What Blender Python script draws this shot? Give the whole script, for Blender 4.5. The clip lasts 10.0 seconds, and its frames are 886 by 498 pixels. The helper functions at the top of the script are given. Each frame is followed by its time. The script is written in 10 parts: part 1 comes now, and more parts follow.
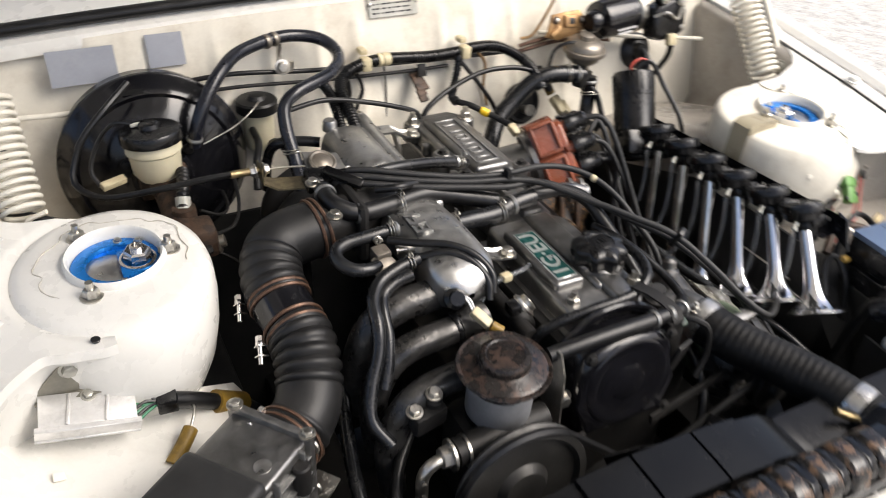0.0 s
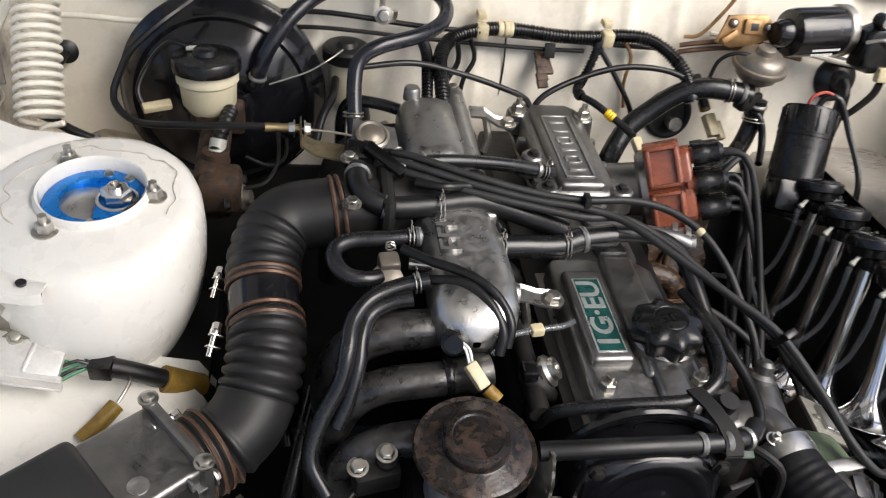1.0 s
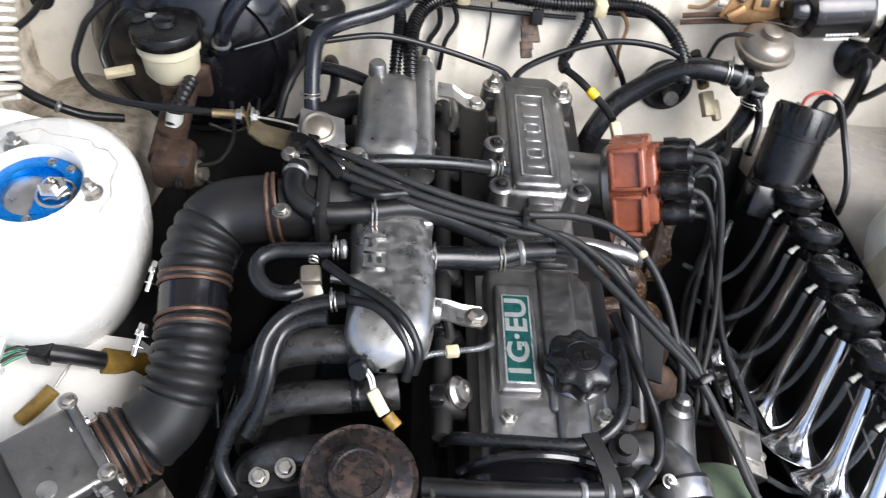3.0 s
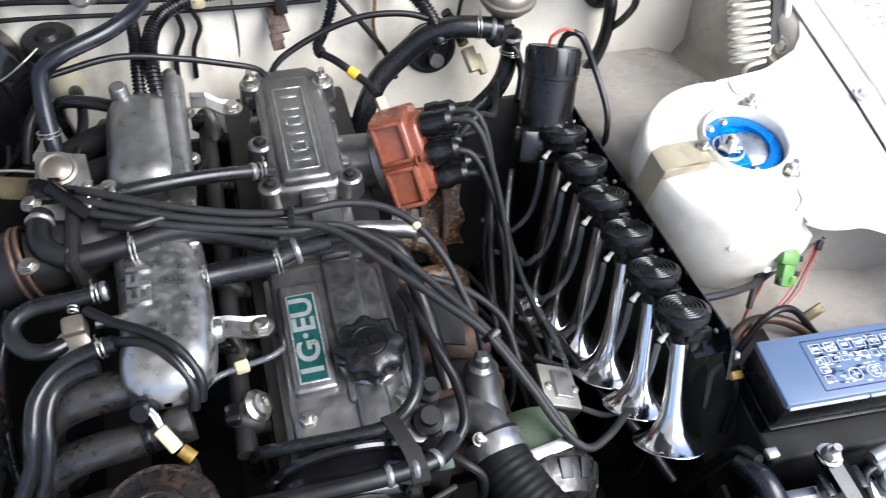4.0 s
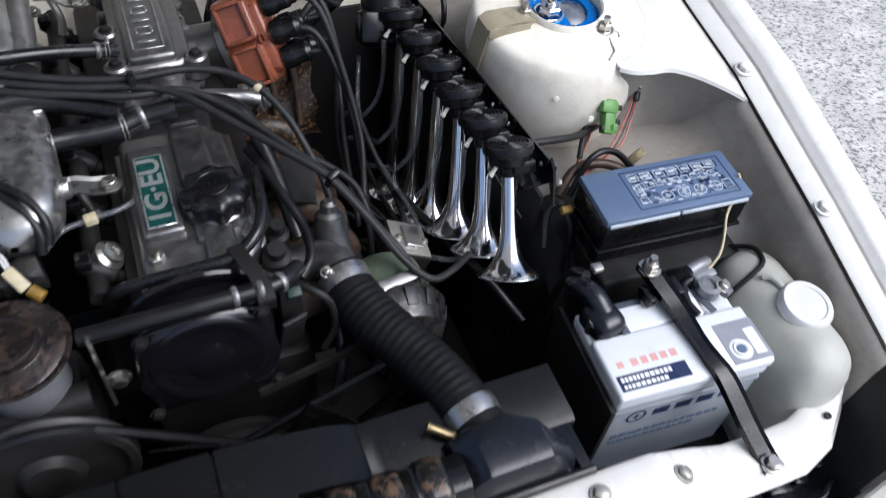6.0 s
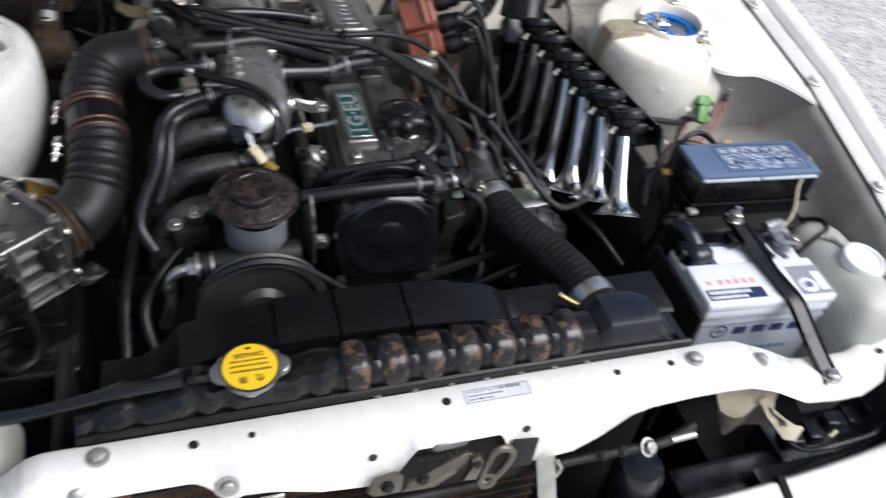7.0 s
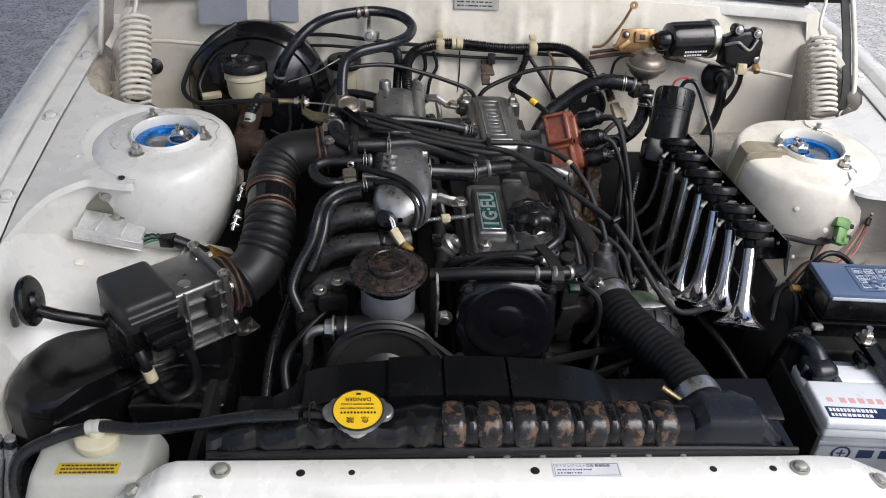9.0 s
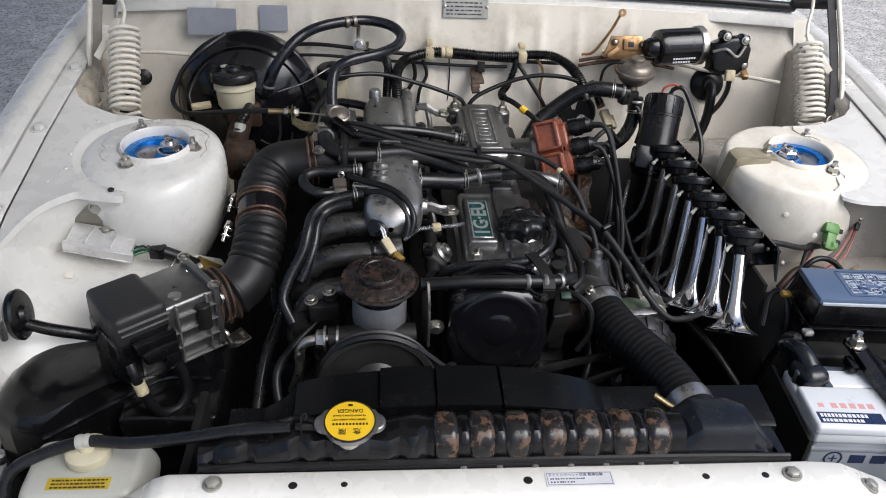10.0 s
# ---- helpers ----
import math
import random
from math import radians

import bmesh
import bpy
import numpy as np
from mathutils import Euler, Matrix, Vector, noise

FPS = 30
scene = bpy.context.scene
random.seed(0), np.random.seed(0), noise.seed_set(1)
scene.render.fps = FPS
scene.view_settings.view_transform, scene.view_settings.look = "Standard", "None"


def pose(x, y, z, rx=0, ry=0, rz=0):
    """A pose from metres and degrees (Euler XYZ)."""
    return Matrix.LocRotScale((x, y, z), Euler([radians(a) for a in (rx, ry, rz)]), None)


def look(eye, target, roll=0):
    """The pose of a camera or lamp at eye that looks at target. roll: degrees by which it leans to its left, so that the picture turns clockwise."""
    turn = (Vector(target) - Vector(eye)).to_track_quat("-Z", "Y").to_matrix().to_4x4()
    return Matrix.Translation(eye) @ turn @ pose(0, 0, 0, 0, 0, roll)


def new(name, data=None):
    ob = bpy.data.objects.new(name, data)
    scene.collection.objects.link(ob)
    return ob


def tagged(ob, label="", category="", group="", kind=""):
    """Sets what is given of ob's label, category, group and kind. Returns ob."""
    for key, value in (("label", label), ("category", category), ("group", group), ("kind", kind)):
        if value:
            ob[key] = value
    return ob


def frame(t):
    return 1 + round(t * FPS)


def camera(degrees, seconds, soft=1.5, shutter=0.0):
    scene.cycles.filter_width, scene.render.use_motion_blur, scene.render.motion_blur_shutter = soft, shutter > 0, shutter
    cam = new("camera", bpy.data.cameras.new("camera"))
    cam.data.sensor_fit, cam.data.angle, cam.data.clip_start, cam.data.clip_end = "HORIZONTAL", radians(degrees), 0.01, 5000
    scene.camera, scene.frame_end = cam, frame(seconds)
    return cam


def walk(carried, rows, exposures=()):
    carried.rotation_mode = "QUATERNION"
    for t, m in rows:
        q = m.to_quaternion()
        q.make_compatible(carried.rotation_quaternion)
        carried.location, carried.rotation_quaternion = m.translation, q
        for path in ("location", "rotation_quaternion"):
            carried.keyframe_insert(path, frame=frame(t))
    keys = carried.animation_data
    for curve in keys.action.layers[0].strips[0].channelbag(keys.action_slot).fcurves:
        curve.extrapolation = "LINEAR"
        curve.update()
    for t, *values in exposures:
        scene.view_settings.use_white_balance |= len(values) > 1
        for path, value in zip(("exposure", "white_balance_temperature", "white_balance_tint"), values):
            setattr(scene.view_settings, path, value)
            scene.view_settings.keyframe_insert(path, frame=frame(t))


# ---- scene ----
cam = camera(58.3, 10.0, soft=1.0, shutter=0.35)
PATH = [
    (0, (-0.545, -0.249, 1.484), (0.242, 1.197, 0.349), 3.0),
    (0.5, (-0.362, -0.163, 1.472), (0.076, 1.378, 0.275), 6.1),
    (1, (-0.306, -0.119, 1.44), (0.025, 1.405, 0.188), 7.9),
    (1.5, (-0.232, -0.036, 1.502), (-0.135, 1.376, 0.089), 6.4),
    (2, (-0.22, -0.024, 1.573), (-0.109, 1.357, 0.13), 8.4),
    (2.2, (-0.19, -0.026, 1.579), (-0.137, 1.347, 0.126), 6.4),
    (3.3, (-0.12, -0.001, 1.584), (0.093, 1.225, 0.018), 7.3),
    (3.5, (-0.071, -0.004, 1.596), (0.169, 1.203, 0.02), 4.5),
    (4, (-0.024, -0.003, 1.598), (0.391, 1.176, 0.038), 5.3),
    (4.5, (-0.004, -0.011, 1.598), (0.493, 1.159, 0.054), 6.2),
    (5, (0.02, -0.031, 1.597), (0.562, 1.134, 0.065), 6.3),
    (5.5, (0.055, -0.077, 1.556), (0.62, 1.047, 0.001), 8.1),
    (5.7, (0.052, -0.116, 1.546), (0.63, 0.993, -0.014), 7.2),
    (6.8, (-0.2, -0.462, 1.517), (0.482, 0.839, 0.16), 9.2),
    (7, (-0.225, -0.49, 1.517), (0.338, 0.88, 0.174), 8.9),
    (7.5, (-0.235, -0.55, 1.522), (0.042, 0.943, 0.22), 7.1),
    (8, (-0.203, -0.604, 1.531), (-0.03, 0.985, 0.329), 4.4),
    (8.5, (-0.176, -0.62, 1.521), (-0.025, 1.037, 0.411), 3.5),
    (9, (-0.166, -0.616, 1.522), (-0.024, 1.042, 0.411), 3.3),
    (9.5, (-0.163, -0.614, 1.524), (-0.006, 1.052, 0.428), 3.1),
    (10, (-0.164, -0.613, 1.526), (-0.003, 1.052, 0.428), 3.1),
]
EXPOSURES = [(0.0, 0.75, 6400, 10), (0.5, 0.61, 6320, 10), (1.0, 0.57, 6250, 10), (1.5, 0.56, 6150, 10), (2.2, 0.72, 6000, 10), (3.5, 1.22, 5650, 10), (4.5, 0.88, 5600, 10), (5.7, 0.18, 5550, 10), (7.0, 0.30, 5700, 10), (7.6, -0.06, 5800, 10), (8.1, 0.03, 5850, 10), (8.6, 0.10, 5850, 10), (10.0, 0.05, 5850, 10)]
walk(cam, [(t, look(eye, target, roll)) for t, eye, target, roll in PATH], EXPOSURES)

# ---- light: bright overcast sky, brighter from the open side of the yard ----
world = bpy.data.worlds.new("sky")
scene.world = world
world.use_nodes = True
wn = world.node_tree
sky = wn.nodes.new("ShaderNodeTexSky")
sky.sky_type = "NISHITA"
sky.sun_disc = False
sky.sun_elevation, sky.sun_rotation = radians(52), radians(133)
sky.air_density, sky.dust_density, sky.ozone_density = 0.8, 5.0, 0.3
wn.links.new(sky.outputs[0], wn.nodes["Background"].inputs[0])
wn.nodes["Background"].inputs[1].default_value = 0.13
sun = new("sun", bpy.data.lights.new("sun", "SUN"))
sun.data.energy, sun.data.angle, sun.data.color = 2.4, radians(48), (1.0, 0.96, 0.9)
sun.matrix_basis = look((1.5, -0.9, 3.2), (0, 0.5, 0.8))


# ---- materials ----
def mat(name, color, rough=0.5, metal=0.0, var=0.12, scale=18, bump=0.05, bscale=260, dirt=None, dscale=30,
        dlo=0.55, dhi=0.7, damt=0.7, coat=0.0, trans=0.0, sss=0.0, rvar=0.12, drough=0.8, spec=0.5):
    m = bpy.data.materials.new(name)
    m.use_nodes = True
    nt = m.node_tree
    b = nt.nodes["Principled BSDF"]
    N, L = nt.nodes.new, nt.links.new
    tc = N("ShaderNodeTexCoord")
    oi = N("ShaderNodeObjectInfo")
    off = N("ShaderNodeVectorMath")
    off.operation = "MULTIPLY_ADD"
    cr = N("ShaderNodeCombineXYZ")
    for k in range(3):
        L(oi.outputs["Random"], cr.inputs[k])
    L(cr.outputs[0], off.inputs[0])
    off.inputs[1].default_value = (3.1, 2.3, 1.7)
    L(tc.outputs["Object"], off.inputs[2])
    n1, n2 = N("ShaderNodeTexNoise"), N("ShaderNodeTexNoise")
    n1.inputs["Scale"].default_value, n1.inputs["Detail"].default_value = scale, 6
    n2.inputs["Scale"].default_value, n2.inputs["Detail"].default_value = bscale, 4
    L(off.outputs[0], n1.inputs["Vector"])
    L(off.outputs[0], n2.inputs["Vector"])
    avg = N("ShaderNodeMath")
    avg.operation = "MULTIPLY_ADD"
    L(n2.outputs[0], avg.inputs[0])
    avg.inputs[1].default_value = 0.35
    L(n1.outputs[0], avg.inputs[2])
    rmp = N("ShaderNodeMapRange")
    rmp.inputs[1].default_value, rmp.inputs[2].default_value = 0.42, 0.95
    L(avg.outputs[0], rmp.inputs[0])
    mix = N("ShaderNodeMix")
    mix.data_type = "RGBA"
    mix.inputs[6].default_value = (*[max(0, c * (1 - var)) for c in color], 1)
    mix.inputs[7].default_value = (*[min(1, c * (1 + var)) for c in color], 1)
    L(rmp.outputs[0], mix.inputs[0])
    col = mix.outputs[2]
    rr = N("ShaderNodeMapRange")
    rr.inputs[3].default_value, rr.inputs[4].default_value = max(0.02, rough - rvar), min(1, rough + rvar)
    L(n1.outputs[0], rr.inputs[0])
    rout = rr.outputs[0]
    if dirt:
        n3 = N("ShaderNodeTexNoise")
        n3.inputs["Scale"].default_value, n3.inputs["Detail"].default_value, n3.inputs["Roughness"].default_value = dscale, 9, 0.68
        L(off.outputs[0], n3.inputs["Vector"])
        dm = N("ShaderNodeMapRange")
        dm.inputs[1].default_value, dm.inputs[2].default_value, dm.inputs[4].default_value = dlo, dhi, damt
        L(n3.outputs[0], dm.inputs[0])
        mx = N("ShaderNodeMix")
        mx.data_type = "RGBA"
        mx.inputs[7].default_value = (*dirt, 1)
        L(dm.outputs[0], mx.inputs[0])
        L(col, mx.inputs[6])
        col = mx.outputs[2]
        rx = N("ShaderNodeMix")
        rx.inputs[3].default_value = drough
        L(dm.outputs[0], rx.inputs[0])
        L(rout, rx.inputs[2])
        rout = rx.outputs[0]
        if metal > 0:
            mm = N("ShaderNodeMapRange")
            mm.inputs[3].default_value, mm.inputs[4].default_value = metal, metal * 0.15
            L(dm.outputs[0], mm.inputs[0])
            L(mm.outputs[0], b.inputs["Metallic"])
    L(col, b.inputs["Base Color"])
    L(rout, b.inputs["Roughness"])
    if not (dirt and metal > 0):
        b.inputs["Metallic"].default_value = metal
    if bump > 0:
        bp = N("ShaderNodeBump")
        bp.inputs["Strength"].default_value, bp.inputs["Distance"].default_value = bump, 0.002
        L(avg.outputs[0], bp.inputs["Height"])
        L(bp.outputs[0], b.inputs["Normal"])
    b.inputs["Specular IOR Level"].default_value = spec
    b.inputs["Coat Weight"].default_value = coat
    b.inputs["Coat Roughness"].default_value = 0.08
    b.inputs["Transmission Weight"].default_value = trans
    b.inputs["Subsurface Weight"].default_value = sss
    b.inputs["Subsurface Radius"].default_value = (0.02, 0.015, 0.01)
    return m


PAINT = mat("white body paint", (0.75, 0.735, 0.685), 0.28, var=0.045, scale=24, bump=0.03, dirt=(0.36, 0.32, 0.25), dscale=12, dlo=0.54, dhi=0.86, damt=0.42, coat=0.25)
PAINT_OLD = mat("aged cream paint", (0.80, 0.76, 0.655), 0.42, var=0.07, scale=7, bump=0.03, dirt=(0.30, 0.23, 0.145), dscale=11, dlo=0.48, dhi=0.80, damt=0.6)
PAINT_WALL = mat("dingy cream firewall paint", (0.69, 0.65, 0.555), 0.45, var=0.10, scale=9, bump=0.04, dirt=(0.27, 0.20, 0.125), dscale=13, dlo=0.48, dhi=0.80, damt=0.5)
PAINT_GRIME = mat("oil-stained cream paint", (0.62, 0.56, 0.45), 0.45, var=0.15, scale=12, bump=0.06, dirt=(0.10, 0.065, 0.035), dscale=16, dlo=0.42, dhi=0.66, damt=0.85)
# Dusty grey-brown, darkened further to carry the shade on nearside panels.
PAINT_GREY_SHADE = mat("dusty shade-toned paint", (0.36, 0.335, 0.295), 0.26, var=0.14, scale=9, bump=0.04, dirt=(0.12, 0.092, 0.066), dscale=9, dlo=0.45, dhi=0.74, damt=0.7, drough=0.6)
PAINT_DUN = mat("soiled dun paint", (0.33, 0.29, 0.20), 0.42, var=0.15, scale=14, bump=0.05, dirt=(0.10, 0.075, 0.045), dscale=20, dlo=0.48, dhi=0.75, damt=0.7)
SEALER = mat("seam sealer", (0.50, 0.47, 0.40), 0.6, var=0.2, scale=60, bump=0.25, bscale=400)
RUBBER = mat("black rubber", (0.007, 0.007, 0.0074), 0.34, var=0.35, scale=22, bump=0.16, dirt=(0.0264, 0.0244, 0.0224), dscale=30, dlo=0.52, dhi=0.78, damt=0.5, spec=0.40, rvar=0.16)
DUCT = mat("dusty duct rubber", (0.010, 0.010, 0.0102), 0.42, var=0.35, scale=14, bump=0.18, dirt=(0.0290, 0.0271, 0.0251), dscale=22, dlo=0.48, dhi=0.80, damt=0.5, spec=0.36, rvar=0.16)
HOSE = mat("glossy hose rubber", (0.009, 0.0095, 0.0105), 0.25, var=0.3, scale=20, bump=0.12, dirt=(0.0264, 0.0244, 0.0224), dscale=34, dlo=0.52, dhi=0.80, damt=0.5, spec=0.46, rvar=0.14)
BLACK = mat("black plastic", (0.005, 0.005, 0.0054), 0.24, var=0.35, scale=25, bump=0.12, dirt=(0.0238, 0.0218, 0.0198), dscale=36, dlo=0.52, dhi=0.78, damt=0.45, spec=0.40, rvar=0.16)
GLOSS = mat("glossy black paint", (0.006, 0.006, 0.0075), 0.15, var=0.3, scale=25, bump=0.06, dirt=(0.0224, 0.0205, 0.0185), dscale=40, dlo=0.53, dhi=0.80, damt=0.5, rvar=0.10)
MATTE = mat("grimy dark metal", (0.014, 0.0135, 0.013), 0.5, metal=0.1, var=0.4, scale=30, bump=0.25, dirt=(0.0145, 0.0119, 0.0099), dscale=40, dlo=0.5, dhi=0.75, damt=0.6, spec=0.3)
RADBLACK = mat("black tank paint", (0.005, 0.005, 0.0054), 0.18, var=0.3, scale=30, bump=0.14, dirt=(0.0211, 0.0191, 0.0172), dscale=30, dlo=0.55, dhi=0.8, damt=0.35, spec=0.42)
RADRUST = mat("flaking rusty paint", (0.013, 0.0118, 0.0110), 0.22, var=0.5, scale=40, bump=0.22, dirt=(0.125, 0.072, 0.040), dscale=62, dlo=0.51, dhi=0.60, damt=0.85, drough=0.45)
SHROUD = mat("dark shroud plastic", (0.005, 0.0052, 0.0056), 0.24, var=0.25, scale=12, bump=0.08, dirt=(0.0132, 0.0125, 0.0112), dscale=30, dlo=0.55, dhi=0.8, damt=0.4, spec=0.24, rvar=0.12)
ALU = mat("weathered cast aluminium", (0.31, 0.308, 0.30), 0.33, metal=0.9, var=0.22, scale=60, bump=0.26, bscale=260, dirt=(0.09, 0.081, 0.069), dscale=120, dlo=0.48, dhi=0.84, damt=0.42, rvar=0.18, drough=0.5)
ALU_BRIGHT = mat("bright cast aluminium", (0.47, 0.465, 0.45), 0.32, metal=0.95, var=0.18, scale=60, bump=0.22, bscale=260, dirt=(0.15, 0.137, 0.118), dscale=120, dlo=0.48, dhi=0.84, damt=0.42, rvar=0.18, drough=0.5)
COVER = mat("worn grey valve cover metal", (0.245, 0.241, 0.234), 0.36, metal=0.95, var=0.16, scale=60, bump=0.22, bscale=260, dirt=(0.070, 0.065, 0.058), dscale=130, dlo=0.48, dhi=0.82, damt=0.42, rvar=0.2, drough=0.5)
COVER_EDGE = mat("worn raised metal", (0.30, 0.30, 0.29), 0.36, metal=0.8, var=0.25, scale=60, bump=0.12, dirt=(0.10, 0.09, 0.08), dscale=70, dlo=0.5, dhi=0.7, damt=0.5)
CHROME = mat("chrome", (0.86, 0.86, 0.87), 0.13, metal=1.0, var=0.05, scale=14, bump=0.012, rvar=0.05, dirt=(0.30, 0.28, 0.26), dscale=40, dlo=0.6, dhi=0.85, damt=0.25, drough=0.4)
NICKEL = mat("bright nickel", (0.80, 0.78, 0.75), 0.2, metal=1.0, var=0.1, scale=60, bump=0.02)
STEEL = mat("zinc steel", (0.55, 0.53, 0.48), 0.32, metal=1.0, var=0.2, scale=80, bump=0.08, dirt=(0.20, 0.15, 0.10), dscale=120, dlo=0.52, dhi=0.75, damt=0.6)
BRASS = mat("tarnished yellow zinc", (0.27, 0.21, 0.11), 0.36, metal=0.9, var=0.25, scale=60, bump=0.1, dirt=(0.14, 0.10, 0.06), dscale=80, dlo=0.5, dhi=0.75, damt=0.6)
COPPER = mat("rusty clamp steel", (0.12, 0.068, 0.044), 0.42, metal=0.6, var=0.4, scale=70, bump=0.2, dirt=(0.05, 0.028, 0.018), dscale=90, dlo=0.45, dhi=0.7, damt=0.7)
RUST = mat("rust brown iron", (0.070, 0.042, 0.027), 0.55, metal=0.3, var=0.5, scale=60, bump=0.6, bscale=150, dirt=(0.016, 0.012, 0.010), dscale=70, dlo=0.46, dhi=0.60, damt=0.8)
POTLID = mat("rust-stained black lid", (0.016, 0.0135, 0.0125), 0.26, metal=0.2, var=0.5, scale=60, bump=0.5, bscale=180, dirt=(0.085, 0.048, 0.033), dscale=75, dlo=0.49, dhi=0.66, damt=0.7, drough=0.5)
RED = mat("brick red moulded plastic", (0.205, 0.062, 0.032), 0.25, var=0.25, scale=40, bump=0.05, dirt=(0.07, 0.036, 0.024), dscale=46, dlo=0.48, dhi=0.8, damt=0.6)
BLUE = mat("blue anodised aluminium", (0.010, 0.19, 0.60), 0.28, metal=0.55, var=0.1, scale=60, bump=0.02)
NYLON = mat("yellowed translucent plastic", (0.60, 0.55, 0.39), 0.36, var=0.08, scale=20, bump=0.02, sss=0.15, dirt=(0.40, 0.33, 0.20), dscale=24, dlo=0.52, dhi=0.85, damt=0.4)
TANKWHITE = mat("milky white plastic", (0.45, 0.45, 0.40), 0.36, var=0.08, scale=16, bump=0.03, sss=0.15, dirt=(0.26, 0.235, 0.18), dscale=16, dlo=0.5, dhi=0.85, damt=0.5)
CREAM = mat("cream connector plastic", (0.54, 0.47, 0.30), 0.42, var=0.15, scale=60, bump=0.03, dirt=(0.2, 0.16, 0.10), dscale=70, dlo=0.48, dhi=0.75, damt=0.6)
DIECAST = mat("satin die-cast metal", (0.70, 0.69, 0.67), 0.34, metal=0.5, var=0.15, scale=30, bump=0.06, dirt=(0.20, 0.18, 0.15), dscale=40, dlo=0.5, dhi=0.75, damt=0.5)
YELLOW = mat("yellow sticker", (0.78, 0.50, 0.012), 0.35, var=0.06, scale=30, bump=0.01, dirt=(0.5, 0.33, 0.05), dscale=30, dlo=0.6, dhi=0.85, damt=0.3)
OCHRE = mat("ochre tape", (0.24, 0.145, 0.018), 0.45, var=0.35, scale=50, bump=0.2, dirt=(0.05, 0.036, 0.018), dscale=40, dlo=0.44, dhi=0.75, damt=0.75)
INK = mat("black ink", (0.012, 0.012, 0.012), 0.4, bump=0)
WHITEINK = mat("white ink", (0.75, 0.75, 0.75), 0.45, bump=0)
GREYFOIL = mat("grey label foil", (0.30, 0.31, 0.34), 0.42, metal=0.2, var=0.1, scale=20, bump=0.02, dirt=(0.5, 0.5, 0.5), dscale=30, dlo=0.56, dhi=0.8, damt=0.3)
PLATE = mat("data plate aluminium", (0.46, 0.45, 0.40), 0.38, metal=0.7, var=0.15, scale=40, bump=0.05, dirt=(0.2, 0.18, 0.14), dscale=60, dlo=0.5, dhi=0.75, damt=0.5)
POTBAND = mat("dull grey band", (0.22, 0.225, 0.235), 0.42, metal=0.4, var=0.2, scale=40, bump=0.05)
OLDYELLOW = mat("soiled yellow label", (0.48, 0.36, 0.02), 0.42, var=0.15, scale=40, bump=0.02, dirt=(0.22, 0.17, 0.04), dscale=50, dlo=0.48, dhi=0.75, damt=0.5)
TEAL = mat("dark green enamel", (0.008, 0.050, 0.046), 0.28, var=0.2, scale=60, bump=0.02, dirt=(0.06, 0.06, 0.055), dscale=70, dlo=0.58, dhi=0.85, damt=0.4)
SILVERTXT = mat("worn silver lettering", (0.62, 0.64, 0.62), 0.3, metal=0.75, var=0.15, scale=90, bump=0.03)
SLATE = mat("blue-grey box lid", (0.10, 0.145, 0.235), 0.38, var=0.08, scale=14, bump=0.03, dirt=(0.20, 0.21, 0.23), dscale=20, dlo=0.56, dhi=0.9, damt=0.35)
LIDPRINT = mat("pale moulded diagram", (0.52, 0.56, 0.60), 0.4, var=0.1, scale=50, bump=0.02)
BATTGREY = mat("silver battery case", (0.40, 0.43, 0.47), 0.34, metal=0.3, var=0.06, scale=14, bump=0.02)
BATTWHITE = mat("white battery lid", (0.72, 0.74, 0.76), 0.3, var=0.04, scale=14, bump=0.02, dirt=(0.45, 0.42, 0.36), dscale=24, dlo=0.58, dhi=0.85, damt=0.3)
NAVY = mat("navy label", (0.020, 0.032, 0.085), 0.3, var=0.1, scale=20, bump=0.0)
REDINK = mat("faded red print", (0.66, 0.36, 0.33), 0.4, bump=0)
CLEAR = mat("cloudy clear tubing", (0.16, 0.17, 0.18), 0.12, var=0.05, scale=50, bump=0.02, coat=0.8, spec=0.7)
CLEAR.node_tree.nodes["Principled BSDF"].inputs["Alpha"].default_value = 0.34
GREENPL = mat("green connector", (0.11, 0.25, 0.06), 0.4, var=0.12, scale=60, bump=0.03, dirt=(0.07, 0.14, 0.03), dscale=60, dlo=0.55, dhi=0.8, damt=0.4)
REDWIRE = mat("red wire", (0.42, 0.07, 0.05), 0.4, var=0.1, scale=60, bump=0)
GREENWIRE = mat("green wire", (0.03, 0.17, 0.08), 0.42, var=0.15, scale=60, bump=0)
BROWNWIRE = mat("brown wire wrap", (0.045, 0.024, 0.013), 0.5, var=0.4, scale=60, bump=0.2)
ZINC_DULL = mat("grimy yellow-zinc plate", (0.20, 0.165, 0.095), 0.38, metal=0.75, var=0.3, scale=50, bump=0.12, dirt=(0.06, 0.045, 0.03), dscale=60, dlo=0.44, dhi=0.68, damt=0.75)
TANWIRE = mat("tan zinc bracket", (0.36, 0.22, 0.10), 0.36, metal=0.75, var=0.3, scale=40, bump=0.12, dirt=(0.13, 0.07, 0.035), dscale=50, dlo=0.46, dhi=0.68, damt=0.7)
DOME = mat("dull zinc diaphragm", (0.235, 0.21, 0.175), 0.38, metal=0.75, var=0.2, scale=40, bump=0.06, dirt=(0.14, 0.11, 0.08), dscale=50, dlo=0.5, dhi=0.75, damt=0.6)
FINS = mat("corroded copper fins", (0.20, 0.095, 0.04), 0.55, metal=0.3, var=0.4, scale=30, bump=0.2, dirt=(0.022, 0.018, 0.015), dscale=14, dlo=0.40, dhi=0.56, damt=0.95)
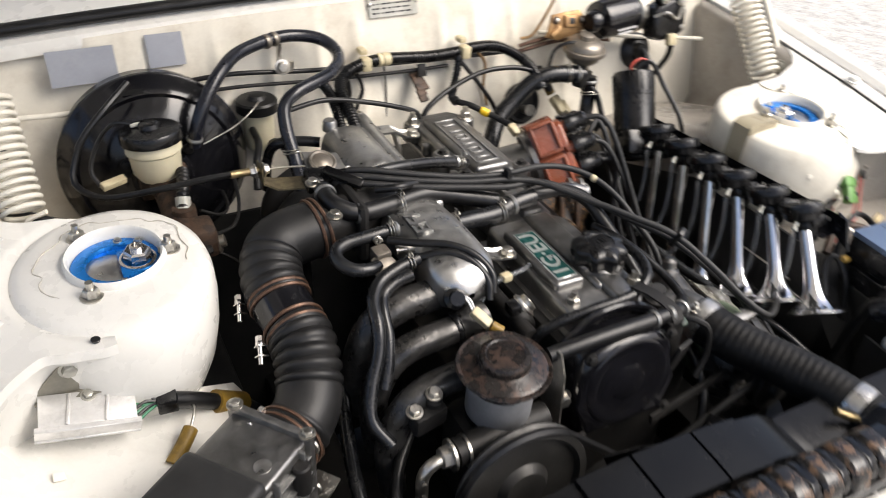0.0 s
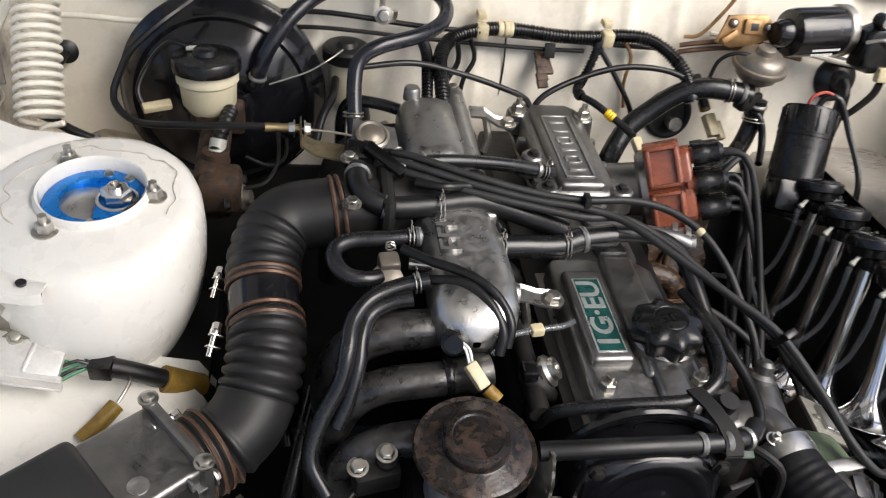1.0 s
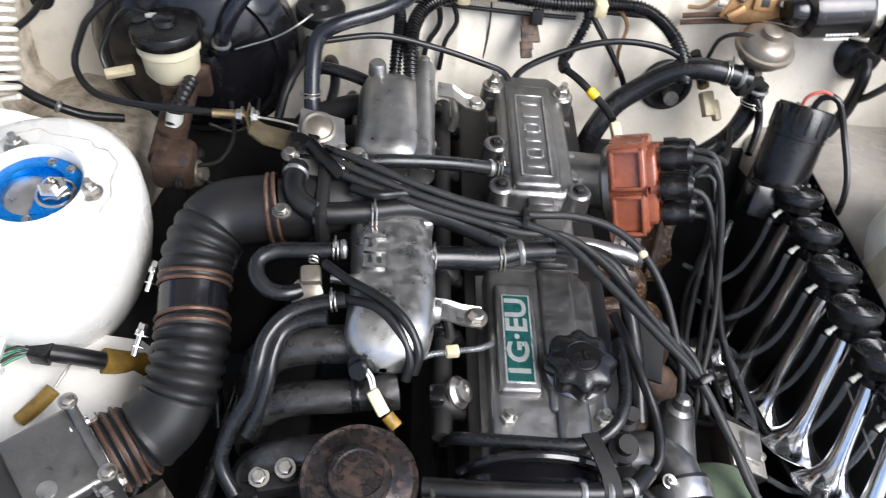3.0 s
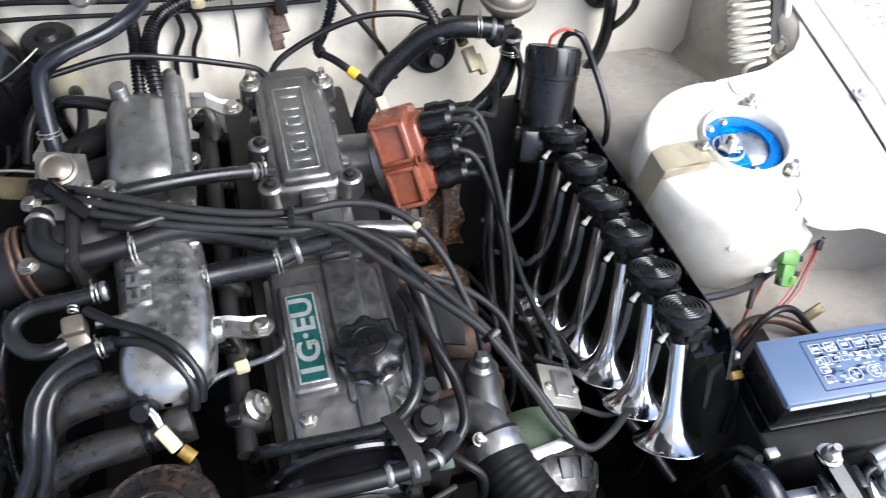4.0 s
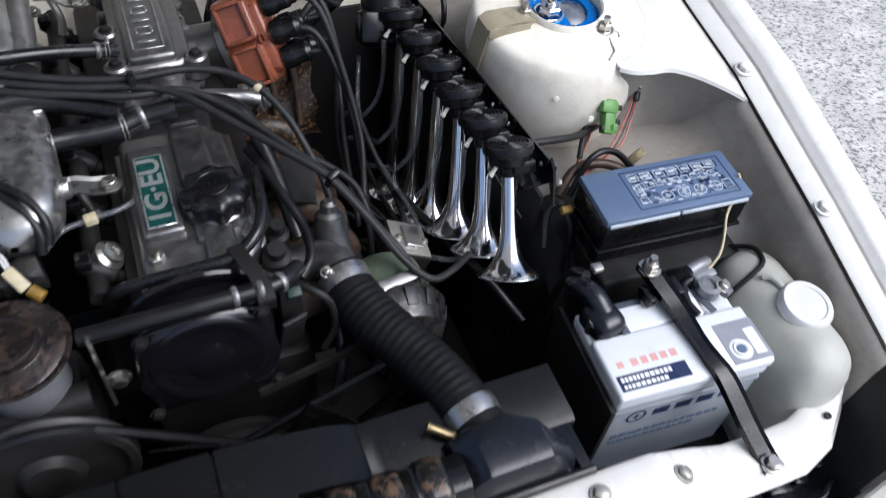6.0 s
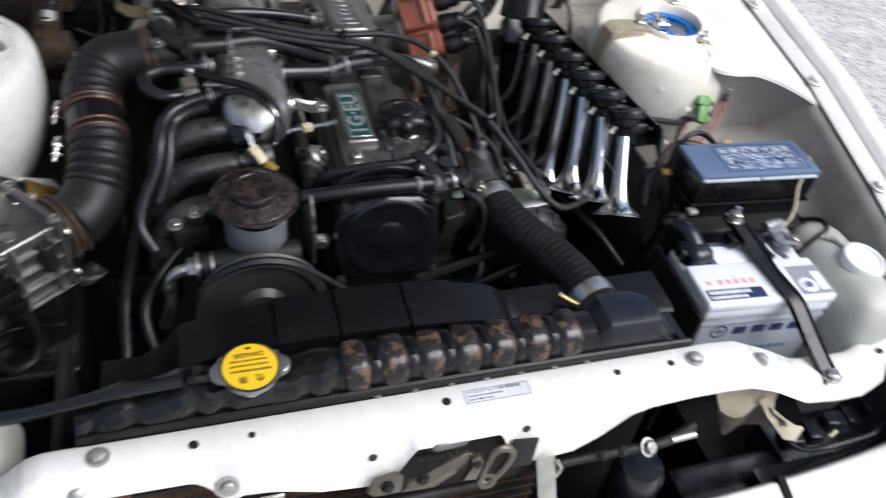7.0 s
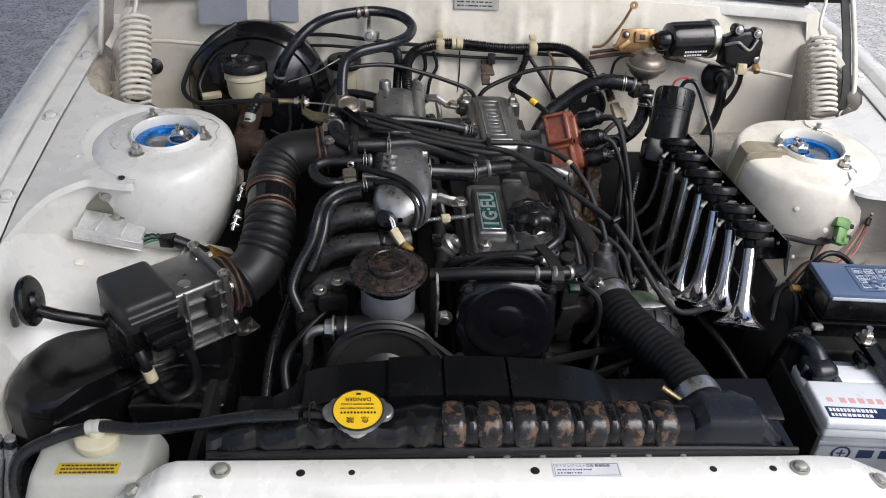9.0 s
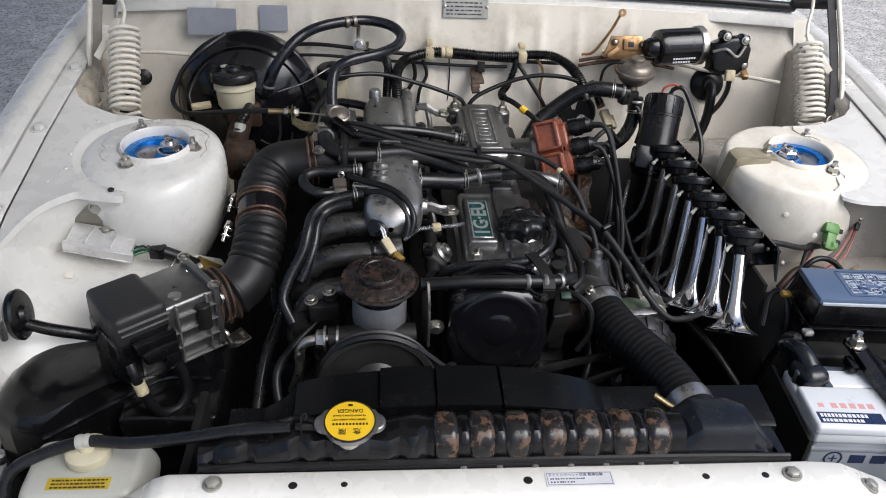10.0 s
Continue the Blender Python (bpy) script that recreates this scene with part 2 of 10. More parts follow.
GREENISH = mat("greenish pump casting", (0.13, 0.17, 0.11), 0.5, metal=0.4, var=0.3, scale=40, bump=0.1, dirt=(0.05, 0.05, 0.04), dscale=40, dlo=0.5, dhi=0.7, damt=0.6)
GROUND = mat("weathered concrete yard", (0.55, 0.53, 0.49), 0.85, var=0.28, scale=14, bump=0.6, bscale=120, dirt=(0.12, 0.12, 0.115), dscale=70, dlo=0.50, dhi=0.60, damt=0.85)
# Plain black; on the bay's lower panels it stands in for shade.
MATT_BLACK = mat("matt near-black", (0.016, 0.016, 0.0155), 0.6, var=0.4, scale=20, bump=0.25, dirt=(0.020, 0.018, 0.015), dscale=30, dlo=0.5, dhi=0.75, damt=0.6, spec=0.2)
TIMBER = mat("pale shade-roof boards", (0.58, 0.57, 0.55), 0.7, var=0.3, scale=5, bump=0.3, bscale=60)
EXHAUST = mat("scorched flaking wrap", (0.020, 0.013, 0.008), 0.45, var=0.5, scale=70, bump=0.7, dirt=(0.19, 0.095, 0.033), dscale=170, dlo=0.52, dhi=0.60, damt=0.85)


BLUEBLK = mat("blue-black tank paint", (0.0075, 0.009, 0.0125), 0.26, var=0.3, scale=24, bump=0.25, bscale=120, dirt=(0.04, 0.038, 0.036), dscale=30, dlo=0.56, dhi=0.85, damt=0.4)
RUNNER = mat("dark oily cast metal", (0.085, 0.083, 0.080), 0.28, metal=0.9, var=0.5, scale=45, bump=0.5, bscale=170, dirt=(0.014, 0.012, 0.010), dscale=60, dlo=0.42, dhi=0.66, damt=0.75, rvar=0.2, drough=0.5)
LEADS_BLACK = mat("dull lead insulation", (0.016, 0.016, 0.0165), 0.5, var=0.3, scale=40, bump=0.1, dirt=(0.035, 0.033, 0.03), dscale=60, dlo=0.5, dhi=0.75, damt=0.5, spec=0.35)


# ---- mesh helpers ----
def base_inverse(parent):
    return parent.matrix_basis.inverted() if parent.type == "EMPTY" else Matrix()


def finish(me, material, angle=38):
    me.materials.append(material)
    for p in me.polygons:
        p.use_smooth = True
    me.set_sharp_from_angle(angle=radians(angle))
    return me


def mesh_of(bm, name, material, angle=38):
    bmesh.ops.recalc_face_normals(bm, faces=bm.faces)
    me = bpy.data.meshes.new(name)
    bm.to_mesh(me)
    bm.free()
    return finish(me, material, angle)


def part(name, bm, material, parent, label="", angle=38):
    ob = new(name, mesh_of(bm, name, material, angle))
    ob.parent = parent
    ob.matrix_parent_inverse = base_inverse(parent)
    return tagged(ob, label)


def place(name, me, m, parent, label=""):
    """A shared mesh as a part, at the world pose m."""
    ob = new(name, me)
    ob.parent = parent
    ob.matrix_parent_inverse = base_inverse(parent)
    ob.matrix_basis = m
    return tagged(ob, label)


def thing(name, at, label, category, group="", kind=""):
    ob = new(name)
    ob.empty_display_size = 0.02
    ob.matrix_basis = Matrix.Translation(at)
    return tagged(ob, label, category, group, kind)


def solo(name, bm, material, label, category, group="", kind="", angle=38):
    ob = new(name, mesh_of(bm, name, material, angle))
    return tagged(ob, label, category, group, kind)


def merge(bm, other, m=None):
    if m is not None:
        bmesh.ops.transform(other, matrix=m, verts=other.verts)
    vs = {v: bm.verts.new(v.co) for v in other.verts}
    for f in other.faces:
        bm.faces.new([vs[v] for v in f.verts])
    other.free()
    return bm


def axes(at, z, x=None):
    """A frame at a point whose z points along the given way."""
    z = Vector(z).normalized()
    x = Vector(x) if x is not None else (Vector((1, 0, 0)) if abs(z.x) < 0.9 else Vector((0, 1, 0)))
    y = z.cross(x).normalized()
    x = y.cross(z)
    m = Matrix((x, y, z)).transposed().to_4x4()
    m.translation = at
    return m


def box(bm, m, sx, sy, sz, bevel=0.0, seg=2, taper=1.0):
    """A box centred on m in x and y, from z 0 up to sz."""
    b = bmesh.new()
    vs = []
    for z, k in ((0, 1.0), (sz, taper)):
        for x, y in ((-1, -1), (1, -1), (1, 1), (-1, 1)):
            vs.append(b.verts.new((x * sx / 2 * k, y * sy / 2 * k, z)))
    for q in ((3, 2, 1, 0), (4, 5, 6, 7), (0, 1, 5, 4), (1, 2, 6, 5), (2, 3, 7, 6), (3, 0, 4, 7)):
        b.faces.new([vs[i] for i in q])
    if bevel:
        bmesh.ops.bevel(b, geom=list(b.edges), offset=bevel, segments=seg, profile=0.5, affect="EDGES")
    return merge(bm, b, m)


def lathe(bm, m, prof, seg=28):
    """Turns a profile of (radius, z) round m's z axis."""
    rings = []
    for r, z in prof:
        if r < 1e-5:
            rings.append([bm.verts.new(m @ Vector((0, 0, z)))])
        else:
            rings.append([bm.verts.new(m @ Vector((r * math.cos(2 * math.pi * k / seg), r * math.sin(2 * math.pi * k / seg), z))) for k in range(seg)])
    for a, b in zip(rings, rings[1:]):
        for k in range(seg):
            j = (k + 1) % seg
            if len(a) == 1 and len(b) > 1:
                bm.faces.new((a[0], b[k], b[j]))
            elif len(b) == 1 and len(a) > 1:
                bm.faces.new((a[k], b[0], a[j]))
            elif len(a) > 1:
                bm.faces.new((a[k], b[k], b[j], a[j]))
    return bm


def spline(pts, step=0.006):
    """Points along a smooth line through pts, evenly spaced."""
    P = [Vector(p) for p in pts]
    if len(P) == 2:
        n = max(2, int((P[1] - P[0]).length / step))
        return [P[0].lerp(P[1], k / n) for k in range(n + 1)]
    Q = [P[0] * 2 - P[1], *P, P[-1] * 2 - P[-2]]
    out = []
    for i in range(1, len(Q) - 2):
        a, b, c, d = Q[i - 1:i + 3]
        n = max(2, int((c - b).length / step))
        for k in range(n):
            t = k / n
            out.append(0.5 * (2 * b + (c - a) * t + (2 * a - 5 * b + 4 * c - d) * t * t + (3 * b - a - 3 * c + d) * t ** 3))
    out.append(P[-1])
    return out


def frames_along(line):
    fr, side = [], None
    for i, p in enumerate(line):
        d = (line[min(i + 1, len(line) - 1)] - line[max(i - 1, 0)]).normalized()
        if side is None:
            side = d.orthogonal().normalized()
        side = (side - d * side.dot(d)).normalized()
        fr.append((p, d, side, d.cross(side)))
    return fr


def tube(bm, pts, r, seg=12, step=0.006, cap=True, smooth=True):
    """A pipe along a smooth line; r is a number or a function of the way along it in metres and of its whole length."""
    line = spline(pts, step) if smooth else [Vector(p) for p in pts]
    fr = frames_along(line)
    total = sum((b - a).length for a, b in zip(line, line[1:]))
    s, rings = 0.0, []
    for i, (p, d, u, v) in enumerate(fr):
        if i:
            s += (line[i] - line[i - 1]).length
        k = r(s, total) if callable(r) else r
        rings.append([bm.verts.new(p + (u * math.cos(2 * math.pi * j / seg) + v * math.sin(2 * math.pi * j / seg)) * k) for j in range(seg)])
    for a, b in zip(rings, rings[1:]):
        for j in range(seg):
            bm.faces.new((a[j], a[(j + 1) % seg], b[(j + 1) % seg], b[j]))
    if cap:
        bm.faces.new(rings[0][::-1])
        bm.faces.new(rings[-1])
    return bm


def prism(bm, m, poly, h, bevel=0.0, seg=2):
    """Extrudes a flat outline (x, y) from z 0 to h."""
    b = bmesh.new()
    lo = [b.verts.new((x, y, 0)) for x, y in poly]
    hi = [b.verts.new((x, y, h)) for x, y in poly]
    n = len(poly)
    b.faces.new(lo[::-1])
    top = b.faces.new(hi)
    for k in range(n):
        b.faces.new((lo[k], lo[(k + 1) % n], hi[(k + 1) % n], hi[k]))
    if bevel:
        bmesh.ops.bevel(b, geom=list(top.edges), offset=bevel, segments=seg, profile=0.5, affect="EDGES")
    return merge(bm, b, m)


def loft(bm, m, levels, e=0.28, seg=48):
    """A closed body through rounded rectangles, one at each level (z, width, depth)."""
    loops = []
    for z, sx, sy in levels:
        loop = []
        for k in range(seg):
            a = 2 * math.pi * k / seg
            c, d = math.cos(a), math.sin(a)
            loop.append(bm.verts.new(m @ Vector((sx / 2 * math.copysign(abs(c) ** e, c), sy / 2 * math.copysign(abs(d) ** e, d), z))))
        loops.append(loop)
    for a, b in zip(loops, loops[1:]):
        for k in range(seg):
            bm.faces.new((a[k], a[(k + 1) % seg], b[(k + 1) % seg], b[k]))
    bm.faces.new(loops[0][::-1])
    bm.faces.new(loops[-1])
    return bm


def sheet(bm, rows, thick=0.0):
    """A surface through a grid of points, row by row, with its edges folded back by a thickness along z or a vector."""
    g = [[bm.verts.new(p) for p in row] for row in rows]
    for a, b in zip(g, g[1:]):
        for k in range(len(a) - 1):
            bm.faces.new((a[k], a[k + 1], b[k + 1], b[k]))
    if thick:
        t = Vector(thick) if not isinstance(thick, float) else Vector((0, 0, -thick))
        h = [[bm.verts.new(Vector(p) + t) for p in row] for row in rows]
        for a, b in zip(h, h[1:]):
            for k in range(len(a) - 1):
                bm.faces.new((b[k], b[k + 1], a[k + 1], a[k]))
        edge = [(g[0], h[0]), (g[-1], h[-1]), ([r[0] for r in g], [r[0] for r in h]), ([r[-1] for r in g], [r[-1] for r in h])]
        for a, b in edge:
            for k in range(len(a) - 1):
                bm.faces.new((a[k], a[k + 1], b[k + 1], b[k]))
    return bm


def rings(pts, where, r, width=0.003, seg=24, step=0.004):
    """Bands round a pipe: one closed ring at each way along it in metres."""
    bm = bmesh.new()
    line = spline(pts, step)
    fr = frames_along(line)
    s = [0.0]
    for a, b in zip(line, line[1:]):
        s.append(s[-1] + (b - a).length)
    for w in where:
        i = min(range(len(s)), key=lambda k: abs(s[k] - w))
        p, d, u, v = fr[i]
        lathe(bm, axes(p, d), [(r - 0.002, -width / 2), (r, -width / 2), (r + 0.0012, 0), (r, width / 2), (r - 0.002, width / 2), (r - 0.002, -width / 2)], seg)
    return bm


def lettering(body, size, depth=0.0006, bold=0.0):
    """A mesh of raised letters, centred, lying in x and y."""
    cu = bpy.data.curves.new("letters", "FONT")
    cu.body, cu.size, cu.extrude, cu.align_x, cu.align_y = body, size, depth, "CENTER", "CENTER"
    cu.resolution_u = 3
    cu.offset = bold
    ob = bpy.data.objects.new("letters", cu)
    scene.collection.objects.link(ob)
    bpy.context.view_layer.update()
    me = bpy.data.meshes.new_from_object(ob)
    bpy.data.objects.remove(ob)
    return me


def ink(name, body, size, material, m, parent, depth=0.0003, sx=1.0, bold=0.0):
    me = lettering(body, size, depth, bold)
    me.materials.clear()
    me.materials.append(material)
    return place(name, me, m @ Matrix.Diagonal((sx, 1, 1, 1)), parent)


def bars(bm, m, rows, h=0.0004):
    """Flat printed bars: rows of (x, y, width, height)."""
    for x, y, w, hh in rows:
        box(bm, m @ Matrix.Translation((x, y, 0)), w, hh, h)
    return bm


# shared fasteners
def hexbolt(r=0.006, h=0.005, washer=1.5, stud=0.0):
    bm = bmesh.new()
    lathe(bm, Matrix(), [(0, -0.001), (r * washer, -0.001), (r * washer, 0.0012), (r * 1.1, 0.0016)], 18)
    lathe(bm, Matrix(), [(r * 1.1, 0.0012), (r, h * 0.9), (r * 0.85, h), (0, h)], 6)
    if stud:
        lathe(bm, Matrix(), [(r * 0.5, h - 0.001), (r * 0.5, h + stud), (0, h + stud)], 12)
    return bm


BOLT = mesh_of(hexbolt(), "bolt", STEEL)
BOLT_WHITE = mesh_of(hexbolt(0.0085, 0.008, 1.55), "bolt", PAINT)
BOLT_STEEL_BIG = mesh_of(hexbolt(0.0085, 0.009, 1.5), "bolt", STEEL)
STUD_NUT = mesh_of(hexbolt(0.0085, 0.011, 1.5, 0.0085), "stud_nut", STEEL)
BOLT_DARK = mesh_of(hexbolt(0.006, 0.006, 1.4), "bolt", MATTE)
SMALL_BOLT = mesh_of(hexbolt(0.004, 0.004, 1.3), "bolt", STEEL)
UP = (0, 0, 1)


def bolt(parent, at, n=UP, me=None, name="bolt", label="", s=1.0):
    return place(name, me or BOLT, axes(at, n) @ Matrix.Scale(s, 4), parent, label)


def clamp_screw(parent, at, n, x):
    """The folded ears, nut and long screw of a hose clamp."""
    bm = bmesh.new()
    m = axes(at, n, x)
    for d in (-0.007, 0.005):
        box(bm, m @ Matrix.Translation((d, 0, -0.002)), 0.002, 0.011, 0.013, 0.0008)
    way = m.to_3x3() @ Vector((1, 0, 0))
    foot = m @ Vector((-0.017, 0, 0.006))
    lathe(bm, axes(foot, way), [(0, 0), (0.0030, 0), (0.0030, 0.022), (0.0056, 0.022), (0.0056, 0.027), (0.0048, 0.028)], 14)
    lathe(bm, axes(foot, way), [(0.0048, 0.027), (0.0048, 0.034), (0.0038, 0.035), (0, 0.034)], 6)
    return part("clamp_screw", bm, NICKEL, parent, "bright steel clamp screw")


def hose(name, pts, r, material, label, category="hose", group="", seg=14, clamps=(), corr=0.0, pitch=0.006, step=None):
    """A hose as a thing: its tube, and a clamp at each way along it in metres."""
    ob = thing(name, pts[0], label, category, group)
    bm = bmesh.new()
    if corr:
        f = lambda s, n: r + corr * (1 if (s / pitch) % 1 < 0.5 else -1)
        tube(bm, pts, f, seg, step or pitch / 4)
    else:
        tube(bm, pts, r, seg, step or max(0.004, r * 0.6))
    part("tube", bm, material, ob, angle=50)
    if corr:
        n = sum((b - a).length for a, b in zip(spline(pts), spline(pts)[1:]))
        for w in (0.004, n - 0.006):
            part("tape_wrap", rings(pts, [w], r + 0.0012, 0.010, 14), RUBBER, ob, "black tape wrap at the end")
    for w in clamps:
        part("clamp", rings(pts, [w], r + 0.0012, 0.006), COVER_EDGE, ob, "dull steel spring clamp")
    return ob


def wire(name, pts, r, material, label, category="cable", group=""):
    bm = tube(bmesh.new(), pts, r, 10, 0.008)
    return solo(name, bm, material, label, category, group)


# ---- ground ----
bm = bmesh.new()
sheet(bm, [[(x, y, 0) for x in (-400, -6, -2, 2, 6, 400)] for y in (-400, -6, -2, 2, 6, 400)])
solo("ground", bm, GROUND, "pale weathered concrete yard with dark specks", "ground", kind="structure")

# ---- unseen roof and posts, added to shade the offside half of the car ----
ROOF_EDGE = 0.40
bm = bmesh.new()
box(bm, Matrix.Translation(((ROOF_EDGE - 2.3) / 2, 1.9, 2.42)), ROOF_EDGE + 2.3, 6.0, 0.10, 0.01)
solo("ceiling", bm, TIMBER, "pale slab added out of view to shade the offside", "carport roof", kind="structure")
for x, y in ((ROOF_EDGE - 0.12, 4.7), (-2.2, 4.7), (-2.2, -0.9)):
    bm = bmesh.new()
    box(bm, Matrix.Translation((x, y, 0)), 0.10, 0.10, 2.418, 0.006)
    solo("carport_post", bm, TIMBER, "square post under the added shade roof", "post", "carport posts", kind="structure")

# ---- car body ----
CX = 0.018
TOWERS = {-1: Vector((-0.524, 0.579, 0)), 1: Vector((0.560, 0.578, 0))}


def lerp_table(tab, v):
    for (a, p), (b, q) in zip(tab, tab[1:]):
        if v <= b:
            k = max(0.0, (v - a) / (b - a))
            return p + (q - p) * k
    return tab[-1][1]


RAIL = [(-0.2, 0.70), (-0.05, 0.762), (0.05, 0.800), (0.21, 0.853), (0.414, 0.912), (0.614, 0.947), (0.815, 0.974), (1.0, 0.99), (1.3, 1.0)]


def rail(y):
    return lerp_table(RAIL, y)


def wall_y(z):
    return 0.93 + (z - 0.8) * 0.3


body = thing("car_body", (CX, 0.5, 0), "white car body with its engine bay open, aged paint", "car body")

# firewall with pressed vertical beads
BEADS = (-0.30, -0.215, -0.13, -0.06, 0.10, 0.17, 0.25, 0.36)
bm = bmesh.new()
rows = []
zs = [0.30 + 0.76 * k / 40 for k in range(41)]
xs = [CX - 0.74 + 1.48 * k / 220 for k in range(221)]
for z in zs:
    row = []
    for x in xs:
        y = wall_y(z)
        for b in BEADS:
            d = abs(x - b)
            if d < 0.012 and 0.84 < z < 1.04:
                y -= 0.005 * math.cos(d / 0.012 * math.pi / 2) * min(1, (z - 0.84) / 0.02, (1.04 - z) / 0.02)
        ax = abs(x - CX)
        if ax > 0.50:
            y += 0.02 * min(1, (ax - 0.50) / 0.05)
        row.append((x, y, z - 0.047 * ax * ax * max(0.0, (z - 0.90) / 0.16)))
    rows.append(row)
# The lowest rows go black, in place of the shade behind the engine.
lower_rows = rows[:25]
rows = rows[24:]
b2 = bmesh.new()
sheet(b2, [[(p[0], p[1] - 0.006, p[2]) for p in r[::10]] for r in lower_rows], (0, 0.02, 0))
part("firewall_pad", b2, MATT_BLACK, body, "lower firewall coloured black for shade")
sheet(bm, rows, (0, 0.02, 0))
firewall = part("firewall", bm, PAINT_WALL, body, "cream-painted firewall with pressed beads", angle=60)

# cowl and its rubber strip
bm = bmesh.new()
sheet(bm, [[(CX + s * 0.7, y, z - 0.047 * (s * 0.7) ** 2 - (0.05 if abs(s) > 1 else 0)) for s in (-1.02, -1, -0.85, -0.7, -0.5, -0.25, 0, 0.25, 0.5, 0.7, 0.85, 1, 1.02)] for y, z in ((1.008, 1.05), (1.012, 1.066), (1.03, 1.072), (1.10, 1.080), (1.22, 1.095), (1.35, 1.13))], 0.004)
part("cowl_panel", bm, PAINT, body, angle=50)
bm = bmesh.new()
tube(bm, [(CX + 0.7 * s, 1.024 + 0.006 * s * s, 1.084 - 0.023 * s * s) for s in (-1, -0.75, -0.5, -0.25, 0, 0.25, 0.5, 0.75, 1)], 0.010, 10, 0.03)
part("weatherstrip", bm, RUBBER, body, "black rubber cowl weatherstrip")

# windscreen behind the cowl, and the roof's start, which close the place to the rear
bm = bmesh.new()
sheet(bm, [[(CX + s * 0.70, 1.32, 1.12), (CX + s * 0.62, 1.85, 1.42)] for s in (-1, 1)], 0.005)
part("windscreen", bm, GLOSS, body, "dark windscreen glass")


SHELF_BACK = [(0.0, 0.690), (0.04, 0.693), (0.10, 0.700), (0.147, 0.716), (0.165, 0.735), (0.19, 0.79)]


def flange_curve(sgn):
    """The front edge of the shelf that ties a strut tower to the fender, from the tower out."""
    c = TOWERS[sgn]
    if sgn < 0:
        return [(c.x + sgn * x, c.y + y) for x, y in ((0.018, -0.134), (0.030, -0.136), (0.045, -0.134), (0.070, -0.130), (0.090, -0.126), (0.110, -0.136), (0.130, -0.152), (0.148, -0.178), (0.168, -0.22), (0.186, -0.27))]
    out = [(0.017, -0.122), (0.035, -0.134), (0.06, -0.140), (0.083, -0.142), (0.11, -0.154), (0.134, -0.170), (0.168, -0.194), (0.188, -0.212)]
    return [(c.x + sgn * x, c.y + y) for x, y in out]


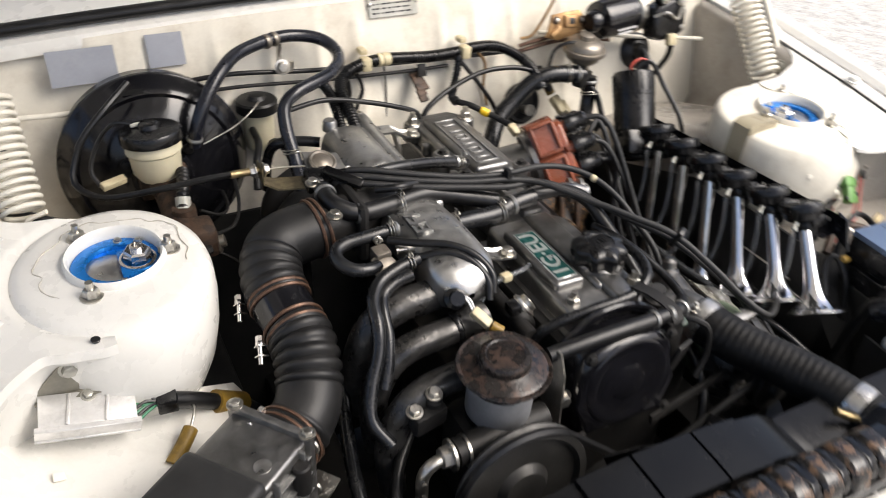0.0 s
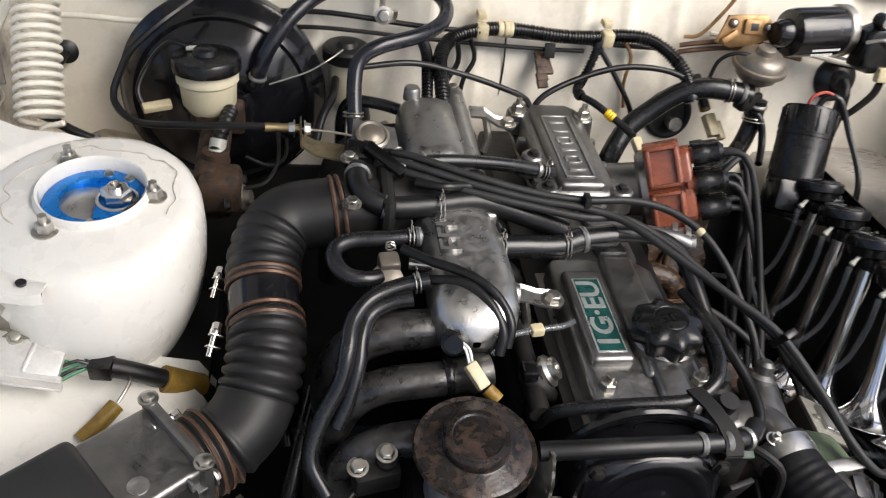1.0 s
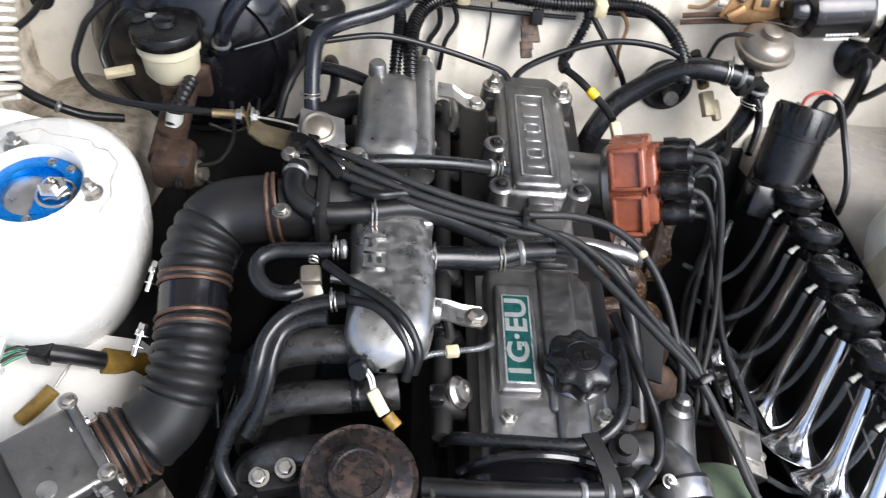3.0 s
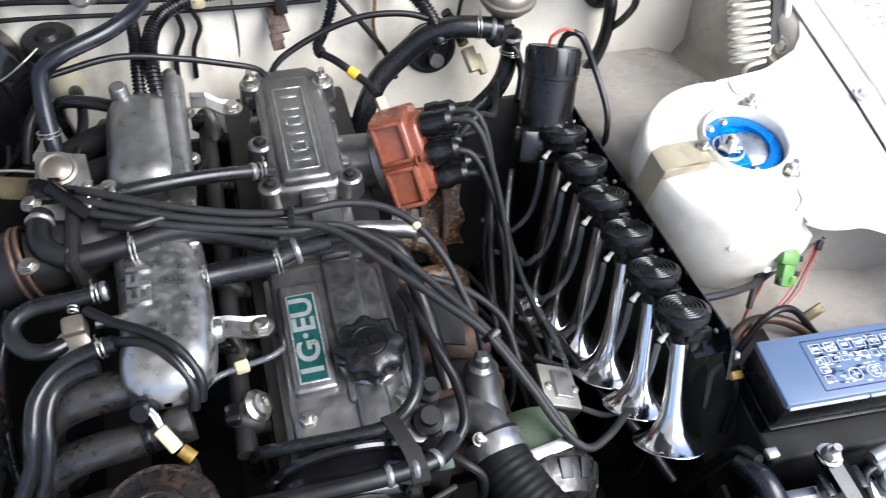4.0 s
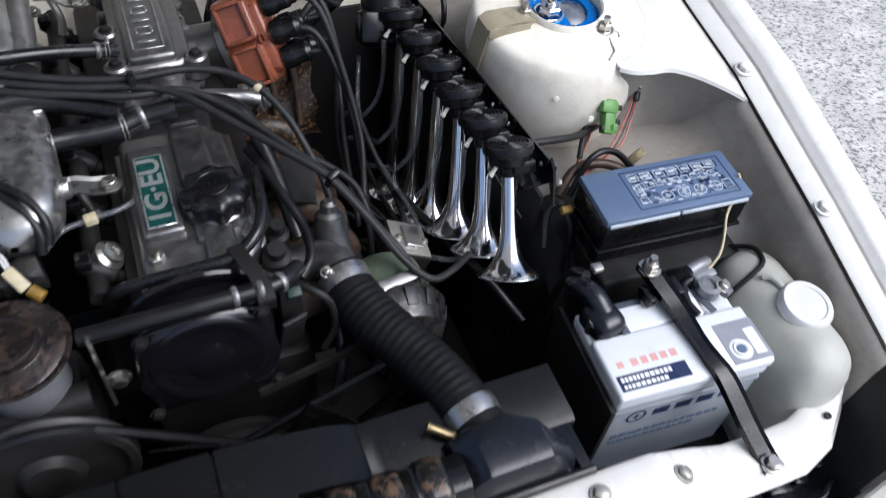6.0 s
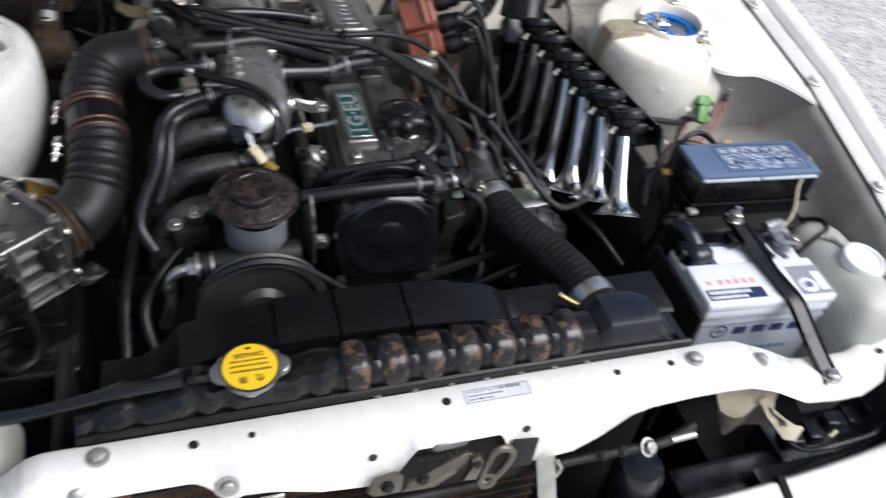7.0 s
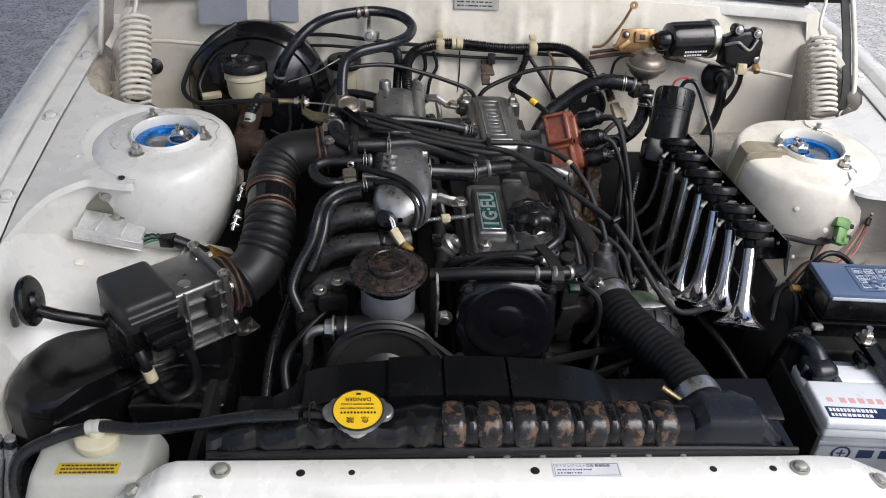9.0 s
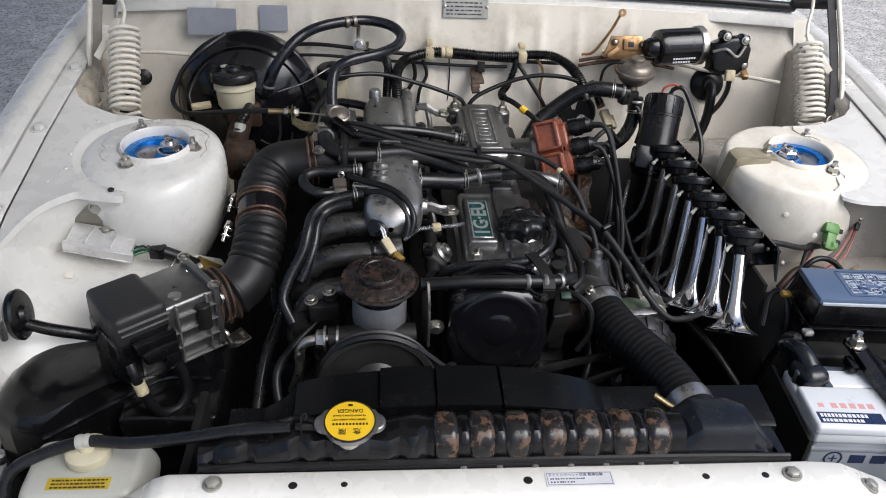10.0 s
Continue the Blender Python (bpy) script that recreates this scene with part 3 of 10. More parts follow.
for sgn, side in ((-1, "offside"), (1, "nearside")):
    c = TOWERS[sgn]
    rx = CX + sgn * 0.7285
    # strut tower
    bm = bmesh.new()
    prof = [(0.051, 0.925), (0.051, 0.944), (0.0535, 0.9465), (0.056, 0.944), (0.057, 0.938), (0.100, 0.934), *(((0.110, 0.931), (0.117, 0.924)) if sgn < 0 else ((0.108, 0.9326), (0.1135, 0.9312), (0.118, 0.926))), (0.121, 0.912), (0.1225, 0.885), (0.120, 0.85), (0.112, 0.81), (0.098, 0.775), (0.085, 0.75)]
    b2 = bmesh.new()
    lathe(b2, Matrix.Translation(c), prof, 64)
    for v in b2.verts:
        d = (v.co - c)
        d.z = 0
        if d.length > 0.06:
            # a flatter face towards the engine and a shoulder to the front
            k = max(0.0, -sgn * d.normalized().x)
            v.co.x += (-0.015 if sgn < 0 else -0.006) * k
            f = max(0.0, -d.normalized().y)
            v.co.y -= 0.012 * f * min(1.0, max(0.0, (0.95 - v.co.z) / 0.1))
        v.co.z += 0.06 * (v.co.y - c.y) * (1 if v.co.z > 0.9 else 0)
    merge(bm, b2)
    tower = part("strut_tower", bm, PAINT if sgn < 0 else PAINT_OLD, body, "white strut tower with rough seam sealer", angle=45)
    # Black block added to fill the space below the tower as shade.
    part("lower_apron", box(bmesh.new(), Matrix.Translation((c.x - sgn * 0.010, 0.555, 0.24)), 0.20, 0.16, 0.515, 0.004), MATT_BLACK, body, "black box added as shade below the tower")
    # uneven sealer bead on the tower's top
    rnd = random.Random(5 + sgn)
    pts = []
    for k in range(30):
        a = radians(-20 + 235 * k / 29) if sgn < 0 else radians(200 - 235 * k / 29)
        r = 0.083 + rnd.uniform(-0.006, 0.006)
        p = c + Vector((r * math.cos(a) * 1.0, -r * math.sin(a) * -1.0, 0))
        pts.append((p.x, p.y, 0.9362 + 0.06 * (p.y - c.y)))
    if sgn < 0:
        part("seam_bead", tube(bmesh.new(), [(x, y, z - 0.0004) for x, y, z in pts], lambda s, n: 0.0007 + 0.0003 * math.sin(s * 400), 6, 0.004), SEALER, tower)
    else:
        # the edge of the overlapping shelf panel
        for line in (((0.596, 0.688), (0.590, 0.668), (0.596, 0.654), (0.615, 0.640), (0.622, 0.628)), ((0.602, 0.520), (0.609, 0.512), (0.606, 0.504)), ((0.592, 0.505), (0.588, 0.490), (0.586, 0.480), (0.572, 0.468))):
            part("panel_edge", tube(bmesh.new(), [(x, y, 0.9358 + 0.06 * (y - c.y) - 0.12 * max(0, math.hypot(x - c.x, y - c.y) - 0.100)) for x, y in line], 0.0012, 6, 0.004), SEALER, tower)
    # three stud nuts
    for a in ((-0.033, -0.056), (0.060, -0.002), (-0.034, 0.056)):
        q = (c.x - sgn * a[0], c.y + a[1])
        bolt(tower, (q[0], q[1], 0.9365 + 0.06 * a[1]), UP, STUD_NUT, "stud_nut", "zinc stud and nut")
    # shelf out to the fender rail
    fl = [(p.x, p.y) for p in spline([(*q, 0) for q in flange_curve(sgn)], 0.004)]
    n = 72
    rows = []
    for k in range(n + 1):
        u = k / n
        s0 = 0.02
        x0 = c.x + sgn * (s0 + (abs(rx - c.x) - 0.0085 - s0) * u)
        yf = None
        for (xa, ya), (xb, yb) in zip(fl, fl[1:]):
            if (x0 - xa) * (x0 - xb) <= 0:
                yf = ya + (yb - ya) * (x0 - xa) / (xb - xa)
        if yf is None:
            yf = fl[0][1] if abs(x0 - c.x) < 0.03 else fl[-1][1]
        row = []
        for j in range(61):
            w = j / 60
            dx = abs(x0 - c.x)
            yr = lerp_table(SHELF_BACK, dx)
            y = yf + (yr - yf) * w
            d = math.hypot(x0 - c.x, y - c.y)
            zt = 0.9315 + 0.06 * (y - c.y)
            zr = rail(y) - 0.004
            k2 = min(1, max(0, (abs(x0 - c.x) - 0.09) / (abs(rx - c.x) - 0.1)))
            z = zt * (1 - k2) + zr * k2
            edge = 0.127 if sgn < 0 else 0.113
            if d < edge:
                z -= (edge - d) * 0.5
            row.append((x0, y, z))
        rows.append(row)
    bm = bmesh.new()
    sheet(bm, rows, 0.003)
    # turned-down lip
    lip = [r[0] for r in rows]
    sheet(bm, [[p for p in lip], [(p[0], p[1] - 0.002, p[2] - (0.011 if sgn < 0 else 0.005)) for p in lip]], (0, 0.003, 0))
    skirt = [[(p[0], p[1] + 0.004, p[2] - 0.006), (p[0], p[1] + 0.016, p[2] - 0.03), (p[0] + sgn * 0.004, p[1] + 0.024, p[2] - 0.075), (p[0] + sgn * 0.006, p[1] + 0.020, 0.785)] for p in lip[4:]]
    # The nearside skirt gets the shade-toned paint.
    part("shelf_skirt", sheet(bmesh.new(), skirt, (0, 0.003, 0)), PAINT if sgn < 0 else PAINT_GREY_SHADE, body, "painted wheelhouse wall under the shelf", angle=70)
    part("apron_shelf", bm, PAINT, body, "white pressed shelf between tower and fender", angle=40)
    # apron wall, wheelhouse and the rear part to the firewall
    bm = bmesh.new()
    rows = []
    for k in range(40):
        y = -0.06 + 0.56 * k / 39
        zr = rail(y) - 0.006
        w = 0.5 - 0.5 * math.cos(min(1, max(0, (y - 0.14) / 0.24)) * math.pi)
        low = [(0.012, zr), (0.020, zr - 0.02), (0.026, zr - 0.09), (0.035, zr - 0.16), (0.06, zr - 0.21), (0.10, zr - 0.25), (0.19, zr - 0.29), (0.27, 0.50), (0.28, 0.25)]
        high = [(0.012, zr), (0.020, zr - 0.015), (0.030, zr - 0.05), (0.048, 0.822), (0.10, 0.803), (0.20, 0.790), (0.285, 0.772), (0.302, 0.74), (0.306, 0.55)]
        rows.append([(rx - sgn * (a * (1 - w) + c2 * w), y, b * (1 - w) + d * w) for (a, b), (c2, d) in zip(low, high)])
    # The lower apron is coloured black, as the shade deep in the bay.
    b2 = bmesh.new()
    cut = 33 if sgn > 0 else 22
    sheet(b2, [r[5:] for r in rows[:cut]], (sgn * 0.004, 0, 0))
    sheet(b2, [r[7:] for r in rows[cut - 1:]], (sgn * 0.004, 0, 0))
    part("lower_apron", b2, MATT_BLACK, body, "lower apron coloured black for shade")
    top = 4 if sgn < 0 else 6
    # The front end and low edge are blackened as shade too.
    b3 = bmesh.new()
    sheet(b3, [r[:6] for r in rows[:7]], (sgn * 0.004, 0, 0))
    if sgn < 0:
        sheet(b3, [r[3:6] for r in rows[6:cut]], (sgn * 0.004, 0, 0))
    part("lower_apron", b3, MATT_BLACK, body, "front apron coloured black for shade")
    sheet(bm, [r[:top] for r in rows[6:cut]], (sgn * 0.004, 0, 0))
    sheet(bm, [r[:8] for r in rows[cut - 1:]], (sgn * 0.004, 0, 0))
    # Shade on the nearside fender wall is put into its darker paint.
    part("inner_fender", bm, PAINT_GREY_SHADE if sgn > 0 else PAINT, body, "dusty white inner fender panel, nearside toned for shade", angle=70)
    bm = bmesh.new()
    rows = []
    for k in range(24):
        y = 0.60 + 0.40 * k / 23
        w = (y - 0.60) / 0.40
        zr = rail(y) - 0.006
        zf = 0.912 - 0.125 * w
        rows.append([(rx - sgn * 0.012, y, zr), (rx - sgn * 0.03, y, zr - 0.01), (rx - sgn * 0.042, y, zf - 0.005), (rx - sgn * 0.065, y, zf - 0.03), (rx - sgn * 0.11, y, zf - 0.012),
                     (rx - sgn * 0.24, y, zf - 0.01), (rx - sgn * (0.30 + 0.03 * w), y, zf - 0.018), (rx - sgn * (0.315 + 0.03 * w), y, zf - 0.04), (rx - sgn * (0.325 + 0.03 * w), y, 0.6), (rx - sgn * 0.34, y, 0.3)])
    if sgn < 0:
        # the offside panel drops away earlier, towards the brake booster
        rows = [[*r[:5], (rx + 0.15, r[5][1], r[5][2] - 0.01), (rx + 0.20 + 0.02 * k / 23, r[6][1], r[6][2] - 0.02), (rx + 0.225 + 0.02 * k / 23, r[7][1], r[7][2] - 0.05), (rx + 0.24, r[8][1], 0.6), (rx + 0.26, r[9][1], 0.3)] for k, r in enumerate(rows)]
    # Behind the tower the drop is black in place of shade.
    b2 = bmesh.new()
    sheet(b2, [[(r[7][0], r[7][1], r[7][2] - 0.05), *r[8:]] for r in rows], (sgn * 0.004, 0, 0))
    part("lower_apron", b2, MATT_BLACK, body, "lower apron coloured black for shade")
    rows = [[*r[:8], (r[7][0], r[7][1], r[7][2] - 0.05)] for r in rows]
    sheet(bm, rows, (sgn * 0.004, 0, 0))
    # Nearside: paint toned down as shade; offside: oil stains.
    part("rear_apron", bm, PAINT_GREY_SHADE if sgn > 0 else PAINT_GRIME, body, "dusty white panel behind the strut tower, nearside toned for shade", angle=60)
    # fender with its bolted flange
    bm = bmesh.new()
    rows = []
    for k in range(46):
        y = -0.12 + 1.50 * k / 45
        z = rail(y)
        rows.append([(rx + sgn * a, y, z + b) for a, b in ((-0.006, 0.001), (-0.004, 0.003), (0.022, 0.003), (0.028, 0.006), (0.034, 0.014), (0.040, 0.0175), (0.050, 0.018), (0.064, 0.014), (0.080, 0.004), (0.094, -0.014), (0.104, -0.04), (0.112, -0.10), (0.118, -0.25), (0.110, -0.55))])
    sheet(bm, rows, (-sgn * 0.002, 0, -0.001))
    fender = part("fender", bm, PAINT, body, "white front fender", angle=50)
    for y in (0.21, 0.414, 0.614, 0.815):
        bolt(fender, (rx + sgn * 0.004, y, rail(y) + 0.004), (0, -0.16, 1), BOLT_WHITE, "bolt", "white-painted fender bolt")

# Extra black panel that plays the shade behind the horns.
part("lower_apron", box(bmesh.new(), Matrix.Translation((0.449, 0.59, 0.45)), 0.006, 0.44, 0.36, 0.001), MATT_BLACK, body, "black panel added as shade behind the air horns")
# radiator support
SUPTOP = [(-0.74, 0.712), (-0.62, 0.716), (-0.53, 0.719), (-0.508, 0.722), (-0.466, 0.757), (-0.420, 0.795), (-0.405, 0.80), (0.36, 0.80), (0.40, 0.796), (0.46, 0.767), (0.52, 0.732), (0.58, 0.723), (0.66, 0.722), (0.72, 0.735), (0.78, 0.755)]
SUPBACK = [(-0.74, 0.03), (-0.60, 0.022), (-0.5, 0.022), (0.5, 0.022), (0.62, 0.024), (0.67, 0.040), (0.71, 0.075), (0.75, 0.14)]
SUPLOW = [(-0.74, 0.040), (-0.5, 0.036), (-0.42, 0.030), (-0.40, 0.026), (-0.262, 0.026), (-0.250, 0.034), (-0.244, 0.048), (-0.236, 0.056), (-0.227, 0.056), (-0.217, 0.050), (-0.19, 0.054), (-0.17, 0.060), (-0.135, 0.074), (-0.06, 0.085), (0.06, 0.094), (0.13, 0.097), (0.17, 0.092), (0.20, 0.072), (0.235, 0.036), (0.26, 0.028), (0.31, 0.024), (0.40, 0.024), (0.55, 0.030), (0.78, 0.034)]
bm = bmesh.new()
rows = []
for k in range(370):
    x = -0.73 + 1.48 * k / 369
    z, yb, lo = lerp_table(SUPTOP, x), lerp_table(SUPBACK, x), lerp_table(SUPLOW, x)
    w = lerp_table([(-0.75, 0.036), (-0.42, 0.034), (-0.39, 0.028), (-0.27, 0.030), (-0.22, 0.040), (0.40, 0.040), (0.44, 0.036), (0.8, 0.036)], x)
    yb2 = yb - 0.002
    d = abs(x - 0.017) / 0.070
    if d < 1:
        # the arched latch opening
        g = min(1.0, (1 - d) / 0.30) ** 0.6
        lo = lo * (1 - g) + 0.026 * g
    rows.append([(x, yb, z - 0.018), (x, yb, z - 0.003), (x, yb2 - 0.002, z), (x, yb2 - w + 0.004, z), (x, yb2 - w - 0.002, z - 0.003), (x, yb2 - w - 0.006, z - min(0.012, lo * 0.4)), (x, yb2 - w - 0.012, z - min(0.034, lo * 0.72)),
                 (x, yb2 - w - 0.016, z - lo + 0.004), (x, yb2 - w - 0.018, z - lo)])
sheet(bm, rows, (0, 0.002, -0.002))
support = part("radiator_support", bm, PAINT, body, "white radiator support panel", angle=45)
part("joint_edge", tube(bmesh.new(), [(-0.466, 0.021, 0.759), (-0.459, 0.004, 0.7655), (-0.452, -0.012, 0.767), (-0.447, -0.021, 0.757), (-0.444, -0.026, 0.744)], 0.0014, 6, 0.004), SEALER, support, "edge of the overlapping end panel")
BOLT_PLAIN = mesh_of(hexbolt(0.0075, 0.007, 1.5), "bolt", PLATE)
for x, y in ((-0.351, 0.004), (0.328, 0.0), (0.428, -0.006), (-0.453, 0.003)):
    bolt(support, (x, y, lerp_table(SUPTOP, x) + 0.001), UP if abs(x) < 0.4 else (0.45 * (1 if x > 0 else -1), 0, 1), BOLT_PLAIN, "bolt", "bare steel bolt")
bolt(support, (-0.232, -0.034, 0.766), (0, -1, 0.5), BOLT_PLAIN, "bolt", "bare steel bolt")
bolt(support, (-0.374, -0.019, 0.778), (0, -1, 0.8), BOLT_PLAIN, "bolt", "dull steel bolt")
HOLE = mesh_of(lathe(bmesh.new(), Matrix(), [(0, 0.0006), (0.0055, 0.0006), (0.0062, 0), (0.0055, -0.003), (0, -0.003)], 16), "punched_hole", INK)
for x, y, s in ((-0.261, 0.0, 1.0), (-0.203, 0.0, 0.75), (0.009, 0.0, 1.05), (0.222, 0.0, 0.85), (0.295, 0.0, 0.85)):
    place("punched_hole", HOLE, Matrix.Translation((x, y, 0.8004)) @ Matrix.Scale(s * 0.85, 4), support, "dark punched hole")
for x in (-0.080, 0.100):
    place("punched_hole", HOLE, axes((x, -0.0325, 0.7665), (0, -1, 0.27)) @ Matrix.Scale(0.8, 4), support, "dark punched hole")
place("punched_hole", HOLE, axes((-0.563, 0.456, 0.9275), (0.1, -0.06, 1)) @ Matrix.Scale(0.8, 4), tower, "dark punched hole")
place("punched_hole", HOLE, Matrix.Translation((0.668, 0.012, 0.7255)) @ Matrix.Scale(0.8, 4), support, "dark punched hole")
# service label on the support
lab = part("service_label", box(bmesh.new(), Matrix.Translation((0.070, 0.0005, 0.8003)), 0.080, 0.021, 0.0005), mat("white label", (0.66, 0.66, 0.68), 0.4, bump=0), support, "white printed service label")
rnd = random.Random(3)
rows = [(0, 0.0085, 0.076, 0.0005), (0, -0.0085, 0.076, 0.0005), (-0.038, 0, 0.0005, 0.017), (0.038, 0, 0.0005, 0.017)]
for y, n, w in ((0.0, 14, 0.0026), (-0.0048, 9, 0.0026)):
    x = -0.034
    for k in range(n):
        rows.append((x, y, w * 0.7, rnd.uniform(0.0014, 0.0024)))
        x += w * rnd.choice((1, 1, 1.15, 1.4))
part("print", bars(bmesh.new(), Matrix.Translation((0.070, 0.0005, 0.8008)), rows, 0.0002), NAVY, lab)
ink("print_line", "\u30bf\u30a4\u30df\u30f3\u30b0\u30d9\u30eb\u30c8\u4ea4\u63db \u6574\u5099\u8a18\u9332", 0.0046, NAVY, Matrix.Translation((0.066, 0.0058, 0.8010)), lab, 0.0001, 1.0)

# nose, grille frame and lamps in front of the support
bm = bmesh.new()
rows = []
for k in range(60):
    x = CX - 0.80 + 1.60 * k / 59
    e = (abs(x - CX) / 0.80) ** 4
    y0 = -0.125 + 0.05 * e
    rows.append([(x, y0 + 0.03, 0.612), (x, y0 + 0.024, 0.620), (x, y0 - 0.02, 0.622), (x, y0 - 0.05, 0.612), (x, y0 - 0.09, 0.59), (x, y0 - 0.12, 0.53), (x, y0 - 0.13, 0.40), (x, y0 - 0.11, 0.25)])
sheet(bm, rows, (0, 0.003, -0.002))
part("nose_panel", bm, PAINT, body, "white nose panel and bumper", angle=50)
for x in (-0.52, 0.52):
    bm = bmesh.new()
    box(bm, Matrix.Translation((CX + x, -0.050, 0.40)), 0.36, 0.07, 0.17, 0.012)
    if x > 0:
        rows = []
        for k in range(9):
            u = k / 8
            row = []
            for j in range(11):
                v = j / 10
                x1 = 0.372 + 0.085 * u + 0.045 * v + 0.010 * u * math.sin(v * 9)
                y1 = -0.010 - 0.026 * v + 0.010 * math.sin(u * 7 + v * 5) * v - 0.016 * u * v
                row.append((x1, y1, 0.750 - 0.100 * v - 0.014 * math.sin(u * 6) * v))
            rows.append(row)
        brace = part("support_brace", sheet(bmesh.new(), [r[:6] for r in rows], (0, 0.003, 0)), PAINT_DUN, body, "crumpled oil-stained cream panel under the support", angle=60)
        # The panel's lower part is coloured dark, as it lies in shade.
        part("muddy_flange", sheet(bmesh.new(), [[(a - 0.004, b + 0.004 * j, c) for j, (a, b, c) in enumerate(r[5:])] for r in rows], (0, 0.003, 0)), mat("shade-dark dirty brown", (0.060, 0.050, 0.040), 0.7, var=0.4, scale=40, bump=0.4, bscale=120, dirt=(0.16, 0.13, 0.10), dscale=50, dlo=0.52, dhi=0.68, damt=0.6), brace, "dirty lower flange darkened for shade", angle=60)
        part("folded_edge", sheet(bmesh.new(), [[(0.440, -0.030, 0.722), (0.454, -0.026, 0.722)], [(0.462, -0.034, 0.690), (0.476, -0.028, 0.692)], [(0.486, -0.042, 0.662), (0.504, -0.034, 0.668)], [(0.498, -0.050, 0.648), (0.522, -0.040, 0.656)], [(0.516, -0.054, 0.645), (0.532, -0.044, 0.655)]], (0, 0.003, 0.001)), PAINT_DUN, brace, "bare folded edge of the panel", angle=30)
        lamp = part("lamp_housing", box(bmesh.new(), Matrix.Translation((0.640, -0.014, 0.52)), 0.22, 0.075, 0.062, 0.010), BLUEBLK, body, "blue-black plastic headlamp housing")
        part("ridge", tube(bmesh.new(), [(0.520, -0.044, 0.628), (0.545, -0.052, 0.612), (0.585, -0.052, 0.602), (0.640, -0.050, 0.602), (0.682, -0.046, 0.604), (0.700, -0.036, 0.606), (0.722, -0.031, 0.604), (0.79, -0.030, 0.602)], 0.0042, 10), BLUEBLK, lamp)
        for xx, yy, w, d, h in ((0.556, -0.022, 0.030, 0.030, 0.030), (0.598, -0.018, 0.026, 0.034, 0.026), (0.632, -0.014, 0.034, 0.024, 0.038), (0.676, -0.006, 0.022, 0.030, 0.024), (0.715, 0.000, 0.030, 0.030, 0.034)):
            part("rib_block", box(bmesh.new(), Matrix.Translation((xx, yy, 0.575)) @ Matrix.Rotation(radians(-8), 4, "Z"), w, d, h, 0.004), BLUEBLK, lamp)
        part("lens_frame", sheet(bmesh.new(), [[(0.470, -0.055, 0.590), (0.60, -0.056, 0.592), (0.74, -0.050, 0.594)], [(0.465, -0.085, 0.596), (0.60, -0.086, 0.598), (0.74, -0.072, 0.600)], [(0.465, -0.098, 0.612), (0.60, -0.098, 0.614), (0.74, -0.082, 0.616)]], 0.003), GLOSS, lamp)
        part("bulb_clip", box(bmesh.new(), axes((0.614, -0.036, 0.606), (0, -0.4, 1), (1, 0.4, 0)), 0.018, 0.004, 0.003, 0.001), CREAM, lamp, "pale wire clip")
        part("trim_gap", box(bmesh.new(), Matrix.Translation((0.468, -0.135, 0.560)) @ Matrix.Rotation(radians(-14), 4, "Z"), 0.012, 0.100, 0.064, 0.002), MATT_BLACK, body, "dark gap beside the lamp trim")
    else:
        part("support_brace", sheet(bmesh.new(), [[(-0.400, -0.024, 0.775), (-0.376, -0.026, 0.775)], [(-0.404, -0.035, 0.745), (-0.379, -0.036, 0.745)], [(-0.424, -0.038, 0.70), (-0.384, -0.039, 0.70)], [(-0.44, -0.042, 0.62), (-0.39, -0.042, 0.62)]], (0, 0.003, 0)), PAINT_GREY_SHADE, body, "dusty grey upright brace under the support")
    part("headlamp_shell", bm, GLOSS, body, "black headlamp shell behind the nose")
    bm = bmesh.new()
    lathe(bm, axes((CX + x * 1.33 - 0.09, 0.58, 0.30), (1, 0, 0)), [(0.16, 0), (0.28, 0.0), (0.30, 0.02), (0.30, 0.16), (0.28, 0.18), (0.16, 0.18), (0.16, 0)], 40)
    part("wheel", bm, RUBBER, body, "black front tyre")
# Black floor sheet, added so that the bottom of the bay reads as shade.
bm = bmesh.new()
sheet(bm, [[(CX + s * 0.75, y, z) for s in (-1, -0.5, 0, 0.5, 1)] for y, z in ((0.95, 0.30), (0.1, 0.22), (-0.30, 0.24))], 0.003)
# Two black panels, added where the gaps by the radiator lie in shade.
part("side_baffle", box(bmesh.new(), Matrix.Translation((-0.402, 0.11, 0.30)), 0.012, 0.20, 0.45, 0.003), MATT_BLACK, body, "black panel added as shade beside the radiator")
part("side_baffle", box(bmesh.new(), Matrix.Translation((-0.45, 0.262, 0.30)), 0.11, 0.012, 0.36, 0.003), MATT_BLACK, body, "black panel added as shade under the air cleaner")
part("undertray", bm, MATTE, body, "black sheet added as shade below the bay")
bm = bmesh.new()
for x in (-0.30, 0.34):
    box(bm, Matrix.Translation((CX + x, 0.45, 0.36)), 0.07, 1.0, 0.10, 0.008)
box(bm, Matrix.Translation((CX, 0.55, 0.30)), 0.62, 0.12, 0.08, 0.01)
part("frame_rail", bm, MATTE, body, "dark chassis rails under the engine")

# the raised hood over the bay
bm = bmesh.new()
rows = []
for k in range(13):
    u = k / 12
    y, z = 1.08 - 0.36 * u, 1.16 + 0.98 * u
    rows.append([(CX + s * 0.71, y - 0.02 * (1 - abs(s)), z + 0.015 * (1 - abs(s))) for s in (-1, -0.6, -0.2, 0.2, 0.6, 1)])
sheet(bm, rows, (0, 0.03, 0.02))
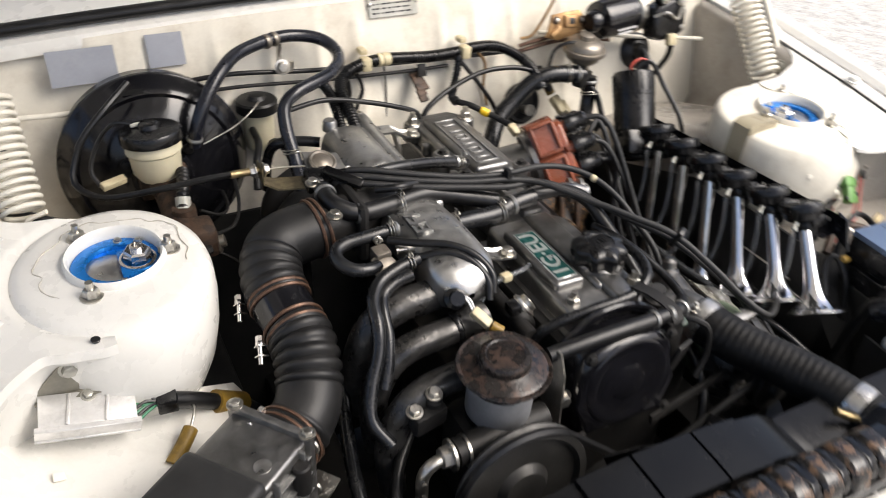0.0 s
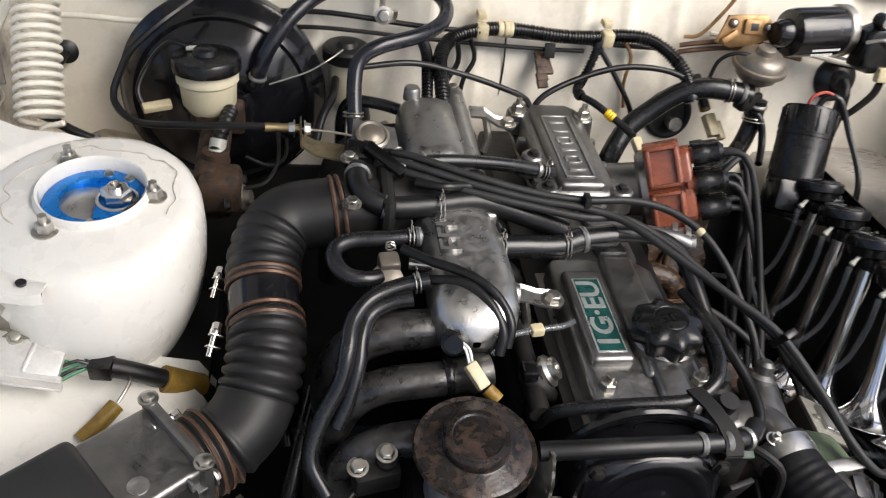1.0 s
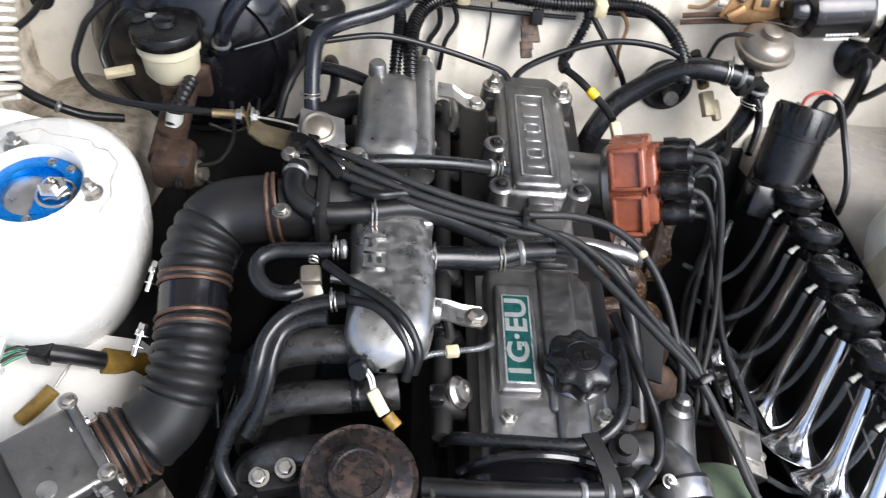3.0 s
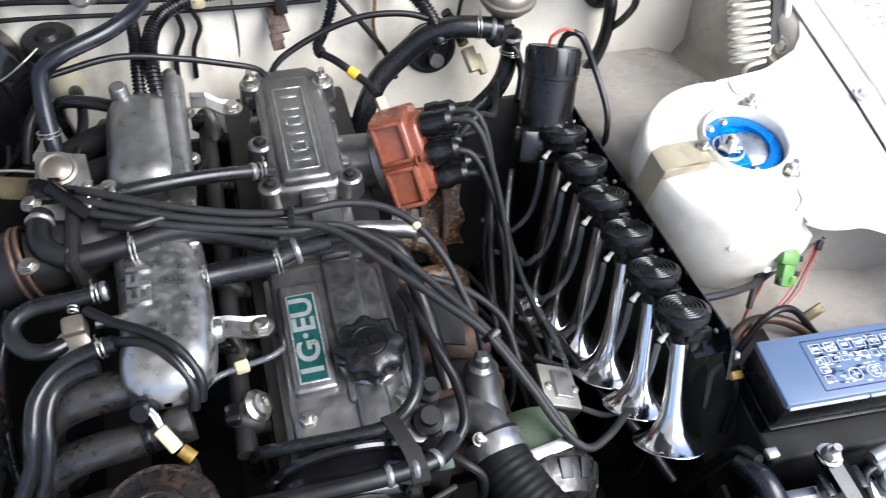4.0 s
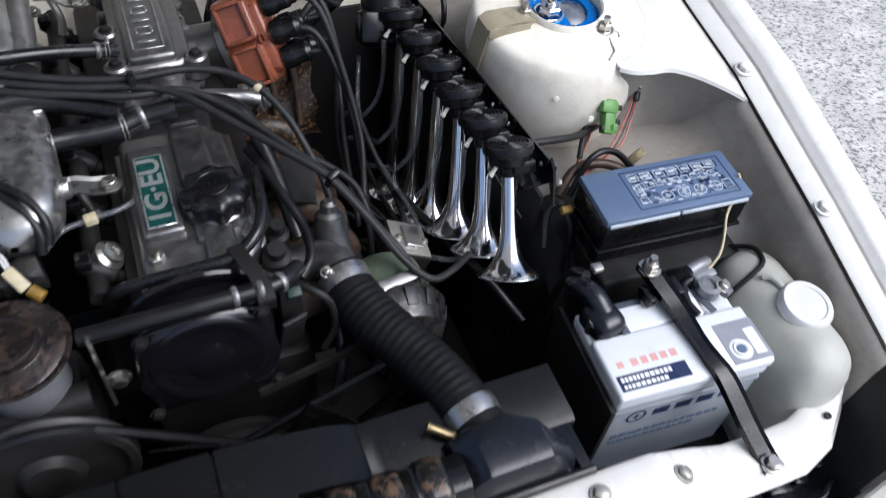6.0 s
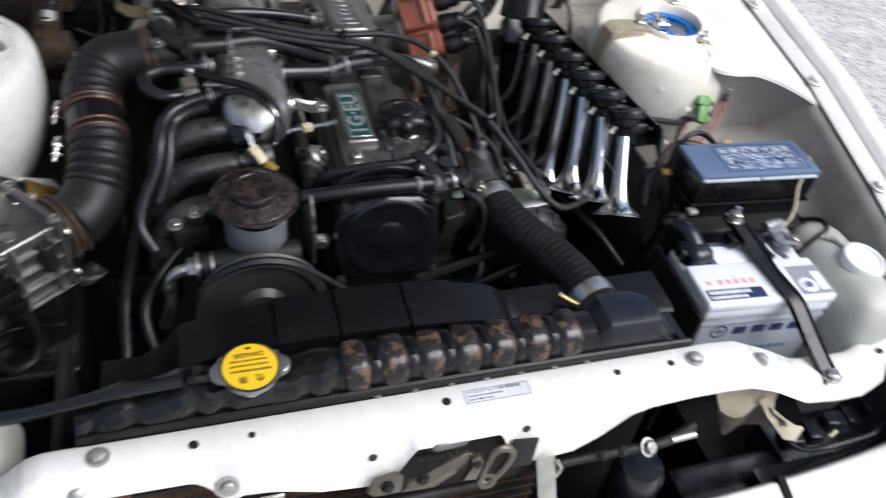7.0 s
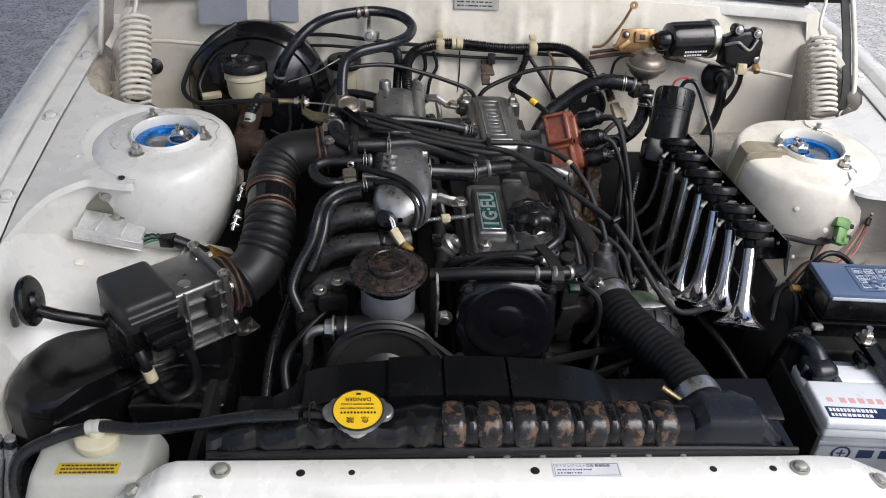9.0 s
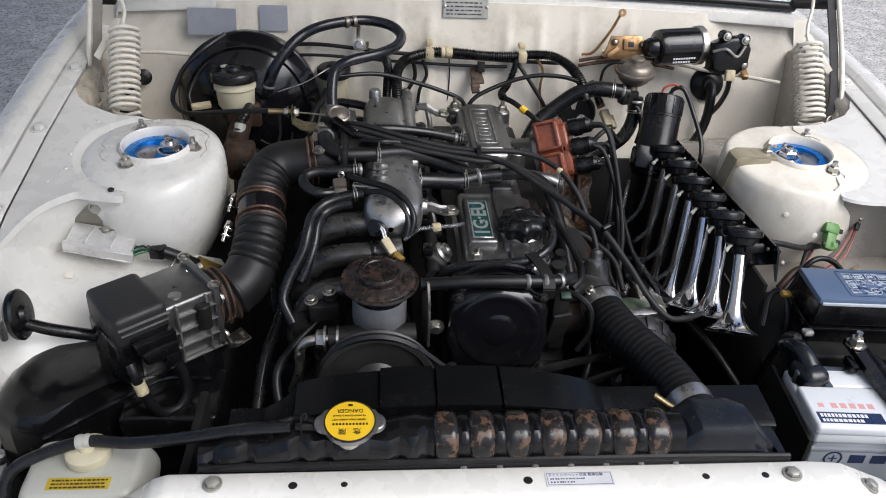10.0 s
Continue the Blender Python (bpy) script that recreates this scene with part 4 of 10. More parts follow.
# Unseen black sheet, added to darken what the engine metal reflects.
part("hood_liner", sheet(bmesh.new(), [[(CX + (p[0] - CX) * 0.9, p[1] - 0.012, p[2] - 0.006) for p in r] for r in rows[1:-1]], (0, 0.006, 0.004)), MATT_BLACK, body, "unseen black sheet added to darken the hood's underside", angle=60)
part("hood", bm, PAINT, body, "white hood panel standing open above the bay", angle=60)

# ---- pillow-ball top mounts ----
for sgn in (-1, 1):
    c = TOWERS[sgn]
    o = thing("top_mount", (c.x, c.y, 0.93), "blue anodised adjustable strut top mount in the tower opening", "strut mount", "strut top mounts")
    m = axes((c.x, c.y, 0.931), (0, -0.06, 1))
    bm = bmesh.new()
    # a plate with a curved slot
    lathe(bm, m, [(0, -0.006), (0.050, -0.006), (0.050, 0.0), (0.046, 0.002), (0.034, 0.002), (0.033, -0.004), (0, -0.004)], 40)
    part("plate", bm, BLUE, o, "blue anodised plate")
    bm = bmesh.new()
    box(bm, m @ Matrix.Translation((-sgn * 0.020, -0.006, -0.003)), 0.034, 0.052, 0.006, 0.002)
    part("slider", bm, BLUE, o, "blue sliding camber block")
    bm = bmesh.new()
    lathe(bm, m @ Matrix.Translation((sgn * 0.010, -0.004, -0.0045)), [(0.0, 0.003), (0.026, 0.003), (0.030, 0.0), (0.0, 0.0)], 32)
    part("spherical_seat", bm, ALU_BRIGHT, o, "dull silver spherical seat")
    bm = bmesh.new()
    q = m @ Matrix.Translation((-sgn * 0.024, -0.004, 0.002))
    lathe(bm, q, [(0.0, 0), (0.021, 0), (0.021, 0.003), (0.018, 0.004), (0.018, 0.004)], 24)
    lathe(bm, q, [(0.0155, 0.003), (0.0155, 0.014), (0.013, 0.016), (0.007, 0.016)], 6)
    lathe(bm, q, [(0.007, 0.013), (0.007, 0.021), (0.0045, 0.022), (0.0045, 0.012), (0, 0.012)], 16)
    part("centre_nut", bm, NICKEL, o, "big steel centre nut and washer")
    for x, y in ((-0.030, 0.032), (-0.008, 0.040), (-0.030, -0.034), (-0.004, -0.040)):
        bolt(o, m @ Vector((sgn * x, y, 0.002)), (0, -0.06, 1), SMALL_BOLT, "cap_screw")

# spacer bracket by the nearside tower
o = thing("bracket", (0.46, 0.575, 0.92), "cream-painted folded bracket bolted by the strut tower", "bracket")
bm = bmesh.new()
sheet(bm, [[(0.508, 0.572 + w, 0.9405), (0.480, 0.570 + w, 0.944), (0.446, 0.567 + w, 0.946), (0.436, 0.566 + w, 0.940), (0.424, 0.559 + w, 0.90), (0.416, 0.555 + w, 0.868)] for w in (-0.018, 0, 0.018)], 0.003)
part("strip", bm, PAINT_DUN, o)
part("folded_edge", box(bmesh.new(), axes((0.466, 0.550, 0.936), (0, -1, 0), (1, 0, 0)), 0.060, 0.014, 0.003, 0.001), PAINT_DUN, o)

# ---- hood hinge springs ----


def coil(sgn, foot, head, r, turns):
    o = thing("hinge_spring", foot, "white-painted coil spring of the hood hinge", "spring", "hood hinge springs")
    foot, head = Vector(foot), Vector(head)
    m = axes(foot, head - foot)
    n = (head - foot).length
    pts = [m @ Vector((r * math.cos(2 * math.pi * turns * k / (turns * 20)), r * math.sin(2 * math.pi * turns * k / (turns * 20)), n * k / (turns * 20))) for k in range(turns * 20 + 1)]
    part("coil", tube(bmesh.new(), pts, 0.0034, 10, smooth=False), PAINT_OLD, o)
    part("hook", tube(bmesh.new(), [pts[-1], head + Vector((0, 0.0, 0.008)), head + Vector((0, 0.020, 0.03)), head + Vector((sgn * 0.012, 0.045, 0.06)), head + Vector((sgn * 0.018, 0.075, 0.10))], 0.0032, 8, 0.004), PAINT_OLD, o)
    part("hook", tube(bmesh.new(), [pts[0], foot - Vector((0, 0, 0.008)), foot - Vector((0, 0.0, 0.03))], 0.0032, 8, 0.004), PAINT_OLD, o)
    return o


coil(-1, (-0.611, 0.724, 0.932), (-0.619, 0.825, 1.046), 0.0240, 14)
coil(1, (0.650, 0.724, 0.932), (0.657, 0.825, 1.046), 0.0240, 14)
HINGES = {-1: [(-0.690, 0.800, 0.936), (-0.697, 0.822, 0.952), (-0.704, 0.860, 0.978), (-0.706, 0.930, 1.068), (-0.706, 0.98, 1.13)],
          1: [(0.712, 0.745, 0.935), (0.731, 0.780, 0.958), (0.741, 0.840, 1.022), (0.750, 0.920, 1.098), (0.752, 0.97, 1.15)]}
for sgn in (-1, 1):
    line = HINGES[sgn]
    hinge = part("hinge_arm", tube(bmesh.new(), line, 0.0048, 10, 0.008), PAINT_OLD, body, "cream-painted hood hinge rod")
    bar = [Vector(p) + Vector((-sgn * 0.013, 0.006, 0.002)) for p in line]
    rows = []
    for p in spline(bar, 0.01):
        rows.append([(p.x - 0.008, p.y, p.z), (p.x + 0.008, p.y, p.z)])
    part("hinge_bar", sheet(bmesh.new(), rows, (0, 0.003, -0.003)), PAINT_GREY_SHADE if sgn < 0 else MATTE, body, "dark flat hood hinge bar" if sgn > 0 else "dusty flat hood hinge bar")
    bolt(hinge, line[0], (-sgn, -0.3, 0.3), BOLT_PLAIN, "pivot_bolt")
    part("hinge_cup", lathe(bmesh.new(), axes(Vector(line[0]) - Vector((0, 0.004, 0.022)), (-sgn * 0.2, -0.4, 1)), [(0, 0), (0.012, 0), (0.015, 0.006), (0.017, 0.018), (0.0185, 0.019), (0.0185, 0.0165), (0.019, 0.016)], 20), PAINT_OLD, hinge)
    part("hinge_plate", box(bmesh.new(), axes((CX + sgn * 0.700, 0.955, 1.082 if sgn > 0 else 1.055), (0, -0.2, 1)), 0.10 if sgn > 0 else 0.034, 0.016, 0.016, 0.003), MATTE, body, "dark hinge plate at the foot of the hood")
    part("hinge_stay", sheet(bmesh.new(), [[(CX + sgn * 0.655, 0.875, 1.052), (CX + sgn * 0.668, 0.875, 1.052)], [(CX + sgn * 0.683, 0.805, 0.998), (CX + sgn * 0.692, 0.805, 1.006)]], (0, 0.002, -0.002)), PAINT_OLD, body, "cream stay beside the coil spring")


# ---- engine ----
engine = thing("engine", (0.03, 0.60, 0.40), "grimy dark in-line engine with weathered grey valve covers", "engine")
bm = bmesh.new()
box(bm, Matrix.Translation((0.03, 0.61, 0.38)), 0.20, 0.62, 0.34, 0.02)
box(bm, Matrix.Translation((-0.06, 0.60, 0.46)), 0.10, 0.50, 0.20, 0.02)
part("cylinder_block", bm, MATTE, engine)
bm = bmesh.new()
box(bm, Matrix.Translation((0.03, 0.612, 0.70)), 0.172, 0.585, 0.135, 0.008)
part("cylinder_head", bm, MATTE, engine, "oily dark cylinder head")


def cover(y0, y1, x0, x1, z0, z1, cut):
    """A valve cover half: a skirt, a rounded body and a bolting flange."""
    bm = bmesh.new()
    cx, cy = (x0 + x1) / 2, (y0 + y1) / 2
    box(bm, Matrix.Translation((cx, cy, z0 - 0.008)), x1 - x0 + 0.016, y1 - y0 + 0.012, 0.010, 0.003)
    w, l = x1 - x0, y1 - y0
    prism(bm, Matrix.Translation((cx, cy, z0)), [(-w / 2, -l / 2 + 0.004), (-w / 2 + 0.008, -l / 2), (w / 2 - cut, -l / 2), (w / 2, -l / 2 + cut), (w / 2, l / 2 - cut), (w / 2 - cut, l / 2), (-w / 2 + 0.008, l / 2), (-w / 2, l / 2 - 0.008)], z1 - z0, 0.009, 4)
    return bm


# front half with the badge and oil cap
bm = cover(0.338, 0.566, -0.034, 0.090, 0.835, 0.866, 0.022)
vc1 = part("valve_cover", bm, COVER, engine, "dull grey front valve cover with a green badge")
part("badge_pad", box(bmesh.new(), Matrix.Translation((-0.004, 0.463, 0.858)), 0.045, 0.138, 0.0185, 0.005, 3), COVER, vc1)
part("raised_rib", box(bmesh.new(), Matrix.Translation((0.046, 0.468, 0.856)), 0.040, 0.185, 0.0170, 0.006, 3), COVER, vc1)
part("raised_rib", box(bmesh.new(), Matrix.Translation((0.049, 0.366, 0.850)), 0.034, 0.058, 0.026, 0.006, 3), COVER, vc1)
part("filler_boss", lathe(bmesh.new(), Matrix.Translation((0.056, 0.421, 0.86)), [(0.036, 0), (0.034, 0.018), (0.030, 0.022), (0, 0.022)], 28), COVER, vc1)
for p in ((-0.018, 0.368), (0.080, 0.372)):
    part("bolt_boss", lathe(bmesh.new(), Matrix.Translation((*p, 0.842)), [(0.017, 0), (0.016, 0.016), (0.013, 0.018), (0, 0.018)], 20), COVER, vc1)
for p in ((-0.018, 0.368), (0.080, 0.372)):
    bm = bmesh.new()
    lathe(bm, Matrix.Translation((*p, 0.860)), [(0.014, 0), (0.014, 0.003), (0.010, 0.004)], 20)
    part("rubber_washer", bm, RUBBER, vc1)
    bolt(vc1, (p[0], p[1], 0.863), UP, STUD_NUT, "cap_nut", "steel cap nut")
bm = bmesh.new()
m = Matrix.Translation((-0.004, 0.459, 0.8762))
box(bm, m, 0.0315, 0.1115, 0.0015, 0.0006, 1)
badge = part("badge", bm, SILVERTXT, vc1, "silver-framed dark green engine badge")
part("badge_field", box(bmesh.new(), m @ Matrix.Translation((0, 0, 0.0012)), 0.0275, 0.1075, 0.0007), TEAL, badge, "dark green enamel field")
turn = Matrix.Rotation(radians(90), 4, "Z")
ink("badge_letters", "1G\u00b7EU", 0.0325, SILVERTXT, m @ Matrix.Translation((0.0003, 0, 0.0018)) @ turn, badge, 0.0004, 1.16, 0.0009)

# oil cap
cap = thing("oil_filler_cap", (0.056, 0.421, 0.882), "black lobed plastic oil filler cap on the valve cover", "oil cap")
bm = bmesh.new()
C = Vector((0.056, 0.421, 0.882))
lathe(bm, Matrix.Translation(C), [(0.033, -0.004), (0.0350, 0.001), (0.0352, 0.013), (0.0335, 0.0185), (0.0290, 0.0225), (0.0180, 0.0245), (0.0172, 0.0236), (0.0158, 0.0236), (0.0150, 0.0245), (0, 0.0248)], 128)
for v in bm.verts:
    d = v.co - C
    r = math.hypot(d.x, d.y)
    g = 1 + 0.085 * math.cos(8 * math.atan2(d.y, d.x)) * min(1, max(0, (r - 0.022) / 0.010))
    v.co.x, v.co.y = C.x + d.x * g, C.y + d.y * g
part("knob", bm, BLACK, cap)
bm = bmesh.new()
for a, b, w, h in ((-0.005, 0, 0.002, 0.018), (0.005, 0, 0.002, 0.018), (0, 0, 0.012, 0.002), (0, 0.006, 0.006, 0.0015), (0, -0.006, 0.006, 0.0015)):
    box(bm, Matrix.Translation((0.056, 0.421, 0.9063)) @ Matrix.Rotation(radians(100), 4, "Z") @ Matrix.Translation((a, b, 0)), w, h, 0.0012)
part("emblem", bm, SHROUD, cap, "raised moulded emblem")

# rear half
bm = cover(0.655, 0.885, -0.012, 0.080, 0.860, 0.893, 0.016)
vc2 = part("valve_cover", bm, COVER, engine, "dull grey rear valve cover with a raised name panel")
part("raised_rib", box(bmesh.new(), Matrix.Translation((0.031, 0.757, 0.885)), 0.060, 0.190, 0.018, 0.006, 3), COVER, vc2)
for y in (0.700, 0.742, 0.800, 0.846):
    part("side_rib", box(bmesh.new(), Matrix.Translation((0.033, y, 0.862)), 0.112, 0.012, 0.022, 0.004), COVER, vc2)
part("raised_rib", box(bmesh.new(), Matrix.Translation((0.036, 0.668, 0.865)), 0.034, 0.05, 0.024, 0.005), COVER, vc2)
for p in ((-0.014, 0.858), (0.080, 0.846), (-0.016, 0.742), (0.083, 0.665), (-0.013, 0.668)):
    part("bolt_boss", lathe(bmesh.new(), Matrix.Translation((*p, 0.866)), [(0.017, 0), (0.015, 0.026), (0.012, 0.029), (0, 0.029)], 20), COVER, vc2)
bm = bmesh.new()
for x, y, w, h in ((-0.0185, 0, 0.003, 0.152), (0.0185, 0, 0.003, 0.152), (0, 0.0745, 0.040, 0.003), (0, -0.0745, 0.040, 0.003)):
    box(bm, Matrix.Translation((0.030 + x, 0.752 + y, 0.9025)), w, h, 0.003, 0.0008, 1)
part("panel_rim", bm, COVER_EDGE, vc2)
for k in range(6):
    bm = bmesh.new()
    y = 0.694 + 0.0232 * k
    x = 0.030
    if k in (1, 3):
        for a, b, w, h in ((-0.0095, 0, 0.0035, 0.012), (0.0095, 0, 0.0035, 0.012), (0, 0.0075, 0.016, 0.0035), (0, -0.0075, 0.016, 0.0035)):
            box(bm, Matrix.Translation((x + a, y + b, 0.9025)), w, h, 0.0026, 0.0006, 1)
    else:
        box(bm, Matrix.Translation((x, y, 0.9025)), 0.022, 0.0055, 0.0026, 0.0008, 1)
    part("raised_mark", bm, COVER_EDGE, vc2)
for p in ((-0.014, 0.858), (0.080, 0.846)):
    bolt(vc2, (p[0], p[1], 0.894), UP, STUD_NUT, "cap_nut", "steel cap nut")
for p in ((-0.016, 0.742), (0.083, 0.665), (-0.013, 0.668)):
    bolt(vc2, (p[0], p[1], 0.8945), UP, BOLT_DARK, "bolt")
# bridge between the covers
bm = bmesh.new()
box(bm, Matrix.Translation((0.03, 0.61, 0.83)), 0.10, 0.10, 0.035, 0.008)
box(bm, Matrix.Translation((0.046, 0.612, 0.855)), 0.036, 0.10, 0.022, 0.006)
part("cover_bridge", bm, COVER, engine)

# timing cover
bm = bmesh.new()
poly = [(-0.068, -0.075), (0.068, -0.075), (0.074, -0.02), (0.073, 0.025), (0.063, 0.046), (0.042, 0.058), (0.0, 0.063), (-0.042, 0.058), (-0.063, 0.046), (-0.073, 0.025), (-0.074, -0.02)]
m = axes((0.008, 0.318, 0.800), (0, -1, 0.12), (1, 0, 0))
prism(bm, m, poly, 0.046, 0.016, 6)
lathe(bm, m @ Matrix.Translation((0, -0.004, 0.044)), [(0.064, 0), (0.061, 0.003), (0.056, 0.0042), (0.050, 0.0030), (0.040, 0.0005), (0.030, 0.0005), (0.024, 0.003), (0.016, 0.0055), (0, 0.0065)], 48)
tc = part("timing_cover", bm, GLOSS, engine, "black timing cover with a round boss")
for x, y in ((-0.066, -0.066), (0.066, -0.066), (-0.06, 0.05), (0.06, 0.05)):
    bolt(tc, m @ Vector((x, y, 0.046)), (0, -1, 0.12), BOLT_DARK)
bm = bmesh.new()
for k, (r, h) in enumerate(((0.088, 0.010), (0.080, 0.009), (0.070, 0.008))):
    pts = [(0.012 + r * math.cos(a), 0.324 + 0.004 * k, 0.800 + r * math.sin(a) * 0.9) for a in [radians(28 + 124 * j / 16) for j in range(17)]]
    tube(bm, pts, 0.005, 8, 0.006)
part("belt_guard", bm, GLOSS, engine, "stacked black belt guard edges")
# crank pulley and lower front
bm = bmesh.new()
lathe(bm, axes((0.01, 0.27, 0.60), (0, -1, 0)), [(0, 0), (0.07, 0), (0.07, 0.008), (0.064, 0.012), (0.070, 0.016), (0.070, 0.03), (0.03, 0.03), (0.028, 0.036), (0, 0.036)], 36)
part("crank_pulley", bm, MATTE, engine)

# fan and shroud
shroud = thing("fan_shroud", (-0.02, 0.13, 0.6), "dark plastic fan shroud behind the radiator", "fan shroud")
bm = bmesh.new()
rows = []
for k in range(49):
    x = -0.355 + 0.70 * k / 48
    d = (x + 0.08) / 0.20
    top = 0.800 + (0.036 * math.sqrt(max(0, 1 - d * d)) if abs(d) < 1 else 0) - 0.03 * min(1, max(0, (-0.27 - x) / 0.04))
    rows.append([(x, 0.072, 0.60), (x, 0.082, min(top, 0.796)), (x, 0.090, top), (x, 0.150, top + 0.004), (x, 0.153, top - 0.002), (x, 0.152, top - 0.02), (x, 0.12, 0.60)])
sheet(bm, rows, (0, 0, -0.003))
part("shell", bm, SHROUD, shroud, angle=30)
for x0, x1 in ((-0.162, -0.096), (-0.092, -0.014), (-0.010, 0.052)):
    bm = bmesh.new()
    rows = []
    for k in range(7):
        x = x0 + (x1 - x0) * k / 6
        d = (x + 0.08) / 0.20
        top = 0.8045 + 0.036 * math.sqrt(max(0, 1 - d * d))
        rows.append([(x, 0.084, top), (x, 0.11, top + 0.003), (x, 0.149, top + 0.005), (x, 0.156, top - 0.006)])
    sheet(bm, rows, 0.004)
    part("panel", bm, SHROUD, shroud, angle=30)
fan = thing("cooling_fan", (0.01, 0.19, 0.60), "black engine cooling fan behind the shroud", "fan")
bm = bmesh.new()
lathe(bm, axes((0.01, 0.22, 0.60), (0, -1, 0)), [(0, 0), (0.05, 0), (0.05, 0.03), (0.035, 0.045), (0, 0.045)], 28)
part("hub", bm, MATTE, fan)
for k in range(7):
    a = 2 * math.pi * k / 7
    bm = bmesh.new()
    rows = [[(0.01 + r * math.cos(a + w), 0.19 + w * 0.07, 0.60 + r * math.sin(a + w)) for w in (-0.22, 0, 0.22)] for r in (0.05, 0.12, 0.19)]
    sheet(bm, rows, (0, 0.003, 0))
    part("blade", bm, BLACK, fan)

# ---- intake ----
plenum = thing("intake_plenum", (-0.14, 0.50, 0.85), "weathered aluminium intake plenum with raised letters", "intake plenum")
bm = bmesh.new()
rows = []
N = 30
for k in range(N + 1):
    u = k / N
    y = 0.404 + 0.176 * u
    w = 0.046 * (1 - (1 - min(1, u / 0.28)) ** 2.4) ** 0.5 if u < 0.28 else 0.046
    h = 0.034 * (1 - (1 - min(1, u / 0.30)) ** 2.2) ** 0.5 if u < 0.30 else 0.034
    w, h = max(w, 0.004), max(h, 0.004)
    cxp = -0.146 + 0.006 * math.sin(u * 3)
    row = []
    for j in range(24):
        a = 2 * math.pi * j / 24
        ca, sa = math.cos(a), math.sin(a)
        e = 0.62
        row.append((cxp + w * math.copysign(abs(ca) ** e, ca), y, 0.890 + h * math.copysign(abs(sa) ** e, sa)))
    row.append(row[0])
    rows.append(row)
sheet(bm, rows)
box(bm, Matrix.Translation((-0.14, 0.582, 0.862)), 0.085, 0.012, 0.056, 0.004)
lathe(bm, axes((-0.097, 0.482, 0.885), (1, -0.1, 0.05)), [(0.014, -0.01), (0.013, 0.006), (0.011, 0.010), (0, 0.010)], 18)
part("chamber", bm, ALU_BRIGHT, plenum, "dull bright aluminium casting", angle=60)
ink("raised_letters", "EFI", 0.032, COVER_EDGE, Matrix.Translation((-0.160, 0.528, 0.9245)) @ turn, plenum, 0.0026, 1.3, 0.0006)
# runners to the offside
for k, (y, z, mt) in enumerate(((0.443, 0.872, RUNNER), (0.394, 0.850, RUNNER), (0.346, 0.824, RUNNER))):
    bm = bmesh.new()
    tube(bm, [(-0.13, y + 0.012 - 0.004 * k, z + 0.006), (-0.18, y, z + 0.004), (-0.235, y - 0.004, z), (-0.268, y - 0.008, z - 0.02), (-0.285, y - 0.01, z - 0.07), (-0.28, y - 0.01, z - 0.14)], lambda s, n: (0.0205 if k == 0 else 0.0175) + (0.003 if s < 0.02 else 0), 20, 0.008)
    part("runner", bm, mt, plenum, "cast runner tube", angle=60)
    part("runner_joint", rings([(-0.16, y + 0.004, z + 0.005), (-0.235, y - 0.004, z)], [0.012], 0.0195, 0.008), BLACK, plenum)
rear = thing("intake_chamber", (-0.15, 0.75, 0.85), "grey cast intake chamber with a round side passage", "intake chamber")
bm = bmesh.new()
box(bm, Matrix.Translation((-0.152, 0.752, 0.862)), 0.084, 0.166, 0.072, 0.030, 6)
tube(bm, [(-0.112, 0.66, 0.908), (-0.112, 0.75, 0.912), (-0.112, 0.852, 0.916)], 0.016, 18, 0.01)
box(bm, Matrix.Translation((-0.152, 0.752, 0.86)), 0.10, 0.185, 0.012, 0.003)
lathe(bm, Matrix.Translation((-0.172, 0.826, 0.925)), [(0.012, 0), (0.011, 0.014), (0.009, 0.017), (0, 0.017)], 16)
part("casting", bm, ALU, rear, angle=50)
for p in ((-0.112, 0.855), (-0.112, 0.662), (-0.188, 0.672)):
    bolt(rear, (p[0], p[1], 0.928), UP)
bm = bmesh.new()
for k in range(3):
    tube(bm, [(-0.16, 0.70 + 0.06 * k, 0.87), (-0.22, 0.70 + 0.06 * k, 0.86), (-0.27, 0.70 + 0.06 * k, 0.82), (-0.275, 0.70 + 0.06 * k, 0.72)], 0.020, 14, 0.01)
part("rear_runner", bm, MATTE, rear, "dark rear intake runners")

# fuel rail and injectors between plenum and head
railo = thing("fuel_rail", (-0.085, 0.55, 0.84), "dark fuel rail with injectors beside the head", "fuel rail")
part("pipe", tube(bmesh.new(), [(-0.082, 0.36, 0.836), (-0.082, 0.55, 0.84), (-0.08, 0.86, 0.85)], 0.011, 12, 0.02), MATTE, railo)
for k in range(6):
    y = 0.395 + 0.088 * k
    bm = bmesh.new()
    lathe(bm, axes((-0.082, y, 0.845), (0.7, 0, -0.7)), [(0, -0.016), (0.009, -0.016), (0.009, 0), (0.012, 0.004), (0.012, 0.02), (0.008, 0.024), (0.008, 0.05), (0, 0.05)], 14)
    part("injector", bm, BLACK if k % 2 else MATTE, railo)
    bm = bmesh.new()
    box(bm, axes((-0.090, y, 0.853), (0, 0, 1)), 0.016, 0.020, 0.014, 0.003)
    part("plug", bm, BLACK, railo)

